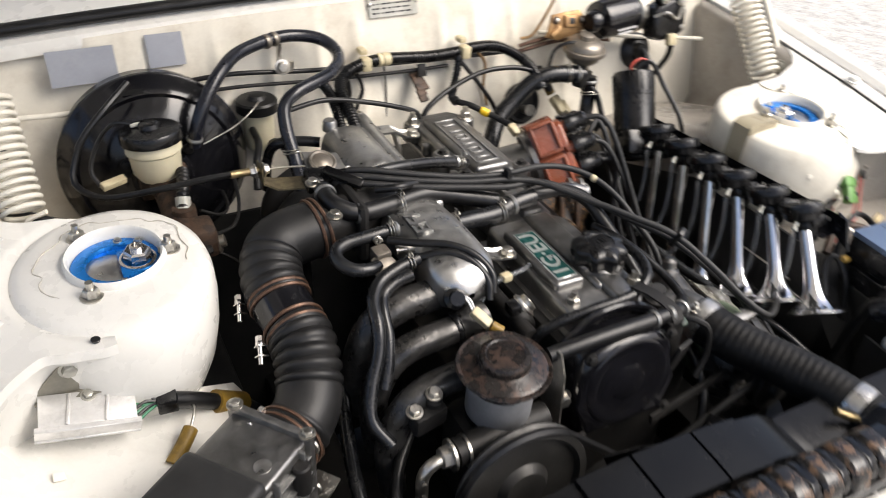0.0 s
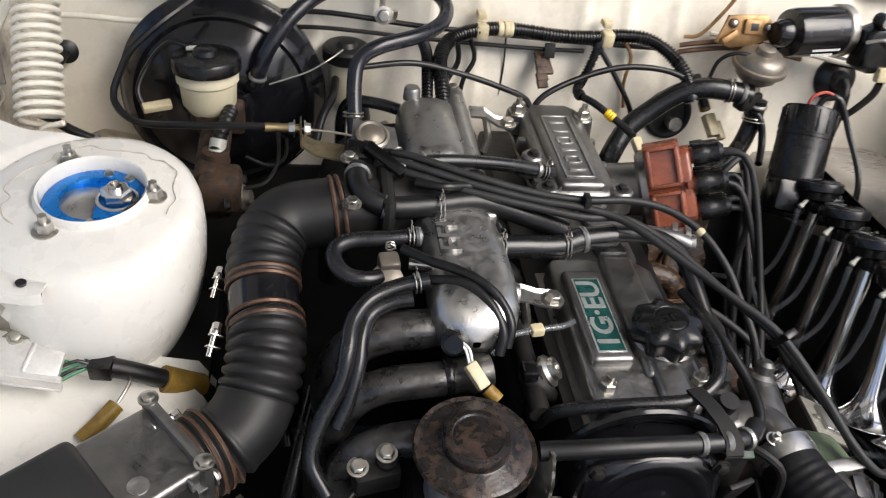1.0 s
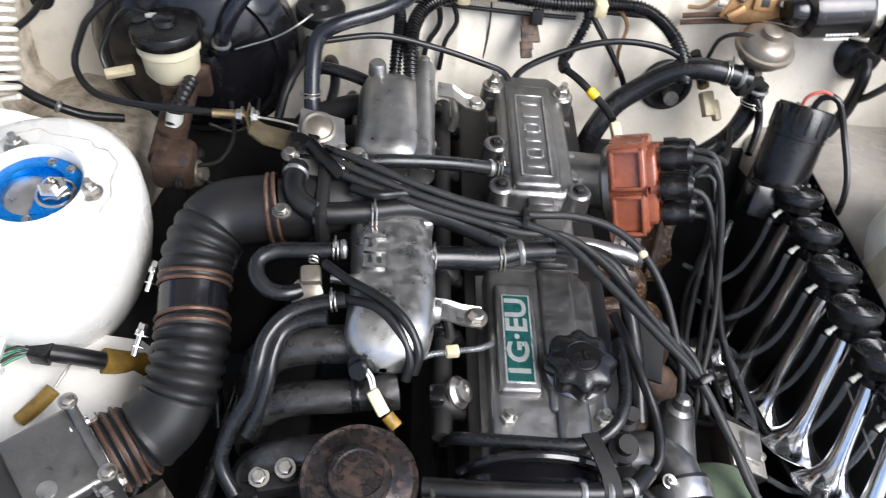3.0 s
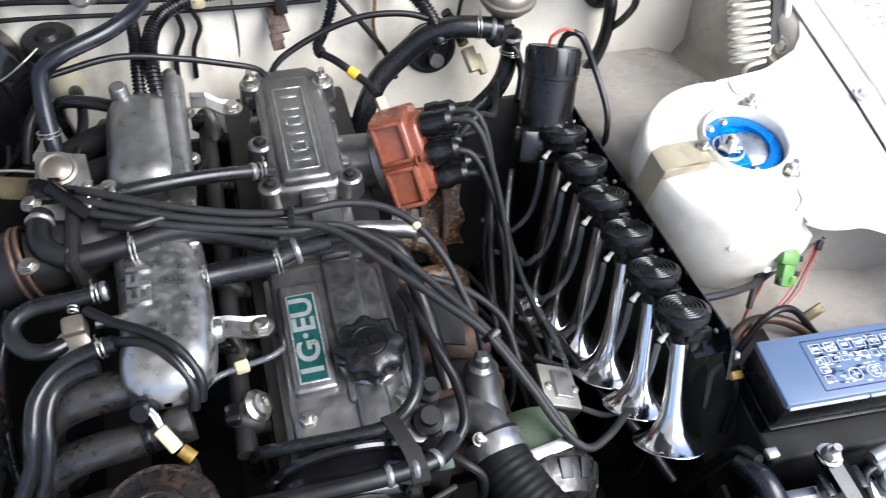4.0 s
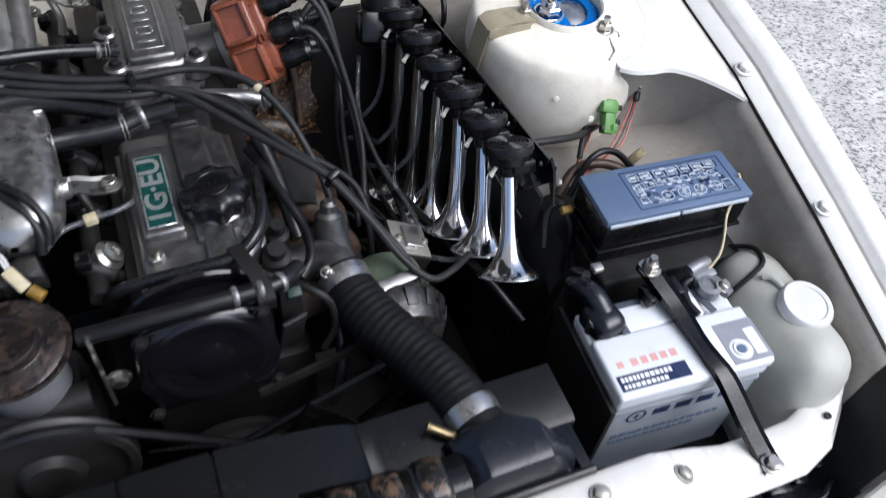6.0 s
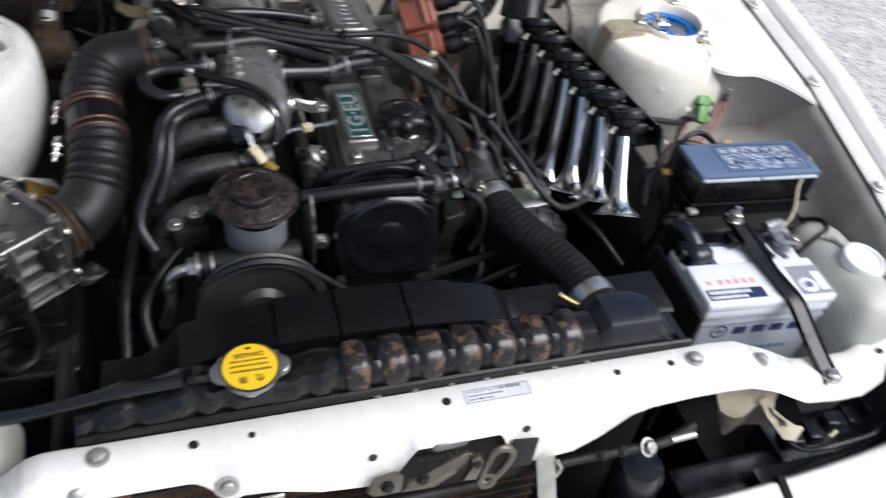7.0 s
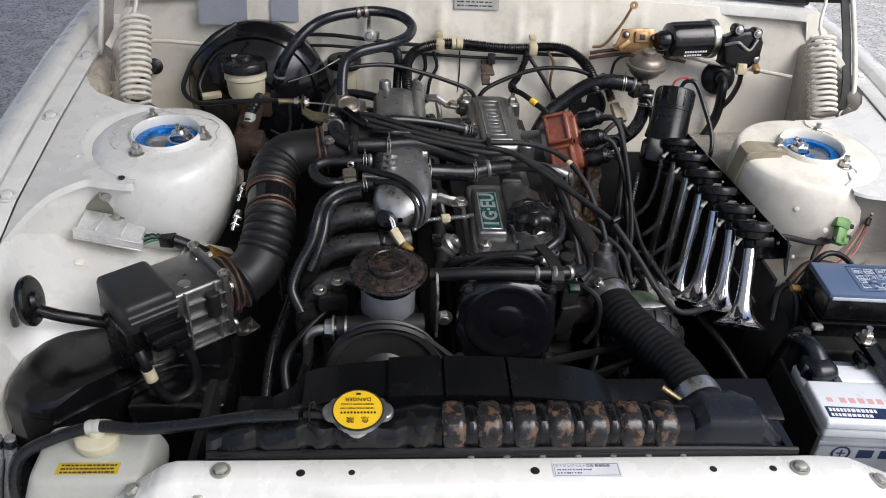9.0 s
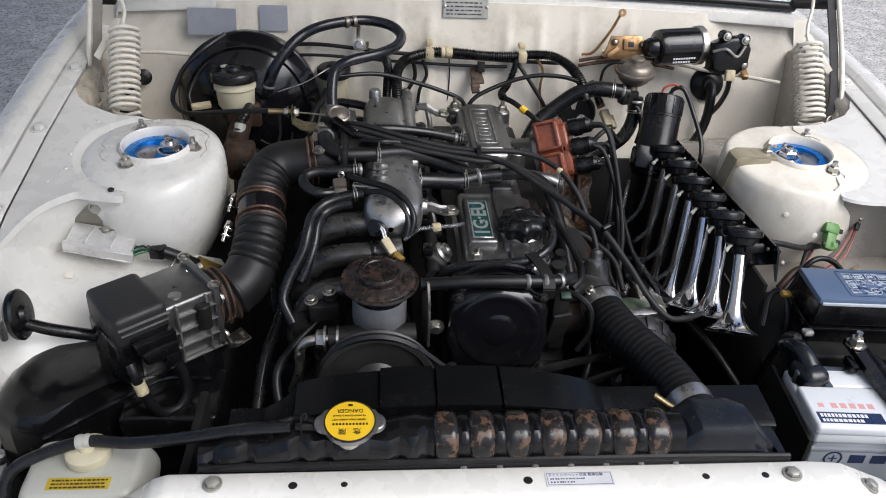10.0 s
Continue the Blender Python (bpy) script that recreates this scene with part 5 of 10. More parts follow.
# lifting brackets
for name, pts, n in (("lifting_bracket", [(-0.100, 0.490, 0.878), (-0.080, 0.487, 0.880), (-0.064, 0.484, 0.876), (-0.042, 0.483, 0.874)], 1), ("lifting_bracket", [(-0.092, 0.816, 0.912), (-0.072, 0.810, 0.914), (-0.056, 0.804, 0.905), (-0.036, 0.801, 0.903)], 2)):
    o = thing(name, pts[0], "bright zinc bracket bolted beside the intake", "bracket", "intake brackets")
    bm = bmesh.new()
    sheet(bm, [[(p[0], p[1] + w, p[2] + (0.003 if abs(w) > 0.01 else 0)) for w in (-0.0135, -0.009, 0.009, 0.0135)] for p in pts], 0.003)
    part("strap", bm, ALU_BRIGHT, o, angle=25)
    bolt(o, (pts[-1][0] - 0.006, pts[-1][1], pts[-1][2] + 0.001), UP, BOLT_STEEL_BIG)
    part("leg", tube(bmesh.new(), [(pts[1][0], pts[1][1] - 0.006, pts[1][2] - 0.003), (pts[1][0] + 0.006, pts[1][1] - 0.012, pts[1][2] - 0.03), (pts[1][0] + 0.002, pts[1][1] - 0.016, pts[1][2] - 0.05)], 0.005, 8), STEEL, o)

# relief valve: a round zinc damper
o = thing("fuel_damper", (-0.075, 0.40, 0.84), "round zinc fuel pressure damper on a stalk", "fuel damper")
m = axes((-0.068, 0.407, 0.845), (0.62, -0.1, 0.55))
bm = bmesh.new()
lathe(bm, m, [(0, -0.010), (0.013, -0.010), (0.014, 0.0), (0.0175, 0.001), (0.0175, 0.005), (0.0125, 0.008), (0.012, 0.013), (0.006, 0.014), (0.005, 0.012), (0, 0.012)], 28)
part("can", bm, STEEL, o)
part("stalk", tube(bmesh.new(), [(-0.070, 0.406, 0.84), (-0.080, 0.40, 0.825), (-0.082, 0.385, 0.80), (-0.078, 0.375, 0.76)], 0.007, 10), BLACK, o)

# ---- throttle body, dashpot and linkage ----
o = thing("throttle_assembly", (-0.25, 0.62, 0.86), "grimy throttle body with its dashpot and lever", "throttle body")
bm = bmesh.new()
tube(bm, [(-0.270, 0.598, 0.905), (-0.235, 0.604, 0.905), (-0.20, 0.62, 0.90), (-0.165, 0.64, 0.89)], 0.034, 22, 0.01)
box(bm, Matrix.Translation((-0.222, 0.605, 0.86)), 0.016, 0.095, 0.085, 0.008)
box(bm, Matrix.Translation((-0.19, 0.64, 0.85)), 0.06, 0.06, 0.06, 0.01)
tb = part("casting", bm, MATTE, o)
m = axes((-0.234, 0.684, 0.953), (0.12, -0.35, 0.9))
bm = bmesh.new()
lathe(bm, m @ Matrix.Scale(0.82, 4), [(0, -0.012), (0.018, -0.010), (0.0245, -0.002), (0.0245, 0.002), (0.021, 0.004), (0.018, 0.0015), (0.012, 0.003), (0.009, 0.005), (0, 0.005)], 32)
dp = part("dashpot", bm, DOME, o, "pale round dashpot can")
bm = bmesh.new()
prism(bm, axes((-0.236, 0.684, 0.945), (0.12, -0.35, 0.9)), [(-0.026, -0.05), (0.02, -0.06), (0.035, -0.03), (0.03, 0.02), (-0.02, 0.028)], 0.003)
part("bracket", bm, COVER, o, "grimy zinc bracket plate")
part("spring", tube(bmesh.new(), [(-0.205 + 0.005 * math.cos(k * 0.9), 0.665 - 0.0012 * k, 0.945 + 0.005 * math.sin(k * 0.9)) for k in range(40)], 0.0011, 6, smooth=False), STEEL, o)
for p in ((-0.262, 0.645, 0.945), (-0.262, 0.562, 0.942), (-0.205, 0.627, 0.945), (-0.196, 0.662, 0.93)):
    bolt(o, p, (0, -0.1, 1), BOLT_STEEL_BIG, s=0.8)
# throttle cable with its bracket
o = thing("throttle_cable", (-0.33, 0.704, 0.93), "black throttle cable with a brass end and yellow-zinc bracket", "cable")
part("sheath", tube(bmesh.new(), [(-0.450, 0.865, 1.030), (-0.487, 0.835, 1.010), (-0.520, 0.822, 0.982), (-0.536, 0.818, 0.956), (-0.546, 0.800, 0.924), (-0.514, 0.760, 0.917), (-0.448, 0.722, 0.936), (-0.39, 0.706, 0.947), (-0.355, 0.702, 0.949)], 0.0045, 8, 0.01), RUBBER, o)
part("ferrule", tube(bmesh.new(), [(-0.358, 0.701, 0.949), (-0.340, 0.703, 0.9475), (-0.318, 0.703, 0.947)], 0.0055, 10, 0.006), BRASS, o)
part("inner_wire", tube(bmesh.new(), [(-0.318, 0.703, 0.947), (-0.28, 0.697, 0.947), (-0.245, 0.685, 0.948)], 0.0015, 6), STEEL, o)
bm = bmesh.new()
sheet(bm, [[(-0.318, 0.690, 0.955), (-0.318, 0.716, 0.955)], [(-0.317, 0.690, 0.930), (-0.317, 0.716, 0.930)], [(-0.30, 0.682, 0.922), (-0.30, 0.712, 0.924)], [(-0.255, 0.668, 0.922), (-0.255, 0.70, 0.924)]], (0.002, 0, 0.002))
part("bracket", bm, ZINC_DULL, o, "grimy yellow-zinc cable bracket", angle=25)
for d in (-0.006, 0.006):
    place("lock_nut", BOLT_STEEL_BIG, axes((-0.318 + d, 0.703, 0.947), (1 if d > 0 else -1, 0, 0)) @ Matrix.Scale(0.8, 4), o)

# ---- air duct from the flow meter to the throttle ----
DUCTLINE = [(-0.426, 0.342, 0.796), (-0.392, 0.362, 0.800), (-0.362, 0.391, 0.816), (-0.348, 0.441, 0.848), (-0.353, 0.503, 0.866), (-0.352, 0.552, 0.885), (-0.330, 0.588, 0.900), (-0.272, 0.598, 0.906)]


def duct_r(s, n):
    def groove(s0, pitch, deep):
        return deep * (0.5 + 0.5 * math.cos((s - s0) / pitch * 2 * math.pi)) ** 2.2
    if s < 0.056:
        return 0.0405 - groove(0.0, 0.0115, 0.0050)
    if 0.100 < s < 0.168:
        return 0.0400 - groove(0.100, 0.0136, 0.0050)
    if 0.168 <= s <= 0.232:
        return 0.0355 if 0.177 < s < 0.222 else 0.0385
    if 0.232 < s < 0.290:
        return 0.0395 - groove(0.232, 0.0145, 0.0034)
    return 0.0385


duct = thing("air_duct", (-0.35, 0.45, 0.80), "dusty black rubber intake duct with bellows", "air duct")
part("hose", tube(bmesh.new(), DUCTLINE, duct_r, 40, 0.0022), DUCT, duct, angle=60)
part("sleeve", tube(bmesh.new(), spline(DUCTLINE, 0.002)[82:110], 0.0365, 36, smooth=False), GLOSS, duct, "glossy black joining sleeve")
for w in (0.006, 0.0172, 0.0290, 0.0405, 0.171, 0.181, 0.219, 0.228, 0.362, 0.372):
    part("clamp_band", rings(DUCTLINE, [w], 0.0412 if w < 0.1 else 0.0405 if w > 0.3 else 0.0388, 0.0032 if w < 0.1 else 0.0045, 36, 0.002), COPPER, duct, "rusty clamp wire")
clamp_screw(duct, (-0.397, 0.524, 0.862), (-0.8, -0.1, 0.5), (-0.15, 0.75, 0.7))
clamp_screw(duct, (-0.394, 0.446, 0.857), (-0.8, -0.1, 0.5), (-0.15, 0.75, 0.7))
clamp_screw(duct, (-0.432, 0.348, 0.848), (-0.4, 0.3, 0.8), (0.1, 0.7, 0.9))

# ---- air flow meter ----
AFM = Matrix.Translation((-0.504, 0.270, 0.869)) @ Matrix.Rotation(radians(38.2), 4, "Z")
FX = AFM.to_3x3() @ Vector((1, 0, 0))
afm = thing("air_flow_meter", (-0.48, 0.28, 0.76), "aluminium air flow meter with a black plastic cap", "air flow meter")


def in_afm(x, y, z):
    return AFM @ Vector((x, y, z))


bm = bmesh.new()
box(bm, AFM @ Matrix.Translation((0.040, 0, -0.1105)), 0.140, 0.092, 0.098, 0.005, 3)
box(bm, AFM @ Matrix.Translation((0.106, 0, -0.1105)), 0.010, 0.104, 0.106, 0.003)
lathe(bm, axes(in_afm(0.110, 0, -0.060), FX), [(0.040, -0.01), (0.040, 0.002), (0.036, 0.003), (0, 0.003)], 36)
part("housing", bm, COVER, afm, "ribbed aluminium housing")
NECK = axes(in_afm(0.110, 0, -0.060), FX)
part("neck", lathe(bmesh.new(), NECK, [(0.038, 0.0), (0.0412, 0.003), (0.0412, 0.009), (0.0385, 0.011), (0.0412, 0.013), (0.0412, 0.019), (0.0385, 0.021), (0.0405, 0.023), (0.0405, 0.028), (0.030, 0.030), (0, 0.030)], 40), DUCT, afm, "grooved rubber neck of the duct")
for z in (0.006, 0.016, 0.0255):
    part("clamp_band", lathe(bmesh.new(), NECK @ Matrix.Translation((0, 0, z)), [(0.040, -0.0020), (0.0424, -0.0018), (0.0432, 0), (0.0424, 0.0018), (0.040, 0.0020)], 40), COPPER, afm, "rusty clamp band")
for x in (0.046, 0.090):
    part("rib", box(bmesh.new(), AFM @ Matrix.Translation((x, -0.0485, -0.108)), 0.0030, 0.009, 0.094, 0.0008), COVER_EDGE, afm)
for z, x, w in ((-0.034, 0.076, 0.056), (-0.058, 0.066, 0.076), (-0.084, 0.060, 0.090), (-0.1105, 0.040, 0.144)):
    part("rib", box(bmesh.new(), AFM @ Matrix.Translation((x, -0.0480, z)), w, 0.008, 0.0028, 0.0008), COVER_EDGE, afm)
part("screw_boss", lathe(bmesh.new(), AFM @ Matrix.Translation((0.083, -0.052, -0.062)), [(0, 0), (0.010, 0), (0.010, 0.036), (0.008, 0.038), (0, 0.038)], 18), MATTE, afm, "dark screw boss")
bm = bmesh.new()
box(bm, AFM @ Matrix.Translation((-0.001, 0.0, -0.048)), 0.076, 0.100, 0.048, 0.009, 4, 0.97)
part("cap", bm, mat("dusty black meter cap", (0.020, 0.020, 0.0198), 0.42, var=0.25, scale=20, bump=0.08, dirt=(0.04, 0.038, 0.035), dscale=24, dlo=0.5, dhi=0.8, damt=0.5, spec=0.4), afm, "dusty black plastic cap")
part("cap_side", box(bmesh.new(), AFM @ Matrix.Translation((-0.024, 0.001, -0.112)), 0.034, 0.098, 0.075, 0.010, 4), BLACK, afm, "black plastic side of the meter")
part("cap_edge", box(bmesh.new(), AFM @ Matrix.Translation((0.001, -0.0500, -0.017)), 0.070, 0.004, 0.0030, 0.001), COVER_EDGE, afm, "pale metal edge under the cap")
part("cap_edge", box(bmesh.new(), AFM @ Matrix.Translation((0.001, -0.0510, -0.026)), 0.066, 0.003, 0.0022, 0.0008), COVER_EDGE, afm, "pale metal edge under the cap")
part("plug_seal", lathe(bmesh.new(), AFM @ Matrix.Translation((0.056, -0.026, -0.0130)), [(0, 0.0), (0.009, 0), (0.009, 0.0018), (0, 0.0024)], 24), ALU_BRIGHT, afm, "pale round sealing plug")
bm = bmesh.new()
box(bm, AFM @ Matrix.Translation((0.006, -0.058, -0.052)), 0.056, 0.024, 0.018, 0.003)
box(bm, AFM @ Matrix.Translation((0.010, -0.063, -0.072)), 0.050, 0.022, 0.024, 0.007)
box(bm, AFM @ Matrix.Translation((0.024, -0.066, -0.090)), 0.026, 0.020, 0.026, 0.008)
part("connector", bm, BLACK, afm, "black wiring plug")
LOOP = [in_afm(*p) for p in ((0.026, -0.066, -0.078), (0.033, -0.070, -0.104), (0.033, -0.076, -0.138), (0.014, -0.079, -0.158), (-0.012, -0.079, -0.148), (-0.025, -0.073, -0.115), (-0.030, -0.066, -0.080), (-0.031, -0.058, -0.066))]
part("harness", tube(bmesh.new(), LOOP, 0.0072, 12, 0.005), RUBBER, afm, "black sleeved harness loop")
part("tape", tube(bmesh.new(), [in_afm(-0.0262, -0.072, -0.110), in_afm(-0.0285, -0.0685, -0.092)], 0.0084, 12, 0.005), CREAM, afm, "cream tape")
for p in ((0.106, 0.044), (0.106, -0.046)):
    bolt(afm, in_afm(p[0], p[1], -0.0045), UP, BOLT, "bolt")
for p in ((0.112, -0.046, -0.030), (0.112, -0.046, -0.096)):
    bolt(afm, in_afm(*p), FX, BOLT, "bolt")
part("bracket", sheet(bmesh.new(), [[in_afm(0.112 + a, -0.056 + b, -0.112 + c) for b in (0, 0.030)] for a, c in ((0, 0), (0.012, -0.006), (0.036, -0.002))], 0.003), STEEL, afm, "zinc foot bracket")

# air cleaner box
o = thing("air_cleaner_box", (-0.56, 0.19, 0.60), "black moulded air cleaner box", "air cleaner")
CLEANER = [(-0.602, 0.148), (-0.565, 0.182), (-0.53, 0.213), (-0.47, 0.262), (-0.405, 0.262), (-0.397, 0.31), (-0.44, 0.37), (-0.56, 0.36), (-0.62, 0.335), (-0.660, 0.295), (-0.678, 0.25), (-0.680, 0.205), (-0.668, 0.170), (-0.640, 0.150)]
part("case", prism(bmesh.new(), Matrix.Translation((0, 0, 0.50)), CLEANER, 0.262, 0.030, 4), RADBLACK, o, angle=24)
part("case_lip", tube(bmesh.new(), [(x, y, 0.726) for x, y in CLEANER[:5]], 0.0042, 8), GLOSS, o, "moulded lip of the case")
part("lower_case", box(bmesh.new(), Matrix.Translation((-0.455, 0.245, 0.48)), 0.135, 0.105, 0.235, 0.006, 3), RADBLACK, o)

# ---- power steering pot and pump ----
pot = thing("power_steering_pot", (-0.163, 0.300, 0.78), "black power steering pot with a rust-stained lid", "fluid reservoir")
m = axes((-0.163, 0.300, 0.79), (0, -0.05, 1))
bm = bmesh.new()
lathe(bm, m, [(0, 0), (0.034, 0.0), (0.038, 0.006), (0.038, 0.080), (0, 0.080)], 36)
part("can", bm, GLOSS, pot)
bm = bmesh.new()
lathe(bm, m, [(0.0385, 0.016), (0.0390, 0.017), (0.0390, 0.060), (0.0385, 0.061)], 36)
part("band", bm, POTBAND, pot, "dull grey band")
bm = bmesh.new()
lathe(bm, m, [(0.038, 0.074), (0.053, 0.080), (0.0555, 0.084), (0.054, 0.087), (0.050, 0.0862), (0.046, 0.0885), (0.032, 0.0905), (0.0305, 0.0915)], 48)
lathe(bm, m, [(0.0305, 0.088), (0.0302, 0.0915), (0, 0.0915)], 48)
part("lid", bm, POTLID, pot, "rust-stained dark lid")
bm = bmesh.new()
lathe(bm, m, [(0.0300, 0.0905), (0.0305, 0.0925), (0.0295, 0.100), (0.0275, 0.1025), (0.0230, 0.1030), (0.0215, 0.1015), (0, 0.1020)], 56)
part("filler_cap", bm, POTLID, pot, "worn black filler cap in the middle of the lid")
pump = thing("power_steering_pump", (-0.17, 0.27, 0.70), "dark power steering pump with a large pulley", "pump")
bm = bmesh.new()
tube(bm, [(-0.235, 0.268, 0.792), (-0.175, 0.272, 0.794), (-0.112, 0.277, 0.792)], 0.017, 16, 0.01)
box(bm, Matrix.Translation((-0.165, 0.305, 0.66)), 0.10, 0.09, 0.135, 0.02)
part("body", bm, MATTE, pump)
bm = bmesh.new()
lathe(bm, axes((-0.166, 0.238, 0.745), (0, -1, 0.08)), [(0, 0.004), (0.030, 0.004), (0.068, 0.010), (0.072, 0.000), (0.083, 0.0), (0.0845, 0.004), (0.079, 0.010), (0.0845, 0.016), (0.083, 0.020), (0.074, 0.020), (0.070, 0.014), (0.034, 0.012), (0.026, 0.020), (0, 0.022)], 56)
part("pulley", bm, mat("dull pulley steel", (0.05, 0.049, 0.047), 0.42, metal=0.5, var=0.3, scale=30, bump=0.1, dirt=(0.02, 0.018, 0.016), dscale=30, dlo=0.48, dhi=0.7, damt=0.6), pump, "large dull pulley")
part("pressure_pipe", tube(bmesh.new(), [(-0.232, 0.268, 0.792), (-0.262, 0.266, 0.790), (-0.276, 0.264, 0.776), (-0.278, 0.262, 0.74), (-0.29, 0.26, 0.70)], 0.0075, 12), STEEL, pump, "steel pressure pipe")
for x in (-0.240, -0.222):
    place("union_nut", BOLT_STEEL_BIG, axes((x, 0.268, 0.792), (-1, 0, 0)) @ Matrix.Scale(1.5, 4), pump)
bm = bmesh.new()
prism(bm, axes((-0.098, 0.287, 0.83), (1, 0.2, 0), (0, 1, 0)), [(-0.02, -0.055), (0.012, -0.05), (0.02, 0.01), (0.012, 0.045), (-0.006, 0.048), (-0.016, 0.02)], 0.004, 0.001)
part("bracket", bm, STEEL, pump, "steel mounting bracket")
bolt(pump, (-0.082, 0.283, 0.80), (0, -1, 0), BOLT_STEEL_BIG)

# belts
for name, x0, x1, z0, z1, y, r0 in (("drive_belt", -0.166, 0.01, 0.745, 0.60, 0.228, 0.083), ("drive_belt", 0.224, 0.01, 0.746, 0.60, 0.230, 0.030)):
    bm = bmesh.new()
    r1 = 0.070
    pts = []
    a = Vector((x0, z0))
    b = Vector((x1, z1))
    d = (b - a).normalized()
    nrm = Vector((-d.y, d.x))
    for k in range(17):
        t = radians(180 * k / 16)
        v = nrm * math.cos(t) - d * math.sin(t)
        q = a + v * r0
        pts.append((q.x, y, q.y))
    for k in range(17):
        t = radians(180 * k / 16)
        v = -nrm * math.cos(t) + d * math.sin(t)
        q = b + v * r1
        pts.append((q.x, y, q.y))
    pts.append(pts[0])
    tube(bm, pts, 0.0055, 6, smooth=False, cap=False)
    solo(name, bm, RUBBER, "black rubber drive belt round the pulleys", "belt", "drive belts")

# ---- thermostat housing, upper hose, alternator ----
o = thing("thermostat_housing", (0.165, 0.345, 0.80), "weathered aluminium thermostat housing with fittings", "thermostat housing")
bm = bmesh.new()
tube(bm, [(0.10, 0.362, 0.80), (0.14, 0.366, 0.806), (0.165, 0.352, 0.812), (0.172, 0.325, 0.812), (0.175, 0.30, 0.806)], 0.023, 20, 0.008)
tube(bm, [(0.172, 0.352, 0.81), (0.176, 0.392, 0.815), (0.182, 0.415, 0.812)], 0.020, 18, 0.008)
lathe(bm, axes((0.176, 0.402, 0.822), (0.1, 0.3, 1)), [(0.016, -0.01), (0.015, 0.012), (0.010, 0.016), (0.010, 0.026), (0.006, 0.030), (0, 0.030)], 16)
part("casting", bm, COVER, o)
bolt(o, (0.150, 0.322, 0.834), (0, -0.2, 1), STUD_NUT, "sensor", "brass sensor stud", 0.6)
HOSEU = [(0.168, 0.332, 0.812), (0.174, 0.300, 0.808), (0.190, 0.258, 0.804), (0.213, 0.212, 0.802), (0.233, 0.162, 0.800), (0.244, 0.115, 0.797), (0.249, 0.075, 0.793)]
uh = thing("radiator_hose", (0.22, 0.19, 0.76), "black ribbed upper radiator hose with steel clamps", "hose")
part("tube", tube(bmesh.new(), HOSEU, lambda s, n: 0.0300 + (0.00038 * math.sin(s / 0.0095 * 2 * math.pi) if 0.035 < s < n - 0.065 else 0.0), 30, 0.0018), mat("dry hose rubber", (0.006, 0.006, 0.0062), 0.48, var=0.3, scale=30, bump=0.15, dirt=(0.018, 0.017, 0.016), dscale=40, dlo=0.5, dhi=0.8, damt=0.4, spec=0.22), uh, angle=70)
part("clamp", rings(HOSEU, [0.014], 0.0308, 0.020, 30, 0.002), ALU_BRIGHT, uh, "broad bright steel clamp")
part("clamp", rings(HOSEU, [0.225], 0.0308, 0.020, 30, 0.002), ALU_BRIGHT, uh, "broad bright steel clamp")
o = thing("alternator", (0.235, 0.31, 0.70), "dull aluminium alternator with slotted end frame", "alternator")
m = axes((0.224, 0.364, 0.742), (0, -1, 0.05))
bm = bmesh.new()
lathe(bm, m, [(0, 0), (0.045, 0.0), (0.054, 0.01), (0.056, 0.03), (0.056, 0.06)], 36)
part("rear_frame", bm, GREENISH, o, "greenish cast rear frame")
bm = bmesh.new()
lathe(bm, m, [(0.058, 0.060), (0.060, 0.064), (0.060, 0.078), (0.057, 0.090), (0.048, 0.106), (0.03, 0.112), (0, 0.112)], 36)
lathe(bm, m, [(0.0600, 0.066), (0.0625, 0.067), (0.0625, 0.071), (0.0600, 0.072)], 40)
part("front_frame", bm, RUNNER, o, "cast aluminium front frame")
for k in range(14):
    a = 2 * math.pi * k / 14
    part("slot", box(bmesh.new(), m @ Matrix.Rotation(a, 4, "Z") @ Matrix.Translation((0.0560, 0, 0.083)) @ Matrix.Rotation(radians(66), 4, "Y"), 0.022, 0.014, 0.005, 0.001), INK, o, "dark vent slot")
bm = bmesh.new()
lathe(bm, axes((0.224, 0.240, 0.746), (0, -1, 0.05)), [(0, 0), (0.033, 0), (0.033, 0.004), (0.027, 0.010), (0.033, 0.016), (0.033, 0.02), (0.012, 0.02), (0.01, 0.03), (0, 0.03)], 30)
part("pulley", bm, MATTE, o)
part("lug", box(bmesh.new(), axes((0.208, 0.304, 0.803), (0.0, -0.3, 1), (1, 0.12, 0.05)), 0.10, 0.014, 0.006, 0.0015), COVER, o)
bolt(o, (0.202, 0.250, 0.723), (0, -1, 0.3), BOLT_STEEL_BIG, s=1.6)
bm = bmesh.new()
prism(bm, axes((0.14, 0.262, 0.735), (0, -1, 0.2), (1, 0, 0)), [(-0.09, -0.012), (0.08, 0.03), (0.082, 0.042), (-0.09, 0.0)], 0.005, 0.001)
part("adjusting_arm", bm, MATTE, o, "dark adjusting arm")
# voltage regulator
o = thing("voltage_regulator", (0.277, 0.403, 0.76), "small silver regulator box with a raised lid", "regulator")
m = axes((0.278, 0.396, 0.760), (0.41, 0.0, 0.91), (-0.12, -0.99, 0.05))
part("case", box(bmesh.new(), m @ Matrix.Translation((0, 0, -0.028)), 0.060, 0.054, 0.028, 0.002), MATTE, o, "dark sheet metal case")
part("face_plate", box(bmesh.new(), m, 0.057, 0.051, 0.003, 0.001), PLATE, o, "grey face plate")
part("lid", box(bmesh.new(), m @ Matrix.Translation((-0.001, 0.003, 0.002)), 0.037, 0.025, 0.006, 0.002, 3), ALU_BRIGHT, o)
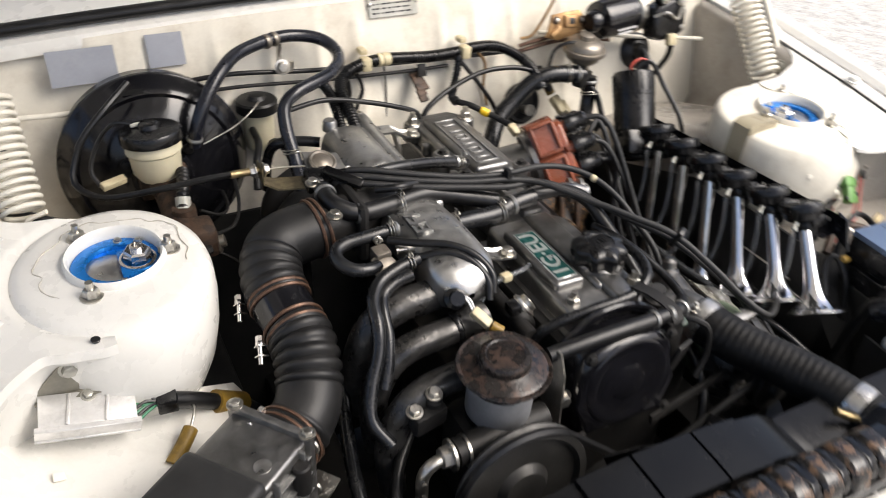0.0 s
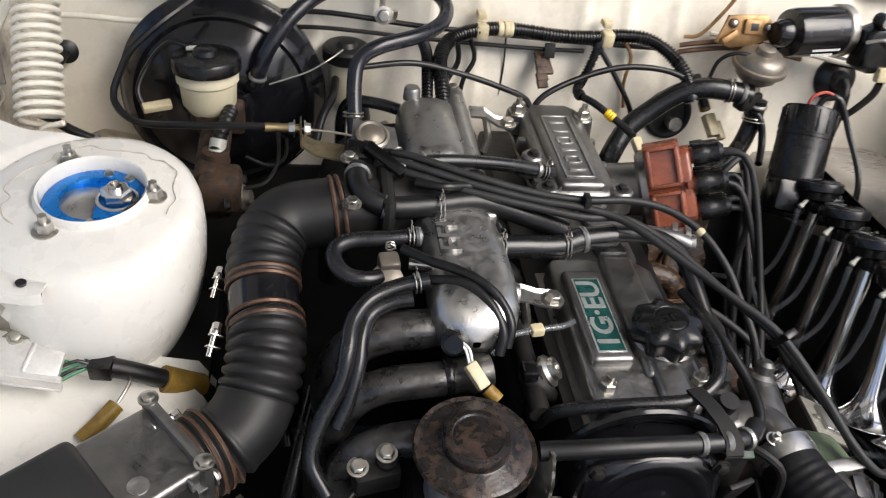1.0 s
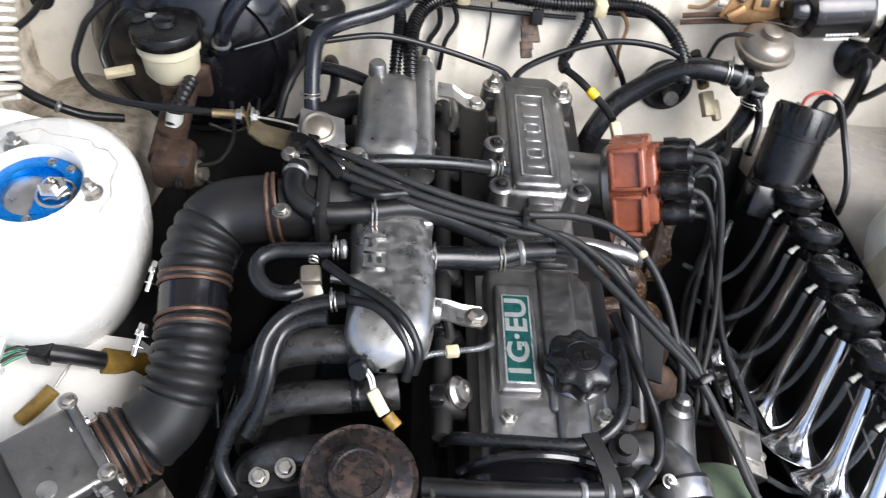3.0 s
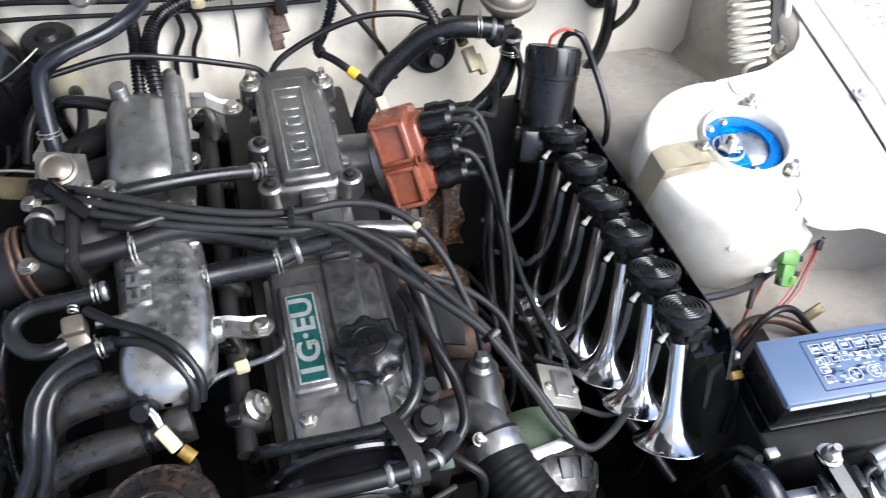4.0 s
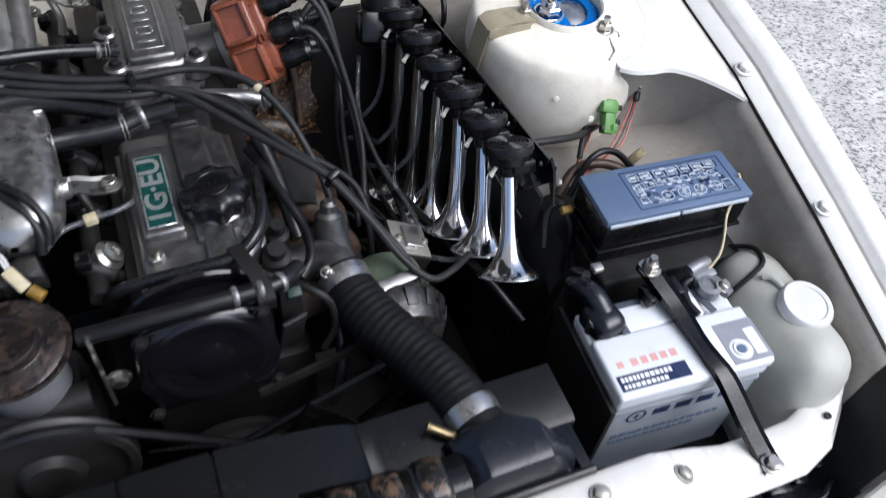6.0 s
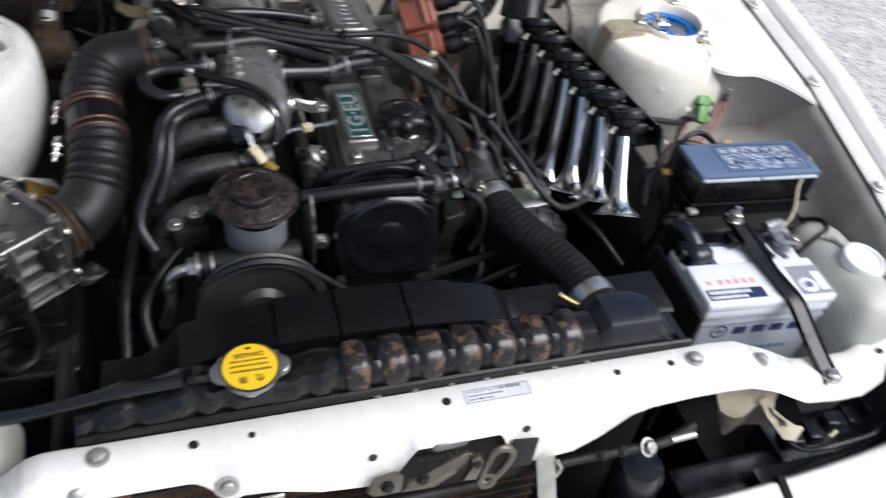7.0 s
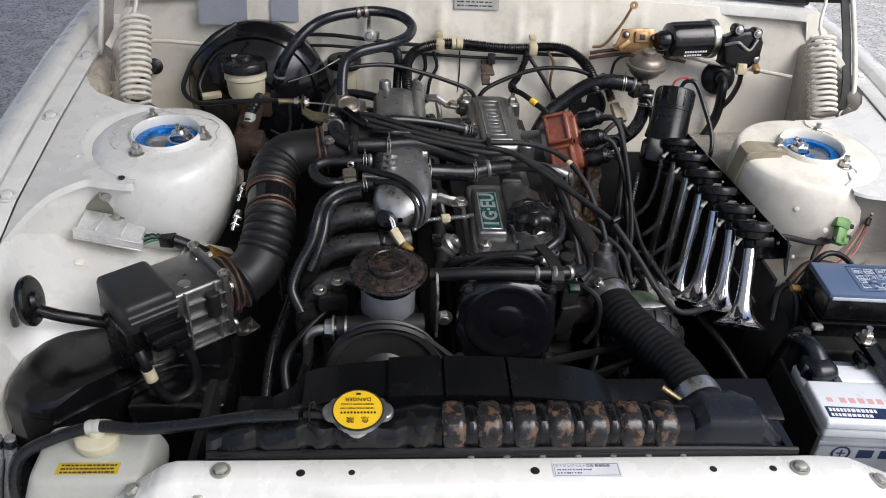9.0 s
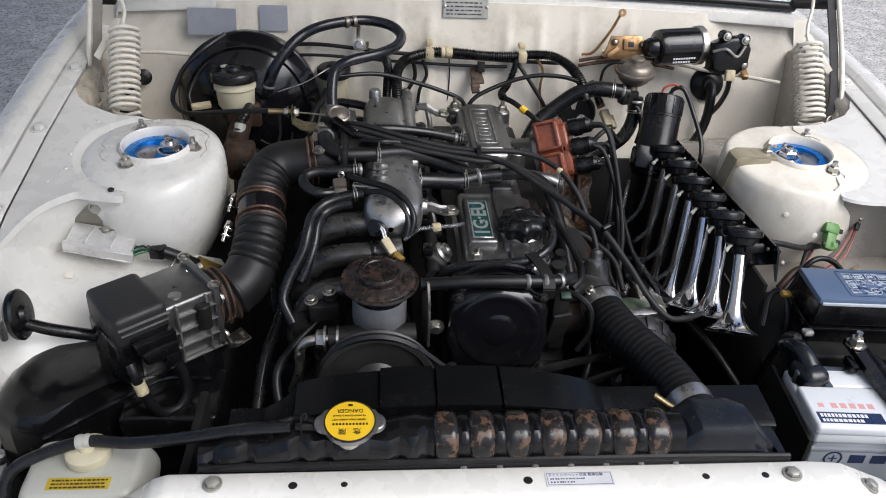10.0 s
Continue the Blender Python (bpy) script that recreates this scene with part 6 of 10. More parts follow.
for y in (-0.016, 0.022):
    bolt(o, m @ Vector((0.002, y, 0.003)), m.to_3x3() @ Vector((0, 0, 1)), SMALL_BOLT, "rivet")

# ---- distributor ----
o = thing("distributor", (0.15, 0.71, 0.84), "brick-red distributor cap with black plug boots", "distributor")
DM = axes((0.142, 0.712, 0.864), (0.86, -0.22, 0.36), (0.2, -0.5, -0.8))
bm = bmesh.new()
tube(bm, [(0.085, 0.735, 0.845), (0.11, 0.726, 0.852), DM @ Vector((0, 0, -0.004))], 0.036, 24, 0.008)
lathe(bm, DM, [(0.046, -0.012), (0.050, -0.008), (0.050, 0.0), (0, 0)], 32)
part("base", bm, COVER, o, "grey cast base")
bm = bmesh.new()
poly = [(-0.058, -0.036), (-0.050, -0.044), (-0.006, -0.046), (0.0, -0.040), (0.006, -0.046), (0.050, -0.044), (0.058, -0.036), (0.060, 0.0), (0.056, 0.034), (0.046, 0.044), (-0.046, 0.044), (-0.056, 0.034), (-0.060, 0.0)]
prism(bm, DM, poly, 0.046, 0.006, 3)
cap = part("cap", bm, RED, o, "brick-red moulded cap")
part("cap_step", prism(bmesh.new(), DM @ Matrix.Translation((0, 0, 0.044)), [(x * 0.82, y * 0.82) for x, y in poly], 0.014, 0.006, 3), RED, cap)
for s in (-1, 1):
    for x, z, w, h in ((s * 0.0055, 0.003, 0.005, 0.040), (s * 0.0535, 0.003, 0.005, 0.040), (s * 0.0295, 0.003, 0.053, 0.005), (s * 0.0295, 0.038, 0.053, 0.005)):
        part("window_rim", box(bmesh.new(), DM @ Matrix.Translation((x, -0.0465, z)), w, 0.007, h, 0.0015), RED, cap)
BT = [(-0.036, -0.02), (0.0, -0.028), (0.036, -0.02), (-0.036, 0.022), (0.0, 0.028), (0.036, 0.022), (0, 0)]
for x, y in BT:
    bm = bmesh.new()
    lathe(bm, DM @ Matrix.Translation((x, y, 0.05)), [(0.011, 0), (0.0105, 0.016), (0.009, 0.017)], 16)
    part("tower", bm, RED, cap)
    bm = bmesh.new()
    lathe(bm, DM @ Matrix.Translation((x, y, 0.062)), [(0.0155, 0), (0.0155, 0.014), (0.0132, 0.018), (0.0132, 0.032), (0.008, 0.038), (0, 0.038)], 16)
    part("boot", bm, BLACK, o, "black rubber boot")
rnd = random.Random(11)
for k, (x, y) in enumerate(BT):
    a = DM @ Vector((x, y, 0.09))
    if k == 6:
        pts = [a, a + Vector((0.035, 0.02, 0.02)), (0.30, 0.76, 0.87), (0.33, 0.84, 0.86)]
    else:
        u = rnd.uniform
        q = a + Vector((0.032 + u(0, 0.016), -0.010 - u(0, 0.03), -0.012 + u(-0.008, 0.008)))
        z = 0.79 - 0.02 * k
        pts = [a, q, (0.252 + u(0, 0.045), 0.63 - u(0, 0.09), z + u(-0.01, 0.02)), (0.245 + u(0, 0.05), 0.55 - u(0, 0.10), z - 0.055 + u(-0.02, 0.02)), (0.20 + u(0, 0.05), 0.43 + 0.055 * k, 0.67), (0.17, 0.42 + 0.06 * k, 0.70)]
    wire("plug_lead", pts, 0.0044, LEADS_BLACK, "black ignition lead from the distributor cap", "ignition lead", "distributor leads")
# exhaust side: scorched manifold and shield
o = thing("exhaust_manifold", (0.20, 0.62, 0.70), "scorched rusty exhaust manifold below the distributor", "exhaust manifold")
for pts, r in (([(0.12, 0.66, 0.755), (0.165, 0.655, 0.760), (0.195, 0.645, 0.735), (0.20, 0.635, 0.64)], 0.016), ([(0.12, 0.60, 0.740), (0.175, 0.60, 0.745), (0.215, 0.605, 0.720), (0.222, 0.605, 0.63)], 0.015)):
    part("runner", tube(bmesh.new(), pts, r, 16, 0.01), EXHAUST, o, "scorched runner with flaking orange rust")
rows = []
for k in range(11):
    u = k / 10
    rows.append([(0.150 + 0.088 * u + 0.004 * math.sin(j * 1.7), 0.700 - 0.040 * (j / 8) + 0.006 * math.sin(7 * u + j), 0.842 - 0.105 * (j / 8) - 0.014 * u) for j in range(9)])
part("shield", sheet(bmesh.new(), rows, 0.003), EXHAUST, o, "crumpled flaking golden-brown heat shield", angle=50)
for xx in (0.176, 0.208):
    part("strap", tube(bmesh.new(), [(xx, 0.694, 0.846), (xx + 0.004, 0.676, 0.800), (xx + 0.002, 0.658, 0.750)], 0.0055, 10), RUST, o, "scorched iron strap")
bm = bmesh.new()
for k in range(4):
    tube(bm, [(0.11, 0.55 - 0.07 * k, 0.765), (0.16, 0.55 - 0.07 * k, 0.775), (0.20, 0.55 - 0.06 * k, 0.74), (0.215, 0.56 - 0.05 * k, 0.66)], 0.022, 14, 0.012)
part("lower_runner", bm, RUST, o)
bm = bmesh.new()
prism(bm, axes((0.165, 0.49, 0.805), (0.35, -0.1, 1), (1, 0, 0)), [(-0.035, -0.03), (0.012, -0.035), (0.025, 0.02), (0.015, 0.05), (-0.03, 0.04)], 0.003, 0.001)
part("shield", bm, MATT_BLACK, o, "dark heat shield plate")
# oil dipstick area and dark lower clutter on the exhaust side
o = thing("engine_mount_bracket", (0.16, 0.44, 0.62), "dark cast bracket low on the engine side", "bracket")
bm = bmesh.new()
box(bm, Matrix.Translation((0.17, 0.44, 0.60)), 0.11, 0.16, 0.14, 0.02)
part("casting", bm, MATTE, o)


# ---- radiator ----
rad = thing("radiator", (-0.02, 0.05, 0.45), "black-painted radiator with a ribbed, rust-flaked top tank", "radiator")
part("core", box(bmesh.new(), Matrix.Translation((-0.018, 0.046, 0.36)), 0.68, 0.038, 0.43, 0.003), MATTE, rad)
bm = bmesh.new()
box(bm, Matrix.Translation((-0.018, 0.052, 0.788)), 0.712, 0.062, 0.010, 0.003)
box(bm, Matrix.Translation((-0.018, 0.026, 0.792)), 0.700, 0.006, 0.012, 0.002)
part("header", bm, RADBLACK, rad)


def tank(x0, x1, rows_n, mt, top, back, bulge=lambda x: 0.0):
    bm = bmesh.new()
    rows = []
    for k in range(rows_n + 1):
        x = x0 + (x1 - x0) * k / rows_n
        t, b = top(x), back(x)
        e = bulge(x)
        rows.append([(x, 0.028, 0.797), (x, 0.030 - e, 0.806), (x, 0.034 - 1.4 * e, t - 0.012), (x, 0.040 - e, t - 0.003 + 0.3 * e), (x, 0.048 - 0.5 * e, t + 0.4 * e), (x, b - 0.016, t), (x, b - 0.006, t - 0.004), (x, b, t - 0.014), (x, b + 0.002, 0.797)])
    sheet(bm, rows)
    for r in (rows[0], rows[-1]):
        bm.faces.new([bm.verts.new(p) for p in r])
    return bm


def tank_top(x):
    return 0.836 - 0.018 * max(0, (-0.26 - x) / 0.11) + 0.003 * math.sin(x * 90) * (1 if x < -0.1 else 0)


def tank_bulge(x):
    """Pressed bosses along the plain end of the tank, with grooves between them."""
    near = min(abs(x - g) for g in (-0.355, -0.315, -0.256, -0.226, -0.140, -0.108))
    return 0.0055 * min(1.0, near / 0.011) - 0.0015


part("tank_end", tank(-0.372, -0.10, 110, RADBLACK, tank_top, lambda x: 0.082, tank_bulge), RADBLACK, rad, angle=30)
part("tank_middle", tank(-0.10, 0.205, 20, RADBLACK, tank_top, lambda x: 0.082), RADBLACK, rad, angle=30)
for k in range(7):
    x0 = -0.099 + 0.0428 * k
    bm = bmesh.new()
    rows = []
    for j in range(11):
        u = j / 10
        e = 0.0085 * (1 - abs(2 * u - 1) ** 6)
        x = x0 + 0.0285 * u
        rows.append([(x, 0.0305 - 0.6 * e, 0.800), (x, 0.032 - 0.6 * e, 0.815), (x, 0.035 - 0.4 * e, 0.828 + 0.4 * e), (x, 0.038, 0.833 + 0.5 * e), (x, 0.043, 0.8355 + 0.6 * e), (x, 0.070, 0.8355 + 0.6 * e), (x, 0.079, 0.831 + 0.5 * e), (x, 0.083 + 0.5 * e, 0.82), (x, 0.084 + 0.5 * e, 0.800)])
    sheet(bm, rows)
    part("tank_rib", bm, RADRUST, rad, "raised rib with flaking rusty paint", angle=40)
for k in range(6):
    x0 = -0.099 + 0.0428 * k + 0.0295
    rows = []
    for j in range(7):
        e = 0.0018 * (1 - abs(j / 3 - 1) ** 4)
        x = x0 + 0.0115 * j / 6
        rows.append([(x, 0.0305 - 0.6 * e, 0.800), (x, 0.032 - 0.6 * e, 0.815), (x, 0.035 - 0.4 * e, 0.828 + 0.4 * e), (x, 0.043, 0.8355 + 0.6 * e), (x, 0.070, 0.8355 + 0.6 * e), (x, 0.079, 0.831 + 0.5 * e), (x, 0.084 + 0.5 * e, 0.800)])
    part("tank_web", sheet(bmesh.new(), rows), RADBLACK, rad, "low pressed web between the ribs", angle=40)
part("inlet_tank", tank(0.203, 0.322, 40, BLUEBLK, lambda x: 0.822 + 0.018 * min(1, max(0, (x - 0.204) / 0.02)) if x < 0.29 else 0.840 - 1.1 * (x - 0.29), lambda x: 0.100 - 0.03 * max(0, (x - 0.27) / 0.05)), BLUEBLK, rad, "blue-black painted inlet end", angle=30)
bm = bmesh.new()
tube(bm, [(0.250, 0.055, 0.795), (0.249, 0.080, 0.794), (0.246, 0.108, 0.796)], 0.0275, 22, 0.005)
part("inlet_neck", bm, RADBLACK, rad)
bm = bmesh.new()
tube(bm, [(0.19, 0.118, 0.818), (0.205, 0.108, 0.812), (0.224, 0.095, 0.806)], 0.005, 10, 0.005)
part("drain_pipe", bm, BRASS, rad, "tarnished brass stub pipe")
for k in range(7):
    bm = bmesh.new()
    lathe(bm, Matrix.Translation((-0.064 + 0.0428 * k, 0.024, 0.795)), [(0, 0), (0.005, 0.0), (0.004, 0.005), (0, 0.006)], 10)
    part("crimp", bm, COVER_EDGE, rad)
# filler neck, cap
bm = bmesh.new()
lathe(bm, Matrix.Translation((-0.197, 0.048, 0.826)), [(0.020, 0), (0.020, 0.016), (0.026, 0.017), (0.026, 0.020)], 28)
part("filler_neck", bm, STEEL, rad)
part("overflow_stub", tube(bmesh.new(), [(-0.217, 0.048, 0.838), (-0.235, 0.049, 0.841), (-0.26, 0.050, 0.842)], 0.0042, 8), MATTE, rad)
rc = thing("pressure_cap", (-0.197, 0.048, 0.846), "steel radiator cap with a round yellow warning sticker", "radiator cap")
M = axes((-0.197, 0.048, 0.846), (0, -0.10, 1), (1, 0, 0)) @ Matrix.Diagonal((0.89, 0.89, 1, 1))
bm = bmesh.new()
poly = []
for k in range(72):
    a = 2 * math.pi * k / 72
    r = 0.0345
    if abs(math.cos(a)) > 0.90:
        r += 0.012 * ((abs(math.cos(a)) - 0.90) / 0.10) ** 0.8
    poly.append((r * math.cos(a), r * math.sin(a)))
prism(bm, M, poly, 0.006, 0.003, 3)
part("shell", bm, ALU, rc, "dull steel eared cap")
bm = bmesh.new()
lathe(bm, M @ Matrix.Translation((0, 0, 0.0055)), [(0, 0.0018), (0.0325, 0.0014), (0.0335, 0.0)], 48)
stk = part("sticker", bm, YELLOW, rc, "yellow warning sticker with black print")
part("sticker_ring", lathe(bmesh.new(), M @ Matrix.Translation((0, 0, 0.0060)), [(0.0318, 0.0012), (0.0320, 0.0018), (0.0332, 0.0016), (0.0336, 0.0004)], 48), INK, rc, "black printed ring")
FLIP = M @ Matrix.Translation((0, 0, 0.0075)) @ Matrix.Rotation(math.pi, 4, "Z")
ink("print_line", "DANGER", 0.0085, INK, FLIP @ Matrix.Translation((0, -0.0165, 0)), stk, 0.0002, 1.0)
ink("print_line", "NEVER OPEN WHEN HOT", 0.0040, INK, FLIP @ Matrix.Translation((0.001, -0.002, 0)), stk, 0.0002, 0.95)
ink("print_line", "NE JAMAIS OUVRIR A CHAUD", 0.0036, INK, FLIP @ Matrix.Translation((0.001, -0.0085, 0)), stk, 0.0002, 0.9)
bm = bmesh.new()
rows = [(0, -0.0255, 0.006, 0.003)]
ink("print_line", "\u5371", 0.0105, INK, FLIP @ Matrix.Translation((-0.0095, 0.0165, 0)), stk, 0.0002)
ink("print_line", "\u967a", 0.0105, INK, FLIP @ Matrix.Translation((0.0095, 0.0165, 0)), stk, 0.0002)
x = -0.022
for k in range(11):
    rows.append((x, 0.0055, 0.0024, 0.0030))
    x += 0.0043
for k, row in enumerate(rows):
    part("print_bar", bars(bmesh.new(), FLIP, [row], 0.0003), INK, stk)
part("wire_clip", tube(bmesh.new(), [(-0.254, 0.046, 0.834), (-0.253, 0.046, 0.852), (-0.251, 0.046, 0.864), (-0.2475, 0.046, 0.867), (-0.2460, 0.046, 0.862), (-0.2490, 0.046, 0.857)], 0.0012, 6, 0.002), MATTE, rad, "bent wire hose clip")
# rubber seal between radiator and support
solo("rubber_seal", tube(bmesh.new(), [(-0.37, 0.0255, 0.8035), (-0.1, 0.0265, 0.8055), (0.2, 0.0265, 0.8055), (0.335, 0.0255, 0.8035)], 0.0042, 8, 0.02), RUBBER, "thin black rubber strip along the radiator support", "rubber strip")

# overflow hose and expansion bottle
bot = thing("coolant_bottle", (-0.515, 0.065, 0.63), "milky white coolant expansion bottle with a yellow label", "coolant bottle")
bm = bmesh.new()
loft(bm, Matrix.Translation((-0.515, 0.064, 0.60)), [(0, 0.096, 0.078), (0.004, 0.104, 0.084), (0.07, 0.126, 0.098), (0.118, 0.148, 0.108), (0.128, 0.150, 0.109), (0.138, 0.147, 0.106), (0.158, 0.134, 0.094), (0.165, 0.128, 0.088), (0.168, 0.118, 0.080)])
lathe(bm, Matrix.Translation((-0.513, 0.078, 0.762)), [(0.026, 0), (0.024, 0.008), (0.0, 0.008)], 28)
part("tank", bm, TANKWHITE, bot)
bm = bmesh.new()
lathe(bm, Matrix.Translation((-0.513, 0.078, 0.768)), [(0.025, 0), (0.027, 0.004), (0.026, 0.013), (0.021, 0.016), (0.010, 0.0165), (0.009, 0.024), (0, 0.025)], 28)
part("cap", bm, NYLON, bot, "yellowed plastic cap")
bm = bmesh.new()
box(bm, axes((-0.514, 0.0365, 0.7672), (0, -0.05, 1), (1, 0, 0)), 0.072, 0.018, 0.0012)
lb = part("label", bm, OLDYELLOW, bot, "yellow caution label")
rnd = random.Random(8)
rows = []
for y in (0.005, 0.0, -0.005):
    x = -0.031
    while x < 0.030:
        w = rnd.uniform(0.002, 0.006)
        rows.append((x + w / 2, y, w, 0.0022))
        x += w + 0.0012
part("print_bars", bars(bmesh.new(), axes((-0.514, 0.0365, 0.7685), (0, -0.05, 1), (1, 0, 0)), rows, 0.0002), BROWNWIRE, lb)
hose("overflow_hose", [(-0.265, 0.050, 0.842), (-0.32, 0.052, 0.837), (-0.40, 0.060, 0.815), (-0.46, 0.072, 0.797), (-0.513, 0.079, 0.7935), (-0.565, 0.070, 0.782), (-0.598, 0.055, 0.768), (-0.606, 0.040, 0.735), (-0.60, 0.03, 0.69)], 0.0075, HOSE, "black overflow hose from radiator neck to bottle")
part("hose_joint", rings([(-0.535, 0.077, 0.790), (-0.515, 0.079, 0.7935), (-0.495, 0.077, 0.7945)], [0.016, 0.024], 0.0084, 0.009, 16), TANKWHITE, thing("hose_connector", (-0.513, 0.079, 0.79), "white plastic joint in the overflow hose", "connector"))
o = thing("bottle_strap", (-0.545, -0.004, 0.72), "dark rusty strap bolted to the support", "bracket")
outline = [(0.018 * math.cos(a), 0.018 * math.sin(a)) for a in [math.pi + math.pi * k / 12 for k in range(13)]] + [(0.020, 0.030), (0.018, 0.048), (-0.016, 0.048), (-0.020, 0.030)]
part("strap", prism(bmesh.new(), axes((-0.528, -0.003, 0.7225), (0, -0.12, 1), (0.93, -0.36, 0)), outline, 0.004, 0.0012), MATTE, o)
bolt(o, (-0.528, -0.003, 0.7265), (0, -0.12, 1), BOLT_DARK, s=1.5)

# ---- in front of the support: condenser, latch, receiver ----
cond = thing("condenser", (-0.1, -0.10, 0.40), "corroded copper-coloured cooler coil behind the grille", "condenser")
for k in range(17):
    z = 0.717 - 0.021 * k
    part("coil_tube", box(bmesh.new(), Matrix.Translation((-0.10, -0.010, z + 0.03)), 0.50, 0.016, 0.006, 0.002), MATTE, cond)
bm = bmesh.new()
for k in range(16):
    z = 0.702 - 0.021 * k
    for j in range(110):
        x = -0.345 + 0.49 * j / 109
        box(bm, Matrix.Translation((x, -0.010, z + 0.03)), 0.0016, 0.014, 0.015)
tagged(part("fin_core", bm, FINS, cond, "rows of corroded fins"), kind="stuff")
part("header_plate", box(bmesh.new(), Matrix.Translation((-0.345, -0.010, 0.43)), 0.035, 0.022, 0.33, 0.003), FINS, cond)
part("stay", box(bmesh.new(), axes((-0.190, -0.044, 0.748), (0, 0.15, -1)), 0.026, 0.003, 0.12, 0.001), STEEL, cond, "grey steel stay")
part("coolant_pipe", tube(bmesh.new(), [(-0.32, -0.028, 0.690), (-0.2, -0.032, 0.680), (-0.05, -0.036, 0.672), (0.05, -0.034, 0.668)], 0.008, 10), MATTE, cond)
latch = thing("hood_latch", (0.017, -0.045, 0.70), "greasy steel hood latch in the opening of the support", "hood latch")
GREASY = mat("greasy latch steel", (0.17, 0.15, 0.12), 0.34, metal=0.8, var=0.3, scale=50, bump=0.12, dirt=(0.045, 0.036, 0.026), dscale=50, dlo=0.44, dhi=0.68, damt=0.75, drough=0.5)
FRONT = (0, -1, 0.25)
part("back_plate", prism(bmesh.new(), axes((0.017, -0.024, 0.70), FRONT, (1, 0, 0)), [(-0.085, -0.03), (0.09, -0.03), (0.085, 0.04), (0.06, 0.085), (-0.045, 0.085), (-0.075, 0.04)], 0.003), MATTE, latch, "dark back plate")
part("striker_housing", box(bmesh.new(), axes((0.006, -0.024, 0.760), (0, -0.3, 1), (1, 0, 0)), 0.046, 0.026, 0.020, 0.007, 3), COVER, latch, "dull pressed housing over the striker")
part("ear", prism(bmesh.new(), axes((-0.068, -0.045, 0.733), FRONT, (1, 0, 0)), [(-0.020, -0.008), (-0.012, -0.015), (0.018, -0.015), (0.021, 0.008), (0.012, 0.014), (-0.012, 0.010)], 0.005, 0.0015), GREASY, latch)
part("lever", prism(bmesh.new(), axes((-0.008, -0.046, 0.737), FRONT, (1, 0, 0)), [(-0.042, -0.018), (-0.034, -0.006), (0.0, 0.010), (0.034, 0.024), (0.044, 0.018), (0.042, 0.006), (0.018, -0.006), (-0.004, -0.020)], 0.005, 0.0015), GREASY, latch)
part("hook", prism(bmesh.new(), axes((0.030, -0.050, 0.742), FRONT, (1, 0, 0)), [(-0.012, -0.016), (0.006, -0.018), (0.014, 0.006), (0.008, 0.018), (-0.002, 0.012), (0.002, 0.002)], 0.006, 0.0015), GREASY, latch)
part("frame", tube(bmesh.new(), [(0.044, -0.052, 0.710), (0.050, -0.050, 0.738), (0.058, -0.047, 0.756), (0.074, -0.047, 0.757), (0.080, -0.049, 0.744), (0.066, -0.053, 0.718), (0.052, -0.054, 0.706), (0.044, -0.052, 0.710)], 0.0048, 8, 0.004), GREASY, latch, "bent triangular latch frame")
part("eye", lathe(bmesh.new(), axes((0.052, -0.055, 0.712), FRONT), [(0.006, -0.003), (0.012, -0.002), (0.012, 0.003), (0.006, 0.003), (0.006, -0.003)], 20), GREASY, latch)
part("side_plate", prism(bmesh.new(), axes((0.096, -0.040, 0.735), FRONT, (1, 0, 0)), [(-0.020, -0.02), (0.014, -0.022), (0.020, 0.016), (-0.012, 0.020)], 0.004, 0.001), MATTE, latch)
part("return_spring", tube(bmesh.new(), [(-0.030 + 0.0012 * k, -0.036 + 0.006 * math.cos(k * 0.9), 0.752 + 0.006 * math.sin(k * 0.9)) for k in range(40)], 0.0013, 6, smooth=False), MATTE, latch)
for x, z in ((-0.066, 0.733), (0.036, 0.748), (-0.026, 0.736)):
    bolt(latch, (x, -0.0515, z), FRONT, BOLT_DARK, s=0.9)
part("stay", box(bmesh.new(), axes((0.128, -0.046, 0.72), (0.15, -0.25, -1)), 0.024, 0.003, 0.20, 0.001), PLATE, latch, "dull steel stay")
part("stay_chain", tube(bmesh.new(), [(0.142, -0.052, 0.716), (0.150, -0.053, 0.700), (0.146, -0.053, 0.684)], 0.003, 8), STEEL, latch)
rd = thing("receiver_drier", (0.25, -0.10, 0.55), "dark receiver canister with steel pipe unions", "receiver drier")
part("can", lathe(bmesh.new(), Matrix.Translation((0.278, -0.045, 0.475)), [(0, 0), (0.032, 0), (0.034, 0.01), (0.034, 0.165), (0.028, 0.18), (0, 0.182)], 28), BLUEBLK, rd)
part("pipe", tube(bmesh.new(), [(0.14, -0.030, 0.668), (0.20, -0.032, 0.674), (0.262, -0.036, 0.680), (0.31, -0.036, 0.682), (0.36, -0.02, 0.68)], 0.007, 10), MATTE, rd)
for x, s in ((0.228, 0.8), (0.262, 1.0), (0.20, 0.7)):
    place("union", BOLT_STEEL_BIG if s == 1.0 else BOLT_DARK, axes((x + 0.018, -0.040, 0.684), (0.3, -0.6, 0.7)) @ Matrix.Scale(s, 4), rd, "bright steel union")
part("thread", lathe(bmesh.new(), axes((0.315, -0.038, 0.686), (1, 0, 0.1)), [(0, 0), (0.0048, 0), (0.0048, 0.034), (0, 0.034)], 12), PLATE, rd)

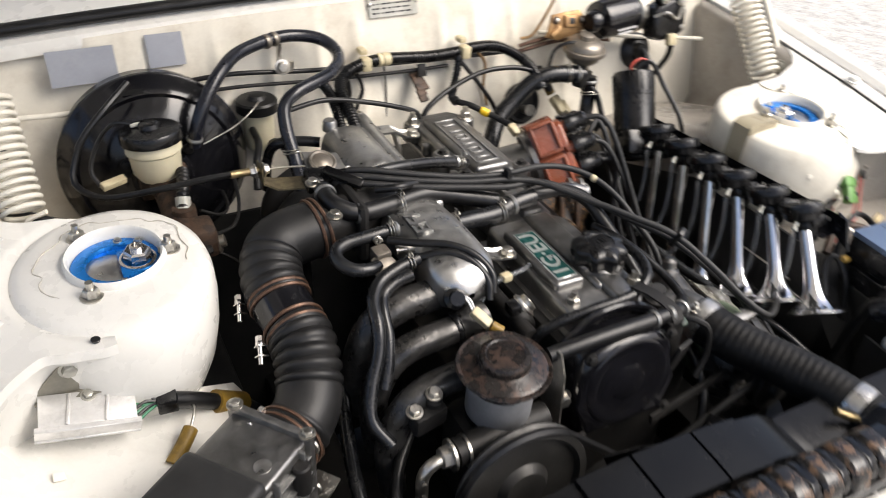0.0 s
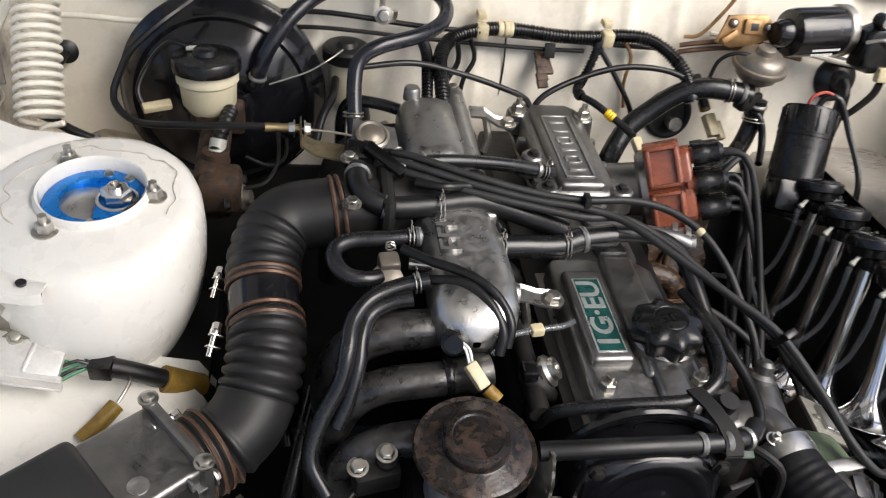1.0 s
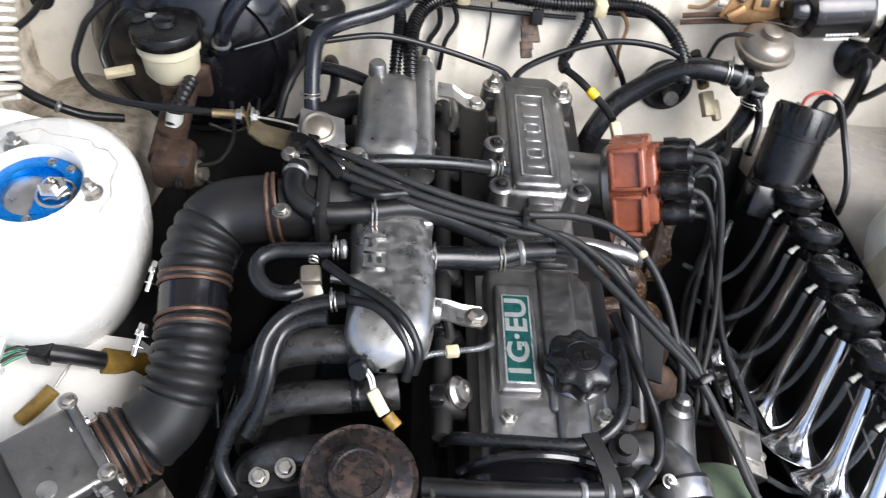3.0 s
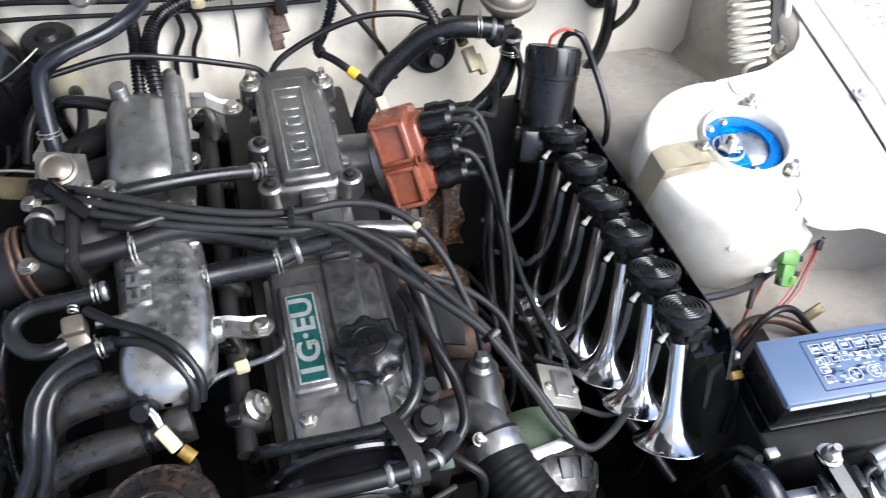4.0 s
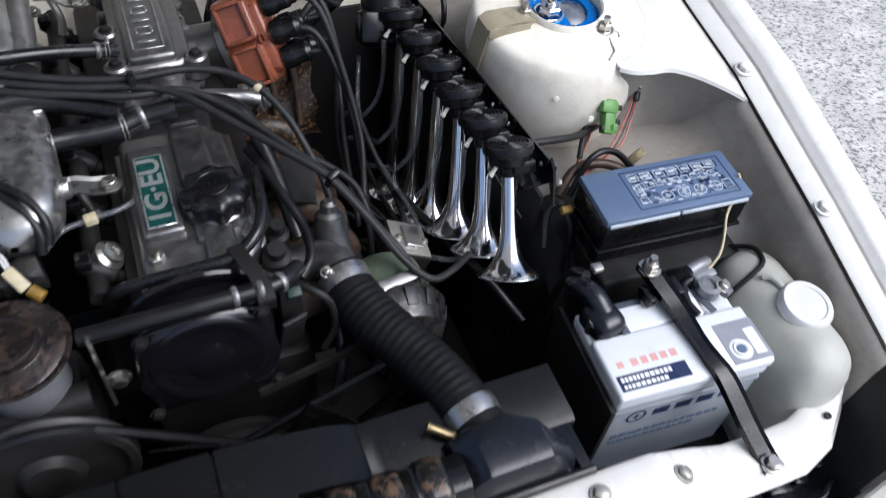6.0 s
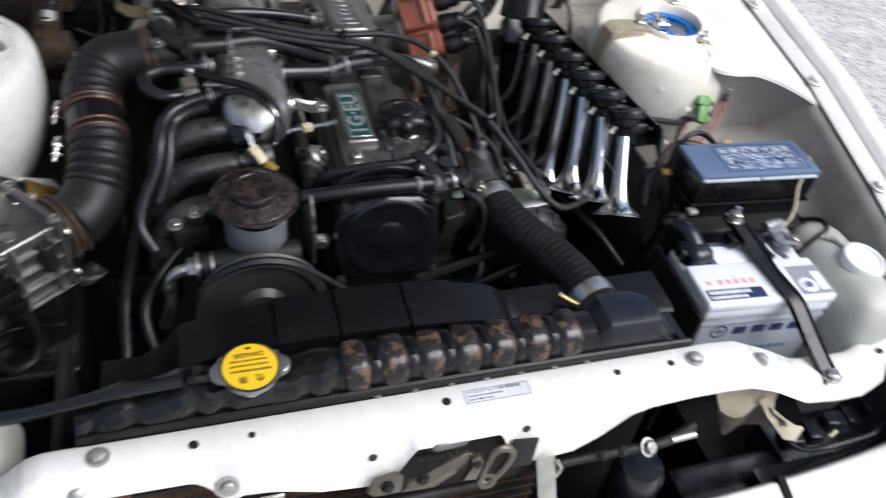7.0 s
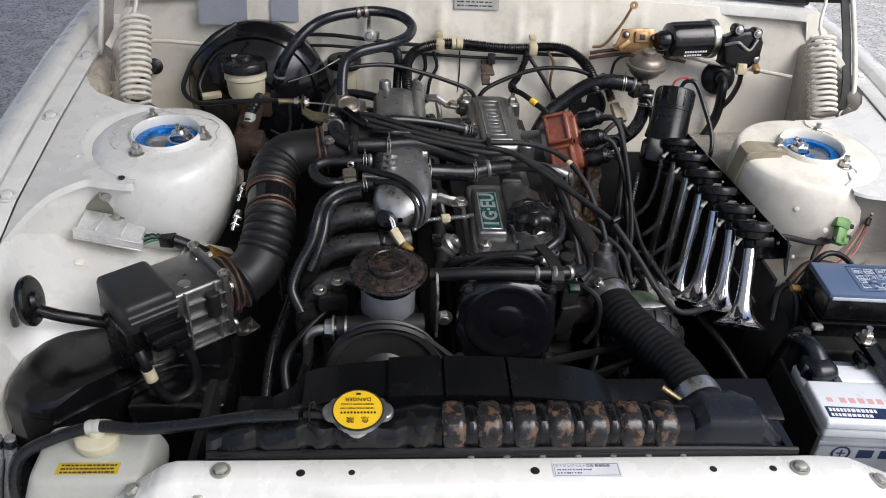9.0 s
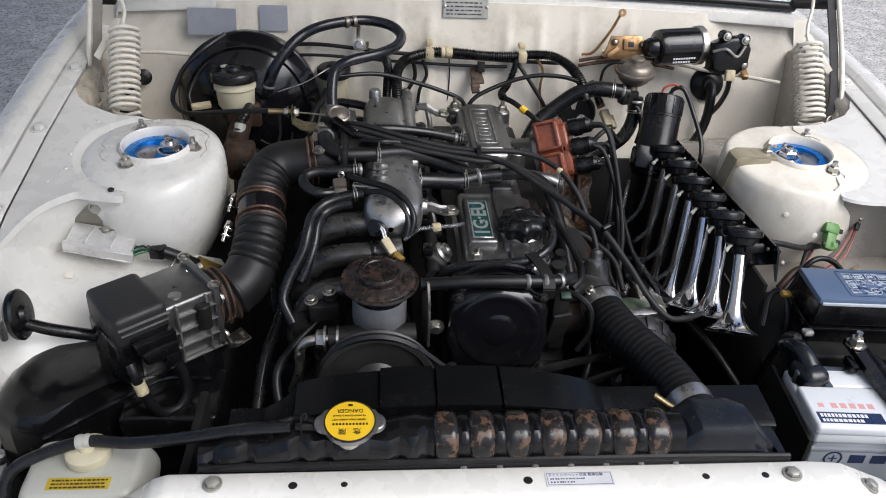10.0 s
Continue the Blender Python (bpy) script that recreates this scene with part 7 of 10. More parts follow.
# ---- battery ----
BR = Matrix.Translation((0.411, 0.091, 0)) @ Matrix.Rotation(radians(-4), 4, "Z") @ Matrix.Translation((-0.409, -0.0895, 0))
bat = thing("battery", (0.509, 0.152, 0.58), "white-topped silver car battery with a navy label", "battery")
bm = bmesh.new()
box(bm, BR @ Matrix.Translation((0.509, 0.1515, 0.585)), 0.194, 0.120, 0.172, 0.004, 3)
for z in (0.735,):
    box(bm, BR @ Matrix.Translation((0.509, 0.1515, z)), 0.197, 0.122, 0.010, 0.003)
part("case", bm, BATTGREY, bat)
bm = bmesh.new()
box(bm, BR @ Matrix.Translation((0.509, 0.1515, 0.752)), 0.199, 0.124, 0.022, 0.005, 3)
part("lid_base", bm, BATTWHITE, bat, "white plastic lid base")
lid = part("lid", box(bmesh.new(), BR @ Matrix.Translation((0.509, 0.128, 0.768)), 0.202, 0.080, 0.017, 0.005, 3), BATTWHITE, bat, "white plastic lid")
part("vent_cover", box(bmesh.new(), BR @ Matrix.Translation((0.508, 0.187, 0.768)), 0.106, 0.038, 0.0165, 0.004, 3), BATTWHITE, lid)
DARKSLOT = mat("slate grey slot", (0.055, 0.065, 0.085), 0.4, var=0.15, scale=30, bump=0.03)
for x, y, w, h, a in ((0.452, 0.188, 0.010, 0.046, 4), (0.470, 0.204, 0.040, 0.008, 0), (0.545, 0.206, 0.036, 0.008, 0), (0.567, 0.188, 0.009, 0.044, 14)):
    part("slot", box(bmesh.new(), BR @ Matrix.Translation((x, y, 0.7835)) @ Matrix.Rotation(radians(a), 4, "Z"), w, h, 0.0022, 0.0005), DARKSLOT, lid, "slate-grey moulded slot")
# Black sheet added over the case's side in place of its shade.
part("side_board", box(bmesh.new(), BR @ Matrix.Translation((0.4035, 0.160, 0.50)), 0.006, 0.150, 0.262, 0.001), MATT_BLACK, bat, "dark sheet added for the shaded side of the case")
part("name_label", box(bmesh.new(), BR @ Matrix.Translation((0.458, 0.106, 0.7847)), 0.088, 0.020, 0.0006), NAVY, lid, "navy label with white print")
bm = bmesh.new()
rnd = random.Random(4)
rows = []
for y, h, n in ((0.004, 0.0062, 12), (-0.005, 0.0052, 10)):
    x = -0.040
    for k in range(n):
        w = rnd.uniform(0.003, 0.0055)
        rows.append((x + w / 2, y, w, h))
        x += w + 0.0014
part("print_bars", bars(bmesh.new(), BR @ Matrix.Translation((0.458, 0.106, 0.7852)), rows, 0.0003), WHITEINK, lid)
rows = [(-0.036, 0, 0.008, 0.008)]
for k in range(5):
    rows += [(-0.018 + 0.0125 * k, 0.0, 0.0085, 0.0095)]
part("logo_bars", bars(bmesh.new(), BR @ Matrix.Translation((0.462, 0.129, 0.7849)), rows, 0.0003), REDINK, lid, "faded red logo blocks")
part("info_label", box(bmesh.new(), BR @ Matrix.Translation((0.583, 0.121, 0.7849)), 0.052, 0.056, 0.0006), GREYFOIL, lid, "blue-grey panel round the charge indicator")
bm = bmesh.new()
lathe(bm, BR @ Matrix.Translation((0.575, 0.111, 0.7853)), [(0.0, 0.001), (0.007, 0.001), (0.0072, 0.0), (0.0072, 0.0018), (0.0095, 0.0018), (0.0095, 0.0004), (0.014, 0.0004), (0.014, 0.0)], 32)
part("indicator", bm, WHITEINK, lid, "round charge indicator")
part("indicator_eye", lathe(bmesh.new(), BR @ Matrix.Translation((0.575, 0.111, 0.7862)), [(0, 0.001), (0.0055, 0.001), (0.006, 0)], 24), SLATE, lid)
part("white_field", box(bmesh.new(), BR @ Matrix.Translation((0.598, 0.118, 0.7853)), 0.014, 0.036, 0.0004), WHITEINK, lid)
# front print: plain blocks
part("front_ring", lathe(bmesh.new(), BR @ axes((0.446, 0.0912, 0.724), (0, -1, 0), (1, 0, 0)), [(0.0105, 0), (0.0105, 0.0005), (0.0128, 0.0005), (0.0128, 0)], 28), NAVY, bat, "dark ring mark on the case")
rows = [(-0.063, 0.012, 0.012, 0.002), (-0.063, 0.012, 0.002, 0.012)] + [(-0.030 + 0.030 * k, 0.012, 0.021, 0.015) for k in range(4)]
part("front_logo", bars(bmesh.new(), BR @ axes((0.509, 0.0912, 0.712), (0, -1, 0), (1, 0, 0)), rows, 0.0004), NAVY, bat, "dark logo blocks on the case")
rows = []
for y, n in ((0.006, 14), (-0.008, 11)):
    x = -0.085
    for k in range(n):
        w = rnd.uniform(0.005, 0.010)
        rows.append((x + w / 2, y, w, 0.008))
        x += w + 0.003
part("front_print", bars(bmesh.new(), BR @ axes((0.509, 0.0912, 0.675), (0, -1, 0), (1, 0, 0)), rows, 0.0004), SLATE, bat)
for x, y, nm in ((0.428, 0.188, "positive"), (0.588, 0.190, "negative")):
    part("post", lathe(bmesh.new(), Matrix.Translation((x, y, 0.772)), [(0.008, 0), (0.0075, 0.02), (0.006, 0.022), (0, 0.022)], 16), STEEL, bat)
o = thing("battery_terminal", (0.428, 0.19, 0.79), "battery clamp under a dark blue-black rubber boot", "battery terminal", "battery terminals")
bm = bmesh.new()
loft(bm, axes((0.443, 0.190, 0.776), (0, 0.05, 1), (1, 0.15, 0)), [(0.0, 0.044, 0.050), (0.012, 0.044, 0.050), (0.020, 0.038, 0.044), (0.025, 0.028, 0.032), (0.027, 0.012, 0.014)], 0.6)
tube(bm, [(0.444, 0.196, 0.792), (0.440, 0.212, 0.802), (0.434, 0.230, 0.802), (0.430, 0.246, 0.790)], lambda t, n: 0.0155 - 0.004 * t / n, 16, 0.004)
part("boot", bm, BLUEBLK, o, "dark rubber boot")
part("cable", tube(bmesh.new(), [(0.440, 0.238, 0.812), (0.436, 0.258, 0.795), (0.43, 0.268, 0.74), (0.42, 0.275, 0.66)], 0.007, 10), RUBBER, o)
bm = bmesh.new()
box(bm, Matrix.Translation((0.452, 0.238, 0.818)), 0.014, 0.012, 0.008, 0.002)
part("nut", bm, STEEL, o)
o = thing("battery_terminal", (0.588, 0.19, 0.79), "bare steel battery clamp with a bolt", "battery terminal", "battery terminals")
bm = bmesh.new()
lathe(bm, Matrix.Translation((0.588, 0.186, 0.782)), [(0.015, 0), (0.0145, 0.016), (0.009, 0.017), (0.008, 0.014), (0, 0.014)], 24)
box(bm, axes((0.592, 0.207, 0.783), (0, -0.1, 1), (1, 0.15, 0)), 0.034, 0.020, 0.015, 0.004, 3)
tube(bm, [(0.576, 0.214, 0.795), (0.592, 0.217, 0.797), (0.607, 0.219, 0.794)], 0.0085, 14, 0.005)
box(bm, axes((0.602, 0.182, 0.786), (0.3, 0, 1), (1, 0.4, 0)), 0.016, 0.028, 0.011, 0.003)
part("clamp", bm, POTBAND, o)
bolt(o, (0.603, 0.180, 0.796), (0.3, -0.2, 1), BOLT_STEEL_BIG, s=0.8)
part("strap_cable", tube(bmesh.new(), [(0.575, 0.205, 0.790), (0.560, 0.200, 0.790), (0.552, 0.178, 0.788), (0.556, 0.158, 0.786)], 0.0055, 10), RUBBER, o)
wire("ground_wire", [(0.600, 0.208, 0.796), (0.618, 0.216, 0.806), (0.632, 0.232, 0.818), (0.640, 0.250, 0.838), (0.655, 0.262, 0.842), (0.672, 0.270, 0.838), (0.680, 0.282, 0.85), (0.676, 0.290, 0.862)], 0.0018, CREAM, "thin pale yellow wire by the battery")
o = thing("battery_strap", (0.53, 0.10, 0.75), "black steel battery hold-down bar with bolts", "battery hold-down")
bm = bmesh.new()
line = [(0.518, 0.232, 0.812), (0.520, 0.222, 0.811), (0.525, 0.195, 0.804), (0.531, 0.165, 0.796), (0.532, 0.130, 0.793), (0.533, 0.100, 0.792), (0.538, 0.072, 0.785), (0.550, 0.026, 0.752), (0.560, -0.008, 0.729), (0.562, -0.022, 0.727)]
rows = []
for p in spline(line, 0.006):
    w = 0.0118 - 0.0034 * math.exp(-((p.y - 0.120) / 0.035) ** 2)
    rows.append([(p.x - w, p.y - 0.001, p.z - 0.004), (p.x - w, p.y, p.z + 0.004), (p.x - w + 0.003, p.y, p.z), (p.x + w - 0.003, p.y, p.z), (p.x + w, p.y, p.z + 0.004), (p.x + w, p.y + 0.001, p.z - 0.004)])
sheet(bm, rows, 0.0025)
part("bar", bm, BLACK, o, angle=30)
for x in (0.505, 0.546):
    part("ear", box(bmesh.new(), Matrix.Translation((x, 0.198, 0.788)), 0.010, 0.026, 0.014, 0.002), BLACK, o, "black side ear")
bolt(o, (0.561, -0.016, 0.729), UP, BOLT_STEEL_BIG)
place("hook_nut", STUD_NUT, axes((0.520, 0.224, 0.811), UP) @ Matrix.Scale(1.1, 4), o)

# washer tank beside the battery
o = thing("washer_tank", (0.665, 0.13, 0.60), "milky white washer tank with a round cap", "washer tank")
bm = bmesh.new()
b2 = bmesh.new()
box(b2, Matrix.Translation((0, 0, 0)), 0.110, 0.25, 0.22, 0.045, 8, 0.82)
merge(bm, b2, Matrix.Translation((0.676, 0.135, 0.575)))
part("tank", bm, TANKWHITE, o, angle=60)
bm = bmesh.new()
lathe(bm, axes((0.686, 0.124, 0.784), (0.05, -0.1, 1)), [(0.031, 0), (0.0335, 0.003), (0.0335, 0.013), (0.031, 0.0165), (0.025, 0.0165), (0.0235, 0.0150), (0.012, 0.0155), (0, 0.0158)], 40)
part("cap", bm, mat("white cap plastic", (0.66, 0.66, 0.63), 0.36, var=0.05, scale=30, bump=0.02), o, "white snap cap")
part("tether", tube(bmesh.new(), [(0.674, 0.154, 0.797), (0.668, 0.170, 0.800), (0.660, 0.176, 0.796)], 0.004, 8), TANKWHITE, o)
part("tube", tube(bmesh.new(), [(0.672, 0.245, 0.772), (0.684, 0.222, 0.790), (0.676, 0.196, 0.796), (0.655, 0.186, 0.792), (0.632, 0.182, 0.775), (0.615, 0.186, 0.74)], 0.0034, 8), MATTE, o, "grey washer hose")

# ---- fuse box ----
fb = thing("fuse_box", (0.58, 0.305, 0.72), "black fuse box with a slate-blue lid", "fuse box")
FB = Matrix.Translation((0.580, 0.3045, 0.0)) @ Matrix.Rotation(radians(-3.7), 4, "Z")
bm = bmesh.new()
box(bm, FB @ Matrix.Translation((0.0, 0.004, 0.70)), 0.192, 0.074, 0.112, 0.005, 3)
part("body", bm, BLACK, fb)
part("lower_case", box(bmesh.new(), FB @ Matrix.Translation((0.004, -0.018, 0.66)), 0.204, 0.100, 0.112, 0.006, 3), MATT_BLACK, fb, "matt black lower case")
part("seam", box(bmesh.new(), FB @ Matrix.Translation((0.0, 0.0, 0.800)), 0.206, 0.086, 0.005, 0.002), SHROUD, fb, "worn seam between box and cover")
bm = bmesh.new()
box(bm, FB @ Matrix.Translation((0.0, 0.0, 0.808)), 0.202, 0.080, 0.042, 0.004, 3)
part("cover_skirt", bm, BLACK, fb)
bm = bmesh.new()
box(bm, FB @ Matrix.Translation((0.0, 0.0, 0.8475)), 0.203, 0.081, 0.010, 0.0025, 2)
lid = part("lid", bm, SLATE, fb, "slate-blue lid with a moulded diagram")
# Pale strips paint the highlight along the lid's front edge.
for x0, x1 in ((-0.098, 0.0), (0.0, 0.098)):
    part("lid_lip", box(bmesh.new(), FB @ Matrix.Translation(((x0 + x1) / 2, -0.0405, 0.846)), x1 - x0 - 0.003, 0.004, 0.005, 0.001), LIDPRINT, lid)
rnd = random.Random(21)
G = FB @ Matrix.Translation((0.018, 0.0, 0.8573))


def frame_box(bm, x, y, w, h, t=0.0007, hh=0.0007):
    bars(bm, G, [(x, y + h / 2, w, t), (x, y - h / 2, w, t), (x - w / 2, y, t, h), (x + w / 2, y, t, h)], hh)


bm = bmesh.new()
bd = bmesh.new()
frame_box(bd, 0, 0, 0.140, 0.062, 0.0014, 0.0005)
for k in range(7):
    frame_box(bm, -0.056 + 0.0182 * k, 0.020, 0.013, 0.011)
    bars(bm, G, [(-0.056 + 0.0182 * k, 0.020, 0.008, 0.004)], 0.0006)
for k in range(9):
    frame_box(bm, -0.052 + 0.0125 * k, 0.005, 0.009, 0.008)
for k in range(110):
    bars(bm, G, [(rnd.uniform(-0.064, 0.064), rnd.uniform(-0.027, 0.027), rnd.uniform(0.0015, 0.008), rnd.uniform(0.0008, 0.0028))], 0.0006)
for k in range(4):
    lathe(bm, G @ Matrix.Translation((-0.026 + 0.023 * k, -0.017, 0)), [(0.0072, 0), (0.0072, 0.0008), (0.0082, 0.0008), (0.0082, 0)], 20)
    bars(bm, G @ Matrix.Translation((-0.026 + 0.023 * k, -0.017, 0)), [(0, 0, 0.008, 0.0012), (0, 0, 0.0012, 0.008)], 0.0006)
frame_box(bm, 0.060, -0.016, 0.012, 0.014)
for k in range(3):
    frame_box(bm, -0.058, 0.004 - 0.011 * k, 0.010, 0.008)
for k in range(7):
    bars(bd, G, [(-0.056 + 0.0182 * k, 0.011, 0.011, 0.0022), (-0.047 + 0.0182 * k, 0.020, 0.0022, 0.010)], 0.0005)
for k in range(120):
    bars(bd, G, [(rnd.uniform(-0.064, 0.064), rnd.uniform(-0.027, 0.027), rnd.uniform(0.002, 0.008), rnd.uniform(0.001, 0.005))], 0.0005)
tagged(part("recess", bd, NAVY, lid, "dark recessed marks"), kind="stuff")
tagged(part("diagram", bm, LIDPRINT, lid, "pale moulded fuse diagram"), kind="stuff")
o = thing("fuse_box_wires", (0.47, 0.35, 0.80), "dark wires and a yellow clip beside the fuse box", "wiring")
part("loop", tube(bmesh.new(), [(0.44, 0.33, 0.76), (0.452, 0.355, 0.80), (0.468, 0.352, 0.81), (0.475, 0.33, 0.78), (0.47, 0.31, 0.72)], 0.005, 10), RUBBER, o)
part("loop", tube(bmesh.new(), [(0.49, 0.37, 0.80), (0.52, 0.385, 0.845), (0.56, 0.39, 0.84), (0.60, 0.37, 0.80)], 0.0045, 10), RUBBER, o)
part("clip", box(bmesh.new(), axes((0.462, 0.336, 0.815), (0.2, -0.4, 1)), 0.016, 0.010, 0.008, 0.002), OCHRE, o, "dull yellow clip")

# ---- air horns ----
hr = thing("horn_rail", (0.42, 0.55, 0.86), "black steel rail that carries the air horns", "rail")
bm = bmesh.new()
A, B = Vector((0.398, 0.775, 0.880)), Vector((0.4325, 0.342, 0.888))
rows = []
for k in range(21):
    p = A.lerp(B, k / 20)
    rows.append([(p.x - 0.034, p.y, p.z - 0.020), (p.x - 0.002, p.y, p.z - 0.018), (p.x, p.y, p.z - 0.014), (p.x + 0.002, p.y, p.z + 0.006)])
sheet(bm, rows, (0.003, 0, -0.001))
part("angle_bar", bm, GLOSS, hr, angle=25)
for k in range(11):
    p = A.lerp(B, (k + 0.5) / 11)
    place("rivet", SMALL_BOLT, axes((p.x - 0.0035, p.y, p.z - 0.004), (-1, 0, 0.2)) @ Matrix.Scale(0.6, 4), hr)
bm = bmesh.new()
prism(bm, axes((0.4325, 0.345, 0.884), (0.9, -0.3, 0.1), (0, 1, 0)), [(-0.030, -0.028), (0.010, -0.022), (0.012, 0.012), (-0.012, 0.012)], 0.003)
part("end_tab", bm, GLOSS, hr)
bolt(hr, (0.436, 0.330, 0.880), (1, -0.5, 0.2), SMALL_BOLT, "bolt")
HEADS = [(0.367, 0.682, 0.894), (0.372, 0.624, 0.893), (0.377, 0.566, 0.892), (0.382, 0.508, 0.892), (0.387, 0.445, 0.895), (0.393, 0.386, 0.899)]
BELLS = [(0.339, 0.612, 0.622), (0.343, 0.550, 0.654), (0.347, 0.485, 0.692), (0.353, 0.417, 0.732), (0.361, 0.352, 0.762), (0.369, 0.292, 0.780)]
for k, (h, b) in enumerate(zip(HEADS, BELLS)):
    h, b = Vector(h), Vector(b)
    o = thing("air_horn", b, "chrome trumpet air horn with a black diaphragm head", "air horn", "row of air horns")
    top = h + Vector((-0.004, -0.020, -0.026))
    d = b - top
    n = d.length
    m = axes(top, d)
    prof = []
    for j in range(41):
        u = j / 40
        dist = (1 - u) * n
        r = 0.0086 + 0.0014 * u + 0.0030 * u ** 8 + 0.0262 * math.exp(-dist / 0.0150)
        prof.append((r, n * u))
    prof += [(0.0398, n + 0.0002), (0.0403, n + 0.0012), (0.0397, n + 0.0020), (0.0382, n + 0.0014)]
    for j in range(40, 20, -1):
        u = j / 40
        dist = (1 - u) * n
        prof.append((max(0.003, 0.0086 + 0.0014 * u + 0.0030 * u ** 8 + 0.0262 * math.exp(-dist / 0.0150) - 0.0018), n * u))
    prof.append((0, n * 0.5))
    part("trumpet", lathe(bmesh.new(), m, prof, 40), CHROME, o, "polished chrome trumpet", angle=50)
    bm = bmesh.new()
    Mh = axes(h, (0.06, 0.50, 1))
    lathe(bm, Mh, [(0, -0.022), (0.018, -0.022), (0.024, -0.018), (0.026, -0.008), (0.0305, -0.006), (0.031, 0.0), (0.030, 0.0045), (0.0265, 0.0055)], 36)
    for j in range(5):
        r = 0.0265 - 0.0046 * j
        lathe(bm, Mh, [(r, 0.0055), (r - 0.001, 0.0068), (r - 0.0022, 0.0068), (r - 0.0032, 0.0052), (r - 0.0046, 0.0055)], 36)
    lathe(bm, Mh, [(0.0036, 0.0055), (0, 0.0055)], 36)
    head = part("head", bm, BLACK, o, "ridged black diaphragm head", angle=30)
    bm = bmesh.new()
    lathe(bm, axes(h + Vector((0.006, -0.020, -0.046)), (0.05, 0.3, 1)), [(0, 0), (0.015, 0), (0.017, 0.004), (0.018, 0.030), (0, 0.030)], 24)
    lathe(bm, axes(top + d.normalized() * -0.012, d), [(0.0125, 0), (0.0125, 0.012), (0.0105, 0.015)], 20)
    part("throat", bm, SHROUD if k == 5 else BLACK, o)
    part("outlet_block", box(bmesh.new(), Mh @ Matrix.Translation((0.012, -0.012, -0.030)), 0.030, 0.020, 0.016, 0.003), SHROUD, o)
    part("terminal_tab", box(bmesh.new(), Mh @ Matrix.Translation((0.012, 0.024, 0.006)) @ Matrix.Rotation(radians(30), 4, "Z"), 0.005, 0.010, 0.0012, 0.0004, 1), COVER, o, "dull metal terminal tab")
    # white barb with its clear air tube
    q = h + Vector((-0.026, -0.018, -0.018))
    bm = bmesh.new()
    lathe(bm, axes(q, (-0.6, -0.3, -0.5)), [(0.0026, -0.010), (0.0026, 0.0), (0.0036, 0.001), (0.0036, 0.005), (0.0026, 0.006), (0, 0.006)], 14)
    part("barb", bm, TANKWHITE, o, "white plastic air barb")
    e = q + Vector((-0.006, -0.004, -0.006))
    solo("air_tube", tube(bmesh.new(), [e, e + Vector((-0.003, -0.010, -0.040)), e + Vector((-0.014, -0.018, -0.085)), e + Vector((-0.036, -0.016, -0.116)), Vector((0.302, e.y + 0.004, e.z - 0.128)), Vector((0.280, e.y + 0.040, e.z - 0.150))], 0.0036, 12, 0.006), CLEAR, "clear plastic air tube to a horn", "air tube", "horn air tubes")
o = thing("air_manifold_tube", (0.30, 0.50, 0.74), "clear air line behind the horns with a white joint", "air tube")
part("tube", tube(bmesh.new(), [(0.312, 0.70, 0.82), (0.292, 0.64, 0.775), (0.290, 0.57, 0.755), (0.300, 0.49, 0.750), (0.302, 0.43, 0.752), (0.290, 0.40, 0.745)], 0.0036, 12, 0.006), CLEAR, o)
part("joint", lathe(bmesh.new(), axes((0.291, 0.402, 0.746), (0.3, 0.9, 0.1)), [(0, 0), (0.004, 0), (0.0055, 0.003), (0.0055, 0.010), (0.004, 0.013), (0, 0.013)], 14), TANKWHITE, o, "white plastic joint")
# compressor
o = thing("horn_compressor", (0.37, 0.75, 0.86), "black cylindrical air horn compressor with red lead", "compressor")
m = axes((0.362, 0.728, 0.868), Vector((0.381, 0.781, 0.955)) - Vector((0.362, 0.728, 0.868)))
bm = bmesh.new()
lathe(bm, m, [(0, -0.05), (0.034, -0.05), (0.037, -0.045), (0.037, 0.0), (0.0365, 0.004), (0.0360, 0.062), (0.0368, 0.063), (0.0368, 0.067), (0.0360, 0.068), (0.0360, 0.100), (0.034, 0.104), (0.031, 0.103), (0, 0.103)], 40)
part("motor_can", bm, BLACK, o)
for k in range(14):
    a = 2 * math.pi * k / 14
    part("flute", box(bmesh.new(), m @ Matrix.Rotation(a, 4, "Z") @ Matrix.Translation((0.0362, 0, 0.070)), 0.0022, 0.0035, 0.030, 0.0006), BLACK, o)
bm = bmesh.new()
box(bm, m @ Matrix.Translation((-0.02, -0.03, -0.045)), 0.06, 0.04, 0.045, 0.008)
box(bm, m @ Matrix.Translation((0.0, -0.045, -0.03)), 0.028, 0.03, 0.028, 0.006)
part("pump_head", bm, BLACK, o)
tp = m @ Vector((0, 0, 0.103))
part("red_lead", tube(bmesh.new(), [tp + Vector((-0.008, 0, 0)), tp + Vector((-0.006, 0.0, 0.018)), tp + Vector((0.012, 0.0, 0.026)), tp + Vector((0.030, -0.008, 0.020))], 0.0022, 8, 0.004), REDWIRE, o, "red lead")
part("black_lead", tube(bmesh.new(), [tp + Vector((0.006, -0.004, 0)), tp + Vector((0.012, 0, 0.016)), tp + Vector((0.030, -0.008, 0.020)), tp + Vector((0.05, -0.03, -0.02)), tp + Vector((0.06, -0.07, -0.06)), tp + Vector((0.055, -0.095, -0.09)), tp + Vector((0.05, -0.10, -0.12))], 0.0042, 8), RUBBER, o)
for a in (0.6, 2.6):
    place("terminal", SMALL_BOLT, m @ Matrix.Translation((0.010 * math.cos(a), 0.010 * math.sin(a), 0.103)), o)

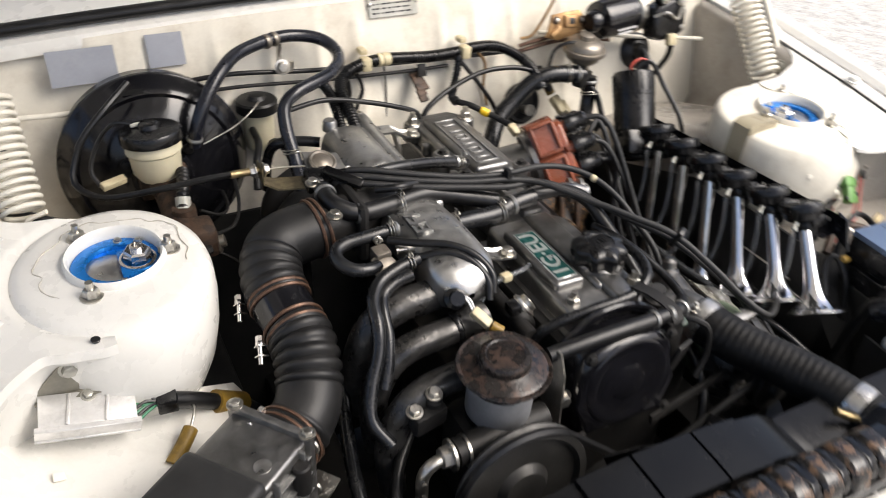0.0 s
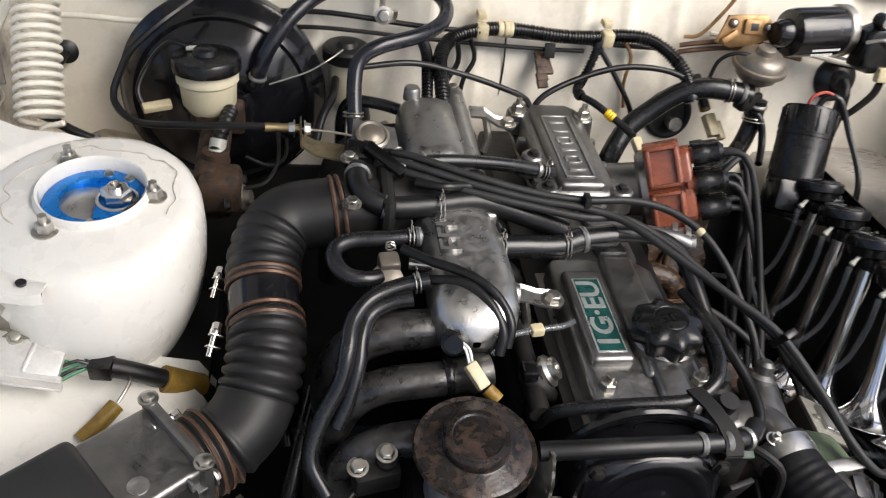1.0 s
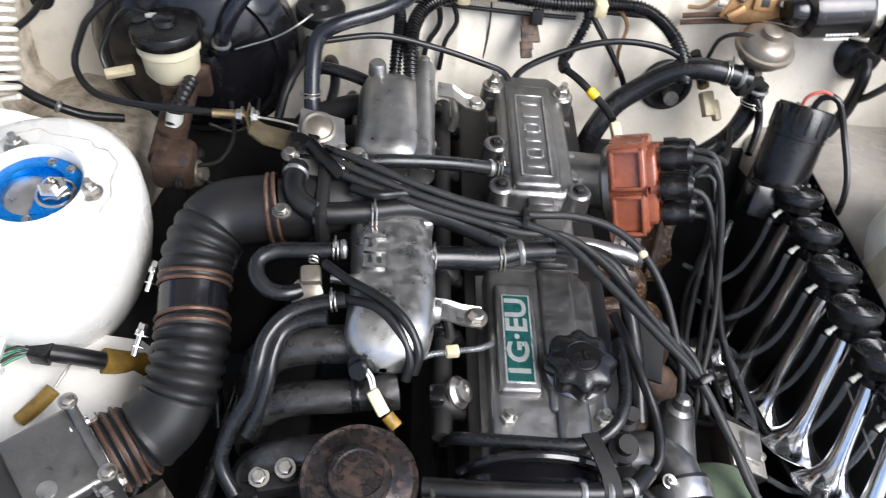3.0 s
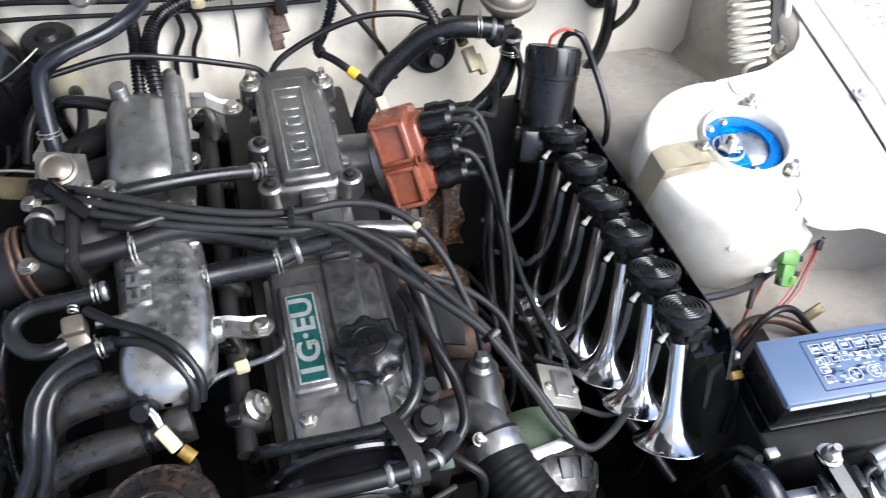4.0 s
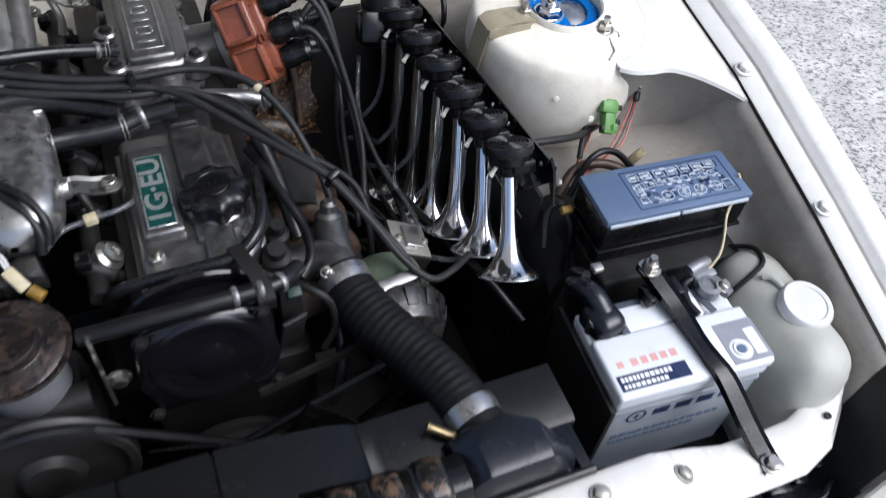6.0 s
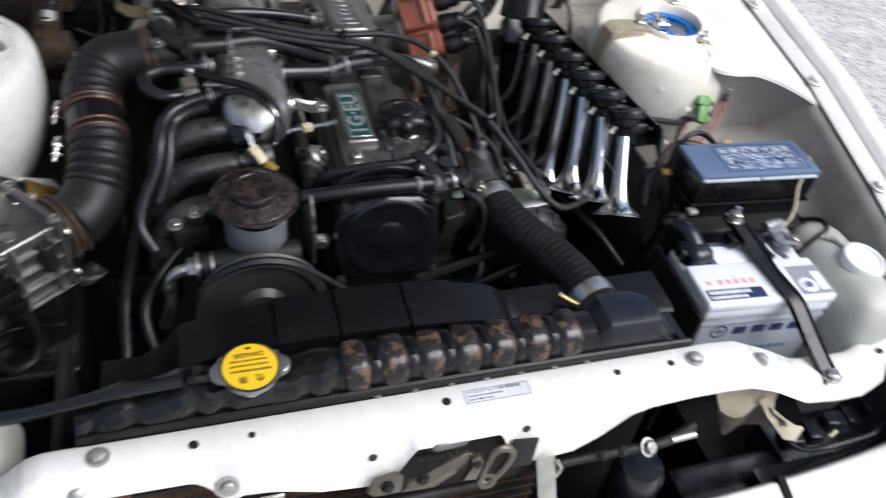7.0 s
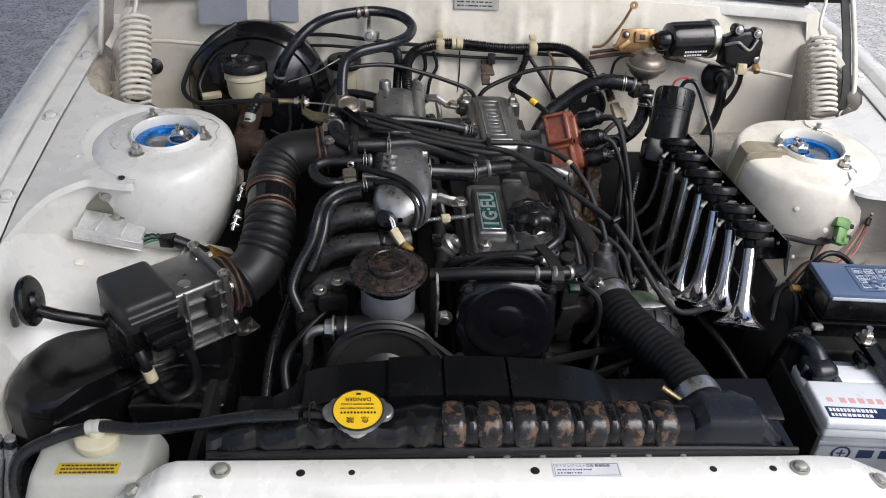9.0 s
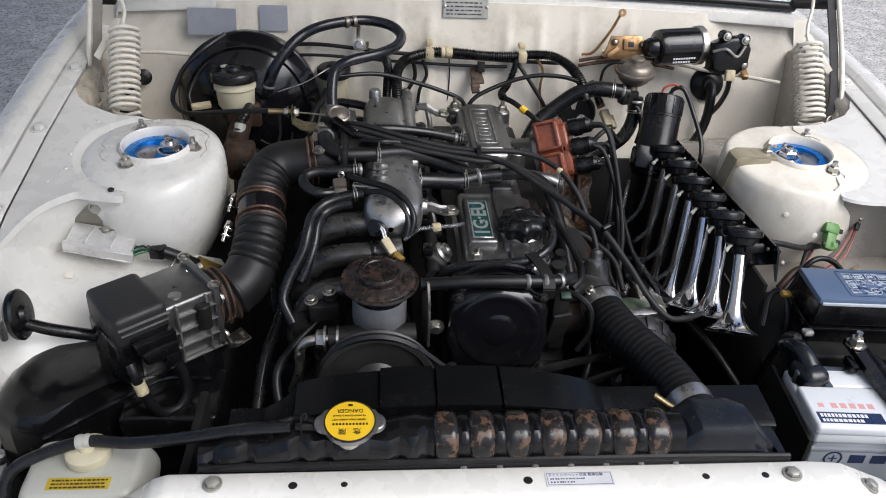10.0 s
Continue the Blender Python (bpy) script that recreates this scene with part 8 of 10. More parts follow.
# ---- brake booster, master cylinder and reservoir ----
o = thing("brake_booster", (-0.427, 0.93, 0.80), "big glossy black brake booster drum on the firewall", "brake booster")
m = axes((-0.425, 0.955, 0.871), (0, -1, 0.10))
bm = bmesh.new()
lathe(bm, m, [(0.125, -0.02), (0.136, 0.0), (0.137, 0.030), (0.1405, 0.033), (0.1405, 0.040), (0.136, 0.044), (0.130, 0.060), (0.118, 0.070), (0.112, 0.068), (0.106, 0.072), (0.070, 0.094), (0.045, 0.098), (0.040, 0.108), (0, 0.110)], 64)
part("drum", bm, GLOSS, o, angle=40)
part("type_label", box(bmesh.new(), m @ Matrix.Translation((-0.015, 0.122, 0.0655)) @ Matrix.Rotation(radians(-40), 4, "X"), 0.035, 0.008, 0.0008), SHROUD, o)
part("rim_band", rings([m @ Vector((0, 0, 0.03)), m @ Vector((0, 0, 0.05))], [0.006], 0.1400, 0.006, 64, 0.001), GLOSS, o)
for a in (40, 150):
    bolt(o, m @ Vector((0.055 * math.cos(radians(a)), 0.055 * math.sin(radians(a)), 0.098)), (0, -1, 0.1), BOLT_DARK)
mc = thing("brake_master_cylinder", (-0.428, 0.76, 0.86), "rusty brake master cylinder with pipe unions", "master cylinder")
bm = bmesh.new()
tube(bm, [(-0.427, 0.862, 0.880), (-0.427, 0.78, 0.872), (-0.426, 0.70, 0.866)], 0.020, 20, 0.02)
box(bm, Matrix.Translation((-0.427, 0.842, 0.855)), 0.07, 0.016, 0.05, 0.006)
lathe(bm, Matrix.Translation((-0.430, 0.815, 0.88)), [(0.022, 0), (0.020, 0.022), (0, 0.022)], 20)
lathe(bm, Matrix.Translation((-0.420, 0.735, 0.878)), [(0.017, 0), (0.016, 0.016), (0, 0.016)], 20)
box(bm, Matrix.Translation((-0.413, 0.70, 0.84)), 0.05, 0.05, 0.045, 0.008)
part("cylinder", bm, RUST, mc)
part("valve_block", box(bmesh.new(), Matrix.Translation((-0.424, 0.740, 0.800)), 0.042, 0.055, 0.05, 0.012, 3), RUST, mc, "grimy brown valve block")
part("elbow", tube(bmesh.new(), [(-0.420, 0.735, 0.885), (-0.418, 0.745, 0.900), (-0.410, 0.772, 0.912), (-0.405, 0.800, 0.915)], lambda s, n: 0.0085 + 0.001 * math.sin(s / 0.008 * 2 * math.pi), 12, 0.002), RUBBER, mc, "dusty rubber elbow")
part("end_plug", lathe(bmesh.new(), axes((-0.396, 0.700, 0.848), (1, -0.2, 0.25)), [(0.017, -0.01), (0.017, 0.010), (0.014, 0.013), (0.010, 0.013), (0.009, 0.020), (0, 0.020)], 24), DOME, mc, "dull steel end plug")
part("sleeve", tube(bmesh.new(), [(-0.4195, 0.738, 0.889), (-0.417, 0.748, 0.902)], 0.0105, 14, 0.004), TANKWHITE, mc, "white plastic sleeve")
for p in ((-0.390, 0.725, 0.858), (-0.405, 0.672, 0.858)):
    bolt(mc, p, (1, 0, 0.1), BOLT_DARK)
part("brake_pipe", tube(bmesh.new(), [(-0.386, 0.70, 0.862), (-0.36, 0.705, 0.868), (-0.345, 0.73, 0.885), (-0.345, 0.745, 0.93)], 0.0026, 8), MATTE, mc)
rs = thing("brake_fluid_reservoir", (-0.436, 0.835, 0.90), "yellowed brake fluid reservoir with a black cap", "fluid reservoir")
m = axes((-0.434, 0.826, 0.898), (-0.02, 0.08, 1))
bm = bmesh.new()
lathe(bm, m, [(0, 0), (0.026, 0.0), (0.034, 0.012), (0.036, 0.040), (0.039, 0.043), (0.039, 0.049), (0.037, 0.052), (0.037, 0.062), (0, 0.062)], 40)
part("bowl", bm, NYLON, rs, "yellowed translucent bowl")
bm = bmesh.new()
lathe(bm, m, [(0.039, 0.056), (0.043, 0.058), (0.0435, 0.070), (0.041, 0.074), (0.020, 0.077), (0.016, 0.077), (0.014, 0.083), (0.010, 0.085), (0, 0.085)], 44)
part("cap", bm, BLACK, rs, "black screw cap")
part("sensor_plug", box(bmesh.new(), m @ Matrix.Translation((-0.016, 0.008, 0.078)), 0.016, 0.007, 0.005, 0.0015), TANKWHITE, rs)
part("sensor_wire", tube(bmesh.new(), [m @ Vector((-0.020, 0.010, 0.082)), m @ Vector((-0.045, 0.014, 0.085)), (-0.505, 0.85, 0.955), (-0.522, 0.83, 0.925), (-0.515, 0.815, 0.905)], 0.003, 8), RUBBER, rs)
part("sensor_connector", box(bmesh.new(), axes((-0.498, 0.812, 0.905), (0.1, -0.3, 1), (0.9, 0.3, 0.2)), 0.036, 0.012, 0.010, 0.002), CREAM, rs, "cream wiring connector")
o = thing("clutch_reservoir", (-0.255, 0.945, 0.88), "small amber clutch fluid reservoir with a black cap", "fluid reservoir")
bm = bmesh.new()
lathe(bm, Matrix.Translation((-0.255, 0.940, 0.86)), [(0, 0), (0.022, 0), (0.025, 0.01), (0.025, 0.07), (0, 0.07)], 28)
part("bowl", bm, NYLON, o)
bm = bmesh.new()
lathe(bm, Matrix.Translation((-0.255, 0.940, 0.922)), [(0.024, 0), (0.034, 0.003), (0.034, 0.018), (0.031, 0.021), (0.016, 0.022), (0.012, 0.028), (0, 0.029)], 32)
part("cap", bm, RUBBER, o, "black ribbed cap")

# ---- igniter ----
ig = thing("igniter", (-0.60, 0.455, 0.82), "finned silver igniter module on a bracket", "igniter")
IX = Vector((0.096, -0.005, -0.019)).normalized()
IY = Vector((0.004, 0.040, 0.010)).normalized()
IZ = IX.cross(IY).normalized()
IY = IZ.cross(IX)
I4 = Matrix((IX, IY, IZ)).transposed().to_4x4()
I4.translation = (-0.587, 0.4445, 0.849)
bm = bmesh.new()
box(bm, I4 @ Matrix.Translation((0, 0.002, -0.022)), 0.096, 0.040, 0.022, 0.0015)
box(bm, I4 @ Matrix.Translation((0, -0.020, -0.021)), 0.104, 0.006, 0.0205, 0.001)
for z in (-0.0205, -0.0030):
    box(bm, I4 @ Matrix.Translation((0, -0.0225, z)), 0.104, 0.004, 0.0030, 0.0008, 1)
part("case", bm, DIECAST, ig, "silver finned case")
for x in (-0.019, 0.019):
    part("rib", box(bmesh.new(), I4 @ Matrix.Translation((x, 0.001, -0.0004)) @ Matrix.Rotation(radians(-6), 4, "Z"), 0.0036, 0.038, 0.0030, 0.0010), DIECAST, ig, "raised rib across the case")
bm = bmesh.new()
BRK = axes((-0.592, 0.472, 0.853), (0.05, -1, -0.06), IX)
prism(bm, BRK, [(-0.044, -0.004), (0.046, -0.004), (0.046, 0.006), (0.034, 0.012), (0.010, 0.034), (0.000, 0.043), (-0.009, 0.045), (-0.018, 0.042), (-0.024, 0.034), (-0.040, 0.010)], 0.0022, 0.0005)
box(bm, axes((-0.590, 0.467, 0.8535), (0, -0.1, 1), IX), 0.092, 0.016, 0.002, 0.0005)
part("bracket", bm, mat("tan-grey zinc plate", (0.27, 0.255, 0.21), 0.42, metal=0.55, var=0.2, scale=40, bump=0.08, dirt=(0.12, 0.10, 0.07), dscale=40, dlo=0.5, dhi=0.75, damt=0.5), ig, "dull tan-grey bracket plate")
bolt(ig, BRK @ Vector((-0.010, 0.034, 0.002)), (0.05, -1, -0.06), BOLT_PLAIN)
bolt(ig, BRK @ Vector((0.042, 0.004, 0.002)), (0.05, -1, -0.06), BOLT_DARK, s=0.8)
bolt(ig, I4 @ Vector((0.001, 0.016, 0.0)), IZ, BOLT_PLAIN, s=0.7)
part("clip", box(bmesh.new(), axes((-0.628, 0.395, 0.812), (0.2, -0.4, 1), (1, 0, 0)), 0.012, 0.010, 0.004, 0.001), PAINT_OLD, ig, "cream panel clip")
rnd = random.Random(2)
for k in range(6):
    a = I4 @ Vector((0.047, 0.010 - 0.006 * k, -0.010))
    b = Vector((-0.516, 0.448, 0.824))
    part("lead", tube(bmesh.new(), [a, a.lerp(b, 0.5) + Vector((0, 0.004 * rnd.uniform(-1, 1), 0.006 * rnd.random())), b], 0.0018, 6, 0.006), GREENWIRE if k % 2 else RUBBER, ig)
bm = bmesh.new()
box(bm, axes((-0.508, 0.450, 0.812), (0, 0, 1), (1, -0.1, 0)), 0.022, 0.024, 0.018, 0.002)
part("plug", bm, BLACK, ig, "black wiring plug")
bm = tube(bmesh.new(), [(-0.502, 0.450, 0.820), (-0.480, 0.455, 0.806), (-0.454, 0.462, 0.786)], 0.010, 12)
part("boot", bm, RUBBER, ig)
solo("taped_harness", tube(bmesh.new(), [(-0.456, 0.462, 0.787), (-0.440, 0.468, 0.773), (-0.422, 0.476, 0.757)], 0.0145, 16), OCHRE, "ochre-taped harness section beside the duct", "wiring")
solo("taped_pigtail", tube(bmesh.new(), [(-0.492, 0.416, 0.802), (-0.503, 0.402, 0.797), (-0.520, 0.384, 0.790)], 0.0085, 12), OCHRE, "ochre-taped pigtail lead on the apron", "wiring")
wire("thin_lead", [(-0.484, 0.450, 0.806), (-0.482, 0.436, 0.810), (-0.491, 0.418, 0.803)], 0.0018, STEEL, "thin grey lead to the pigtail")
wire("apron_harness", [(-0.424, 0.475, 0.758), (-0.400, 0.45, 0.73), (-0.41, 0.32, 0.72), (-0.45, 0.25, 0.68)], 0.012, RUBBER, "black harness dropping beside the duct", "wiring")

# rubber stop on its bracket, and braided hoses, by the air cleaner
o = thing("rubber_stop", (-0.645, 0.25, 0.82), "black round rubber stop on a bracket by the air cleaner", "rubber stop")
part("disc", lathe(bmesh.new(), axes((-0.643, 0.262, 0.843), (1, 0.05, 0.15)), [(0, -0.010), (0.028, -0.010), (0.034, -0.005), (0.035, 0.001), (0.032, 0.004), (0.014, 0.005), (0.011, 0.010), (0, 0.010)], 36), BLACK, o)
part("arm", tube(bmesh.new(), [(-0.640, 0.260, 0.830), (-0.612, 0.262, 0.818), (-0.582, 0.268, 0.806), (-0.556, 0.278, 0.792)], 0.0085, 12), BLACK, o)
part("foot", tube(bmesh.new(), [(-0.652, 0.250, 0.845), (-0.668, 0.258, 0.826), (-0.678, 0.27, 0.795)], 0.005, 8), BLACK, o)
BRAID = mat("grey braided sleeve", (0.30, 0.30, 0.30), 0.4, metal=0.6, var=0.5, scale=400, bump=0.5, bscale=900)
for x in (-0.622, -0.637):
    o = thing("braided_hose", (x, 0.08, 0.70), "grey braided hose standing beside the coolant bottle", "hose", "braided hoses")
    L = [(x + 0.008, 0.075, 0.782), (x + 0.004, 0.070, 0.75), (x - 0.004, 0.060, 0.71), (x - 0.012, 0.050, 0.66)]
    part("braid", tube(bmesh.new(), L, lambda s, n: 0.0062 + 0.0004 * math.sin(s / 0.003 * 2 * math.pi), 12, 0.001), BRAID, o)
    part("collar", rings(L, [0.006, 0.012], 0.007, 0.006, 16), BLACK, o)


# ---- firewall: labels, wiper motor, hoses, loom ----
def on_wall(x, z, out=0.0):
    return axes((x, wall_y(z) - 0.0015 - out, z), (0, -1, 0.3), (1, 0, 0))


lab = tagged(new("grey_label", mesh_of(box(bmesh.new(), on_wall(-0.497, 1.013, 0.002), 0.095, 0.052, 0.0008), "grey_label", GREYFOIL)), "large blank grey foil label on the firewall", "label", "firewall labels")
lab = tagged(new("grey_label", mesh_of(box(bmesh.new(), on_wall(-0.375, 1.022, 0.002), 0.055, 0.050, 0.0008), "grey_label", GREYFOIL)), "small blank grey foil label on the firewall", "label", "firewall labels")
pl = thing("data_plate", (0.012, 1.0, 1.03), "riveted aluminium data plate with stamped print", "data plate")
m = on_wall(0.012, 1.058, 0.002)
part("plate", box(bmesh.new(), m, 0.092, 0.056, 0.001, 0.0003, 1), PLATE, pl)
rnd = random.Random(9)
rows = []
for k in range(6):
    y = -0.021 + 0.0075 * k
    x = -0.040
    while x < 0.032:
        w = rnd.uniform(0.003, 0.012)
        rows.append((x + w / 2, y, w, 0.0026))
        x += w + rnd.uniform(0.001, 0.004)
part("print_bars", bars(bmesh.new(), m @ Matrix.Translation((0, 0, 0.001)), rows, 0.0003), INK, pl)
for x in (-0.043, 0.043):
    for y in (-0.006, 0.022):
        place("rivet", SMALL_BOLT, m @ Matrix.Translation((x, y, 0.001)) @ Matrix.Scale(0.7, 4), pl)

o = thing("wiper_motor", (0.45, 0.94, 0.96), "glossy black wiper motor on the firewall", "wiper motor")
m = axes((0.375, 0.918, 1.003), (0.98, 0.16, 0.02), (0, 0, 1))
bm = bmesh.new()
lathe(bm, m, [(0, -0.004), (0.016, -0.003), (0.020, 0.004), (0.021, 0.018), (0.034, 0.022), (0.036, 0.030), (0.036, 0.115), (0, 0.115)], 40)
part("motor_can", bm, GLOSS, o)
part("band", lathe(bmesh.new(), m, [(0.0365, 0.104), (0.039, 0.106), (0.039, 0.118), (0.0365, 0.120)], 40), STEEL, o, "bright end band")
bm = bmesh.new()
prism(bm, axes((0.545, 0.915, 1.000), (0, -1, 0.25), (1, 0, 0)), [(-0.046, -0.034), (-0.026, -0.044), (0.012, -0.042), (0.030, -0.026), (0.034, 0.008), (0.022, 0.034), (-0.01, 0.032), (-0.044, 0.018)], 0.035, 0.010, 4)
part("gear_case", bm, BLACK, o)
for p in ((0.522, 0.890, 1.040), (0.560, 0.888, 1.034), (0.566, 0.882, 0.985)):
    lathe_b = lathe(bmesh.new(), axes(p, (0, -1, 0.2)), [(0, -0.02), (0.011, -0.018), (0.011, 0.001), (0.007, 0.004), (0, 0.004)], 18)
    part("mount", lathe_b, BLACK, o)
    bolt(o, (p[0], p[1] - 0.004, p[2]), (0, -1, 0.2), BOLT, s=0.9)
rows = []
for y, n in ((0.004, 9), (-0.003, 7)):
    for k in range(n):
        rows.append((-0.022 + 0.0055 * k, y, 0.0038, 0.0036))
part("print_bars", bars(bmesh.new(), axes((0.447, 0.892, 0.988), (0.15, -1, 0.02), (1, 0.16, 0.02)), rows, 0.0004), WHITEINK, o)
part("connector", box(bmesh.new(), axes((0.538, 0.876, 0.965), (0, -1, 0.3)), 0.02, 0.022, 0.014, 0.003), CREAM, o, "cream wiring plug")
part("lead", tube(bmesh.new(), [(0.540, 0.868, 0.955), (0.543, 0.875, 0.93), (0.545, 0.90, 0.89), (0.535, 0.92, 0.85), (0.51, 0.90, 0.80)], 0.0055, 8), RUBBER, o)
part("lead", tube(bmesh.new(), [(0.50, 0.885, 1.01), (0.52, 0.872, 1.02), (0.545, 0.872, 1.005), (0.56, 0.878, 1.025)], 0.003, 8), STEEL, o)
o = thing("grommet", (0.535, 0.955, 0.905), "black rubber firewall grommet with a cable", "grommet")
m = axes((0.536, 0.964, 0.912), (0, -1, 0.3))
part("disc", lathe(bmesh.new(), m, [(0.036, -0.006), (0.036, 0.004), (0.030, 0.010), (0.016, 0.014), (0.013, 0.026), (0, 0.026)], 32), RUBBER, o)
part("cable", tube(bmesh.new(), [(0.536, 0.942, 0.917), (0.535, 0.925, 0.905), (0.533, 0.915, 0.86), (0.52, 0.905, 0.82), (0.49, 0.89, 0.78)], 0.010, 12), RUBBER, o)
o = thing("apron_pipe", (0.55, 0.93, 0.93), "cream-painted pipe run along the firewall corner", "pipe")
part("pipe", tube(bmesh.new(), [(0.30, 0.972, 0.975), (0.42, 0.966, 0.962), (0.52, 0.958, 0.945), (0.60, 0.955, 0.935), (0.68, 0.93, 0.93)], 0.0042, 8, 0.02), PAINT_OLD, o)
part("clip", box(bmesh.new(), axes((0.605, 0.947, 0.936), (0, -0.5, 1)), 0.012, 0.022, 0.012, 0.002), TANWIRE, o)

# tan bracket and idle valve at the firewall
o = thing("wiper_bracket", (0.325, 0.93, 0.99), "rust-stained tan bracket with two grommets", "bracket")
BF = axes((0.340, 0.940, 0.998), (0, -1, 0.35), (1, 0, 0))
bm = bmesh.new()
prism(bm, BF, [(-0.050, -0.020), (-0.024, -0.028), (0.010, -0.022), (0.036, -0.014), (0.042, 0.004), (0.028, 0.022), (-0.006, 0.021), (-0.034, 0.019), (-0.040, 0.002)], 0.004, 0.0012)
box(bm, BF @ Matrix.Translation((0.006, 0.004, 0.003)), 0.030, 0.022, 0.007, 0.002)
box(bm, BF @ Matrix.Translation((-0.030, -0.012, 0.003)) @ Matrix.Rotation(radians(35), 4, "Z"), 0.026, 0.010, 0.008, 0.002)
part("plate", bm, TANWIRE, o, "rust-orange zinc plate")
part("window", box(bmesh.new(), BF @ Matrix.Translation((0.006, 0.004, 0.0095)), 0.012, 0.011, 0.001, 0.0003), INK, o, "dark slot")
for x, y in ((-0.026, 0.008), (0.031, 0.004)):
    part("grommet", lathe(bmesh.new(), BF @ Matrix.Translation((x, y, 0.003)), [(0, 0.006), (0.004, 0.006), (0.0070, 0.004), (0.0070, 0)], 18), RUST, o)
    bolt(o, BF @ Vector((x, y, 0.008)), (0, -1, 0.35), SMALL_BOLT, s=0.8)
for dz in (0.0, -0.011):
    part("rusty_pipe", tube(bmesh.new(), [(0.250, 0.957, 0.960 + dz), (0.275, 0.952, 0.967 + dz), (0.32, 0.948, 0.974 + dz), (0.37, 0.945, 0.974 + dz), (0.42, 0.944, 0.968 + dz), (0.45, 0.946, 0.962 + dz)], 0.0038, 8), COPPER, o, "rusty brown pipe")
part("stay", tube(bmesh.new(), [(0.255, 0.962, 0.972), (0.277, 0.955, 0.980), (0.305, 0.953, 1.024), (0.321, 0.953, 1.060)], 0.0030, 8), TANWIRE, o, "rust-stained stay")
part("eye", lathe(bmesh.new(), axes((0.322, 0.948, 1.064), (0, -1, 0.3)), [(0.003, -0.003), (0.0075, -0.003), (0.0075, 0.003), (0.003, 0.003), (0.003, -0.003)], 16), TANWIRE, o)
dv = thing("vacuum_valve", (0.346, 0.88, 0.95), "dull zinc diaphragm valve on the firewall", "vacuum valve")
m = axes((0.350, 0.890, 0.966), (0.02, -0.10, 1))
part("diaphragm", lathe(bmesh.new(), m, [(0, -0.030), (0.020, -0.028), (0.031, -0.018), (0.035, -0.007), (0.0405, -0.005), (0.0412, -0.001), (0.0405, 0.002), (0.036, 0.003), (0.0345, 0.011), (0.028, 0.017), (0.0145, 0.0195), (0.0135, 0.027), (0.010, 0.029), (0, 0.029)], 44), DOME, dv)
part("stem", tube(bmesh.new(), [(0.346, 0.884, 0.95), (0.348, 0.876, 0.92), (0.352, 0.87, 0.895)], 0.010, 12), DOME, dv)
part("valve_body", box(bmesh.new(), axes((0.338, 0.868, 0.905), (0, 0, 1), (1, 0.4, 0)), 0.04, 0.022, 0.026, 0.005), MATTE, dv)
part("hose", tube(bmesh.new(), [(0.352, 0.862, 0.905), (0.362, 0.85, 0.89), (0.366, 0.835, 0.865), (0.35, 0.80, 0.85)], 0.0055, 10), RUBBER, dv)
part("vacuum_tube", tube(bmesh.new(), [(0.346, 0.884, 0.978), (0.31, 0.89, 0.982), (0.29, 0.90, 0.965), (0.286, 0.905, 0.93)], 0.003, 8), RUBBER, dv)

# heater hoses
hose("heater_hose", [(-0.376, 0.850, 0.925), (-0.370, 0.848, 0.950), (-0.352, 0.858, 0.985), (-0.318, 0.885, 1.018), (-0.275, 0.928, 1.029), (-0.200, 0.964, 1.031), (-0.145, 0.962, 1.024), (-0.121, 0.938, 1.012), (-0.130, 0.892, 1.006), (-0.165, 0.852, 1.003), (-0.220, 0.823, 0.998), (-0.245, 0.812, 0.983), (-0.251, 0.792, 0.956), (-0.250, 0.76, 0.918), (-0.248, 0.74, 0.88)], 0.0100, mat("blue-black hose", (0.009, 0.010, 0.015), 0.26, var=0.2, scale=20, bump=0.03, dirt=(0.07, 0.066, 0.06), dscale=40, dlo=0.58, dhi=0.85, damt=0.35), "blue-black heater hose arching over the firewall", clamps=(0.012,))
o = thing("hose_clip", (-0.225, 0.95, 1.02), "zinc clip that holds the heater hose to the firewall", "clip")
part("band", rings([(-0.232, 0.949, 1.031), (-0.203, 0.963, 1.031)], [0.006, 0.022], 0.0108, 0.008), DOME, o)
part("stay", tube(bmesh.new(), [(-0.205, 0.958, 1.020), (-0.206, 0.962, 1.0), (-0.204, 0.955, 0.98), (-0.19, 0.955, 0.978), (-0.188, 0.955, 0.992)], 0.0042, 8), STEEL, o)
bolt(o, (-0.204, 0.954, 0.984), (0, -1, 0.3), BOLT_STEEL_BIG)
hose("water_hose", [(0.338, 0.868, 0.926), (0.300, 0.874, 0.930), (0.268, 0.880, 0.929), (0.234, 0.884, 0.916), (0.196, 0.880, 0.888), (0.163, 0.870, 0.862), (0.14, 0.85, 0.83), (0.13, 0.84, 0.80)], 0.0155, HOSE, "thick black water hose behind the engine", clamps=(0.012,), seg=18)
hose("water_hose", [(0.357, 0.870, 0.918), (0.354, 0.862, 0.872), (0.336, 0.845, 0.842), (0.300, 0.824, 0.826), (0.259, 0.80, 0.820), (0.225, 0.77, 0.81)], 0.0135, HOSE, "black water hose dropping behind the distributor", clamps=(0.01,), seg=16)
o = thing("firewall_pass", (0.262, 0.93, 0.823), "dark round firewall hole with a hose union", "grommet")
m = on_wall(0.258, 0.850)
part("ring", lathe(bmesh.new(), m, [(0.029, -0.002), (0.038, -0.002), (0.040, 0.003), (0.036, 0.006), (0.031, 0.004), (0.030, 0.0015), (0, 0.0015)], 36), MATT_BLACK, o)
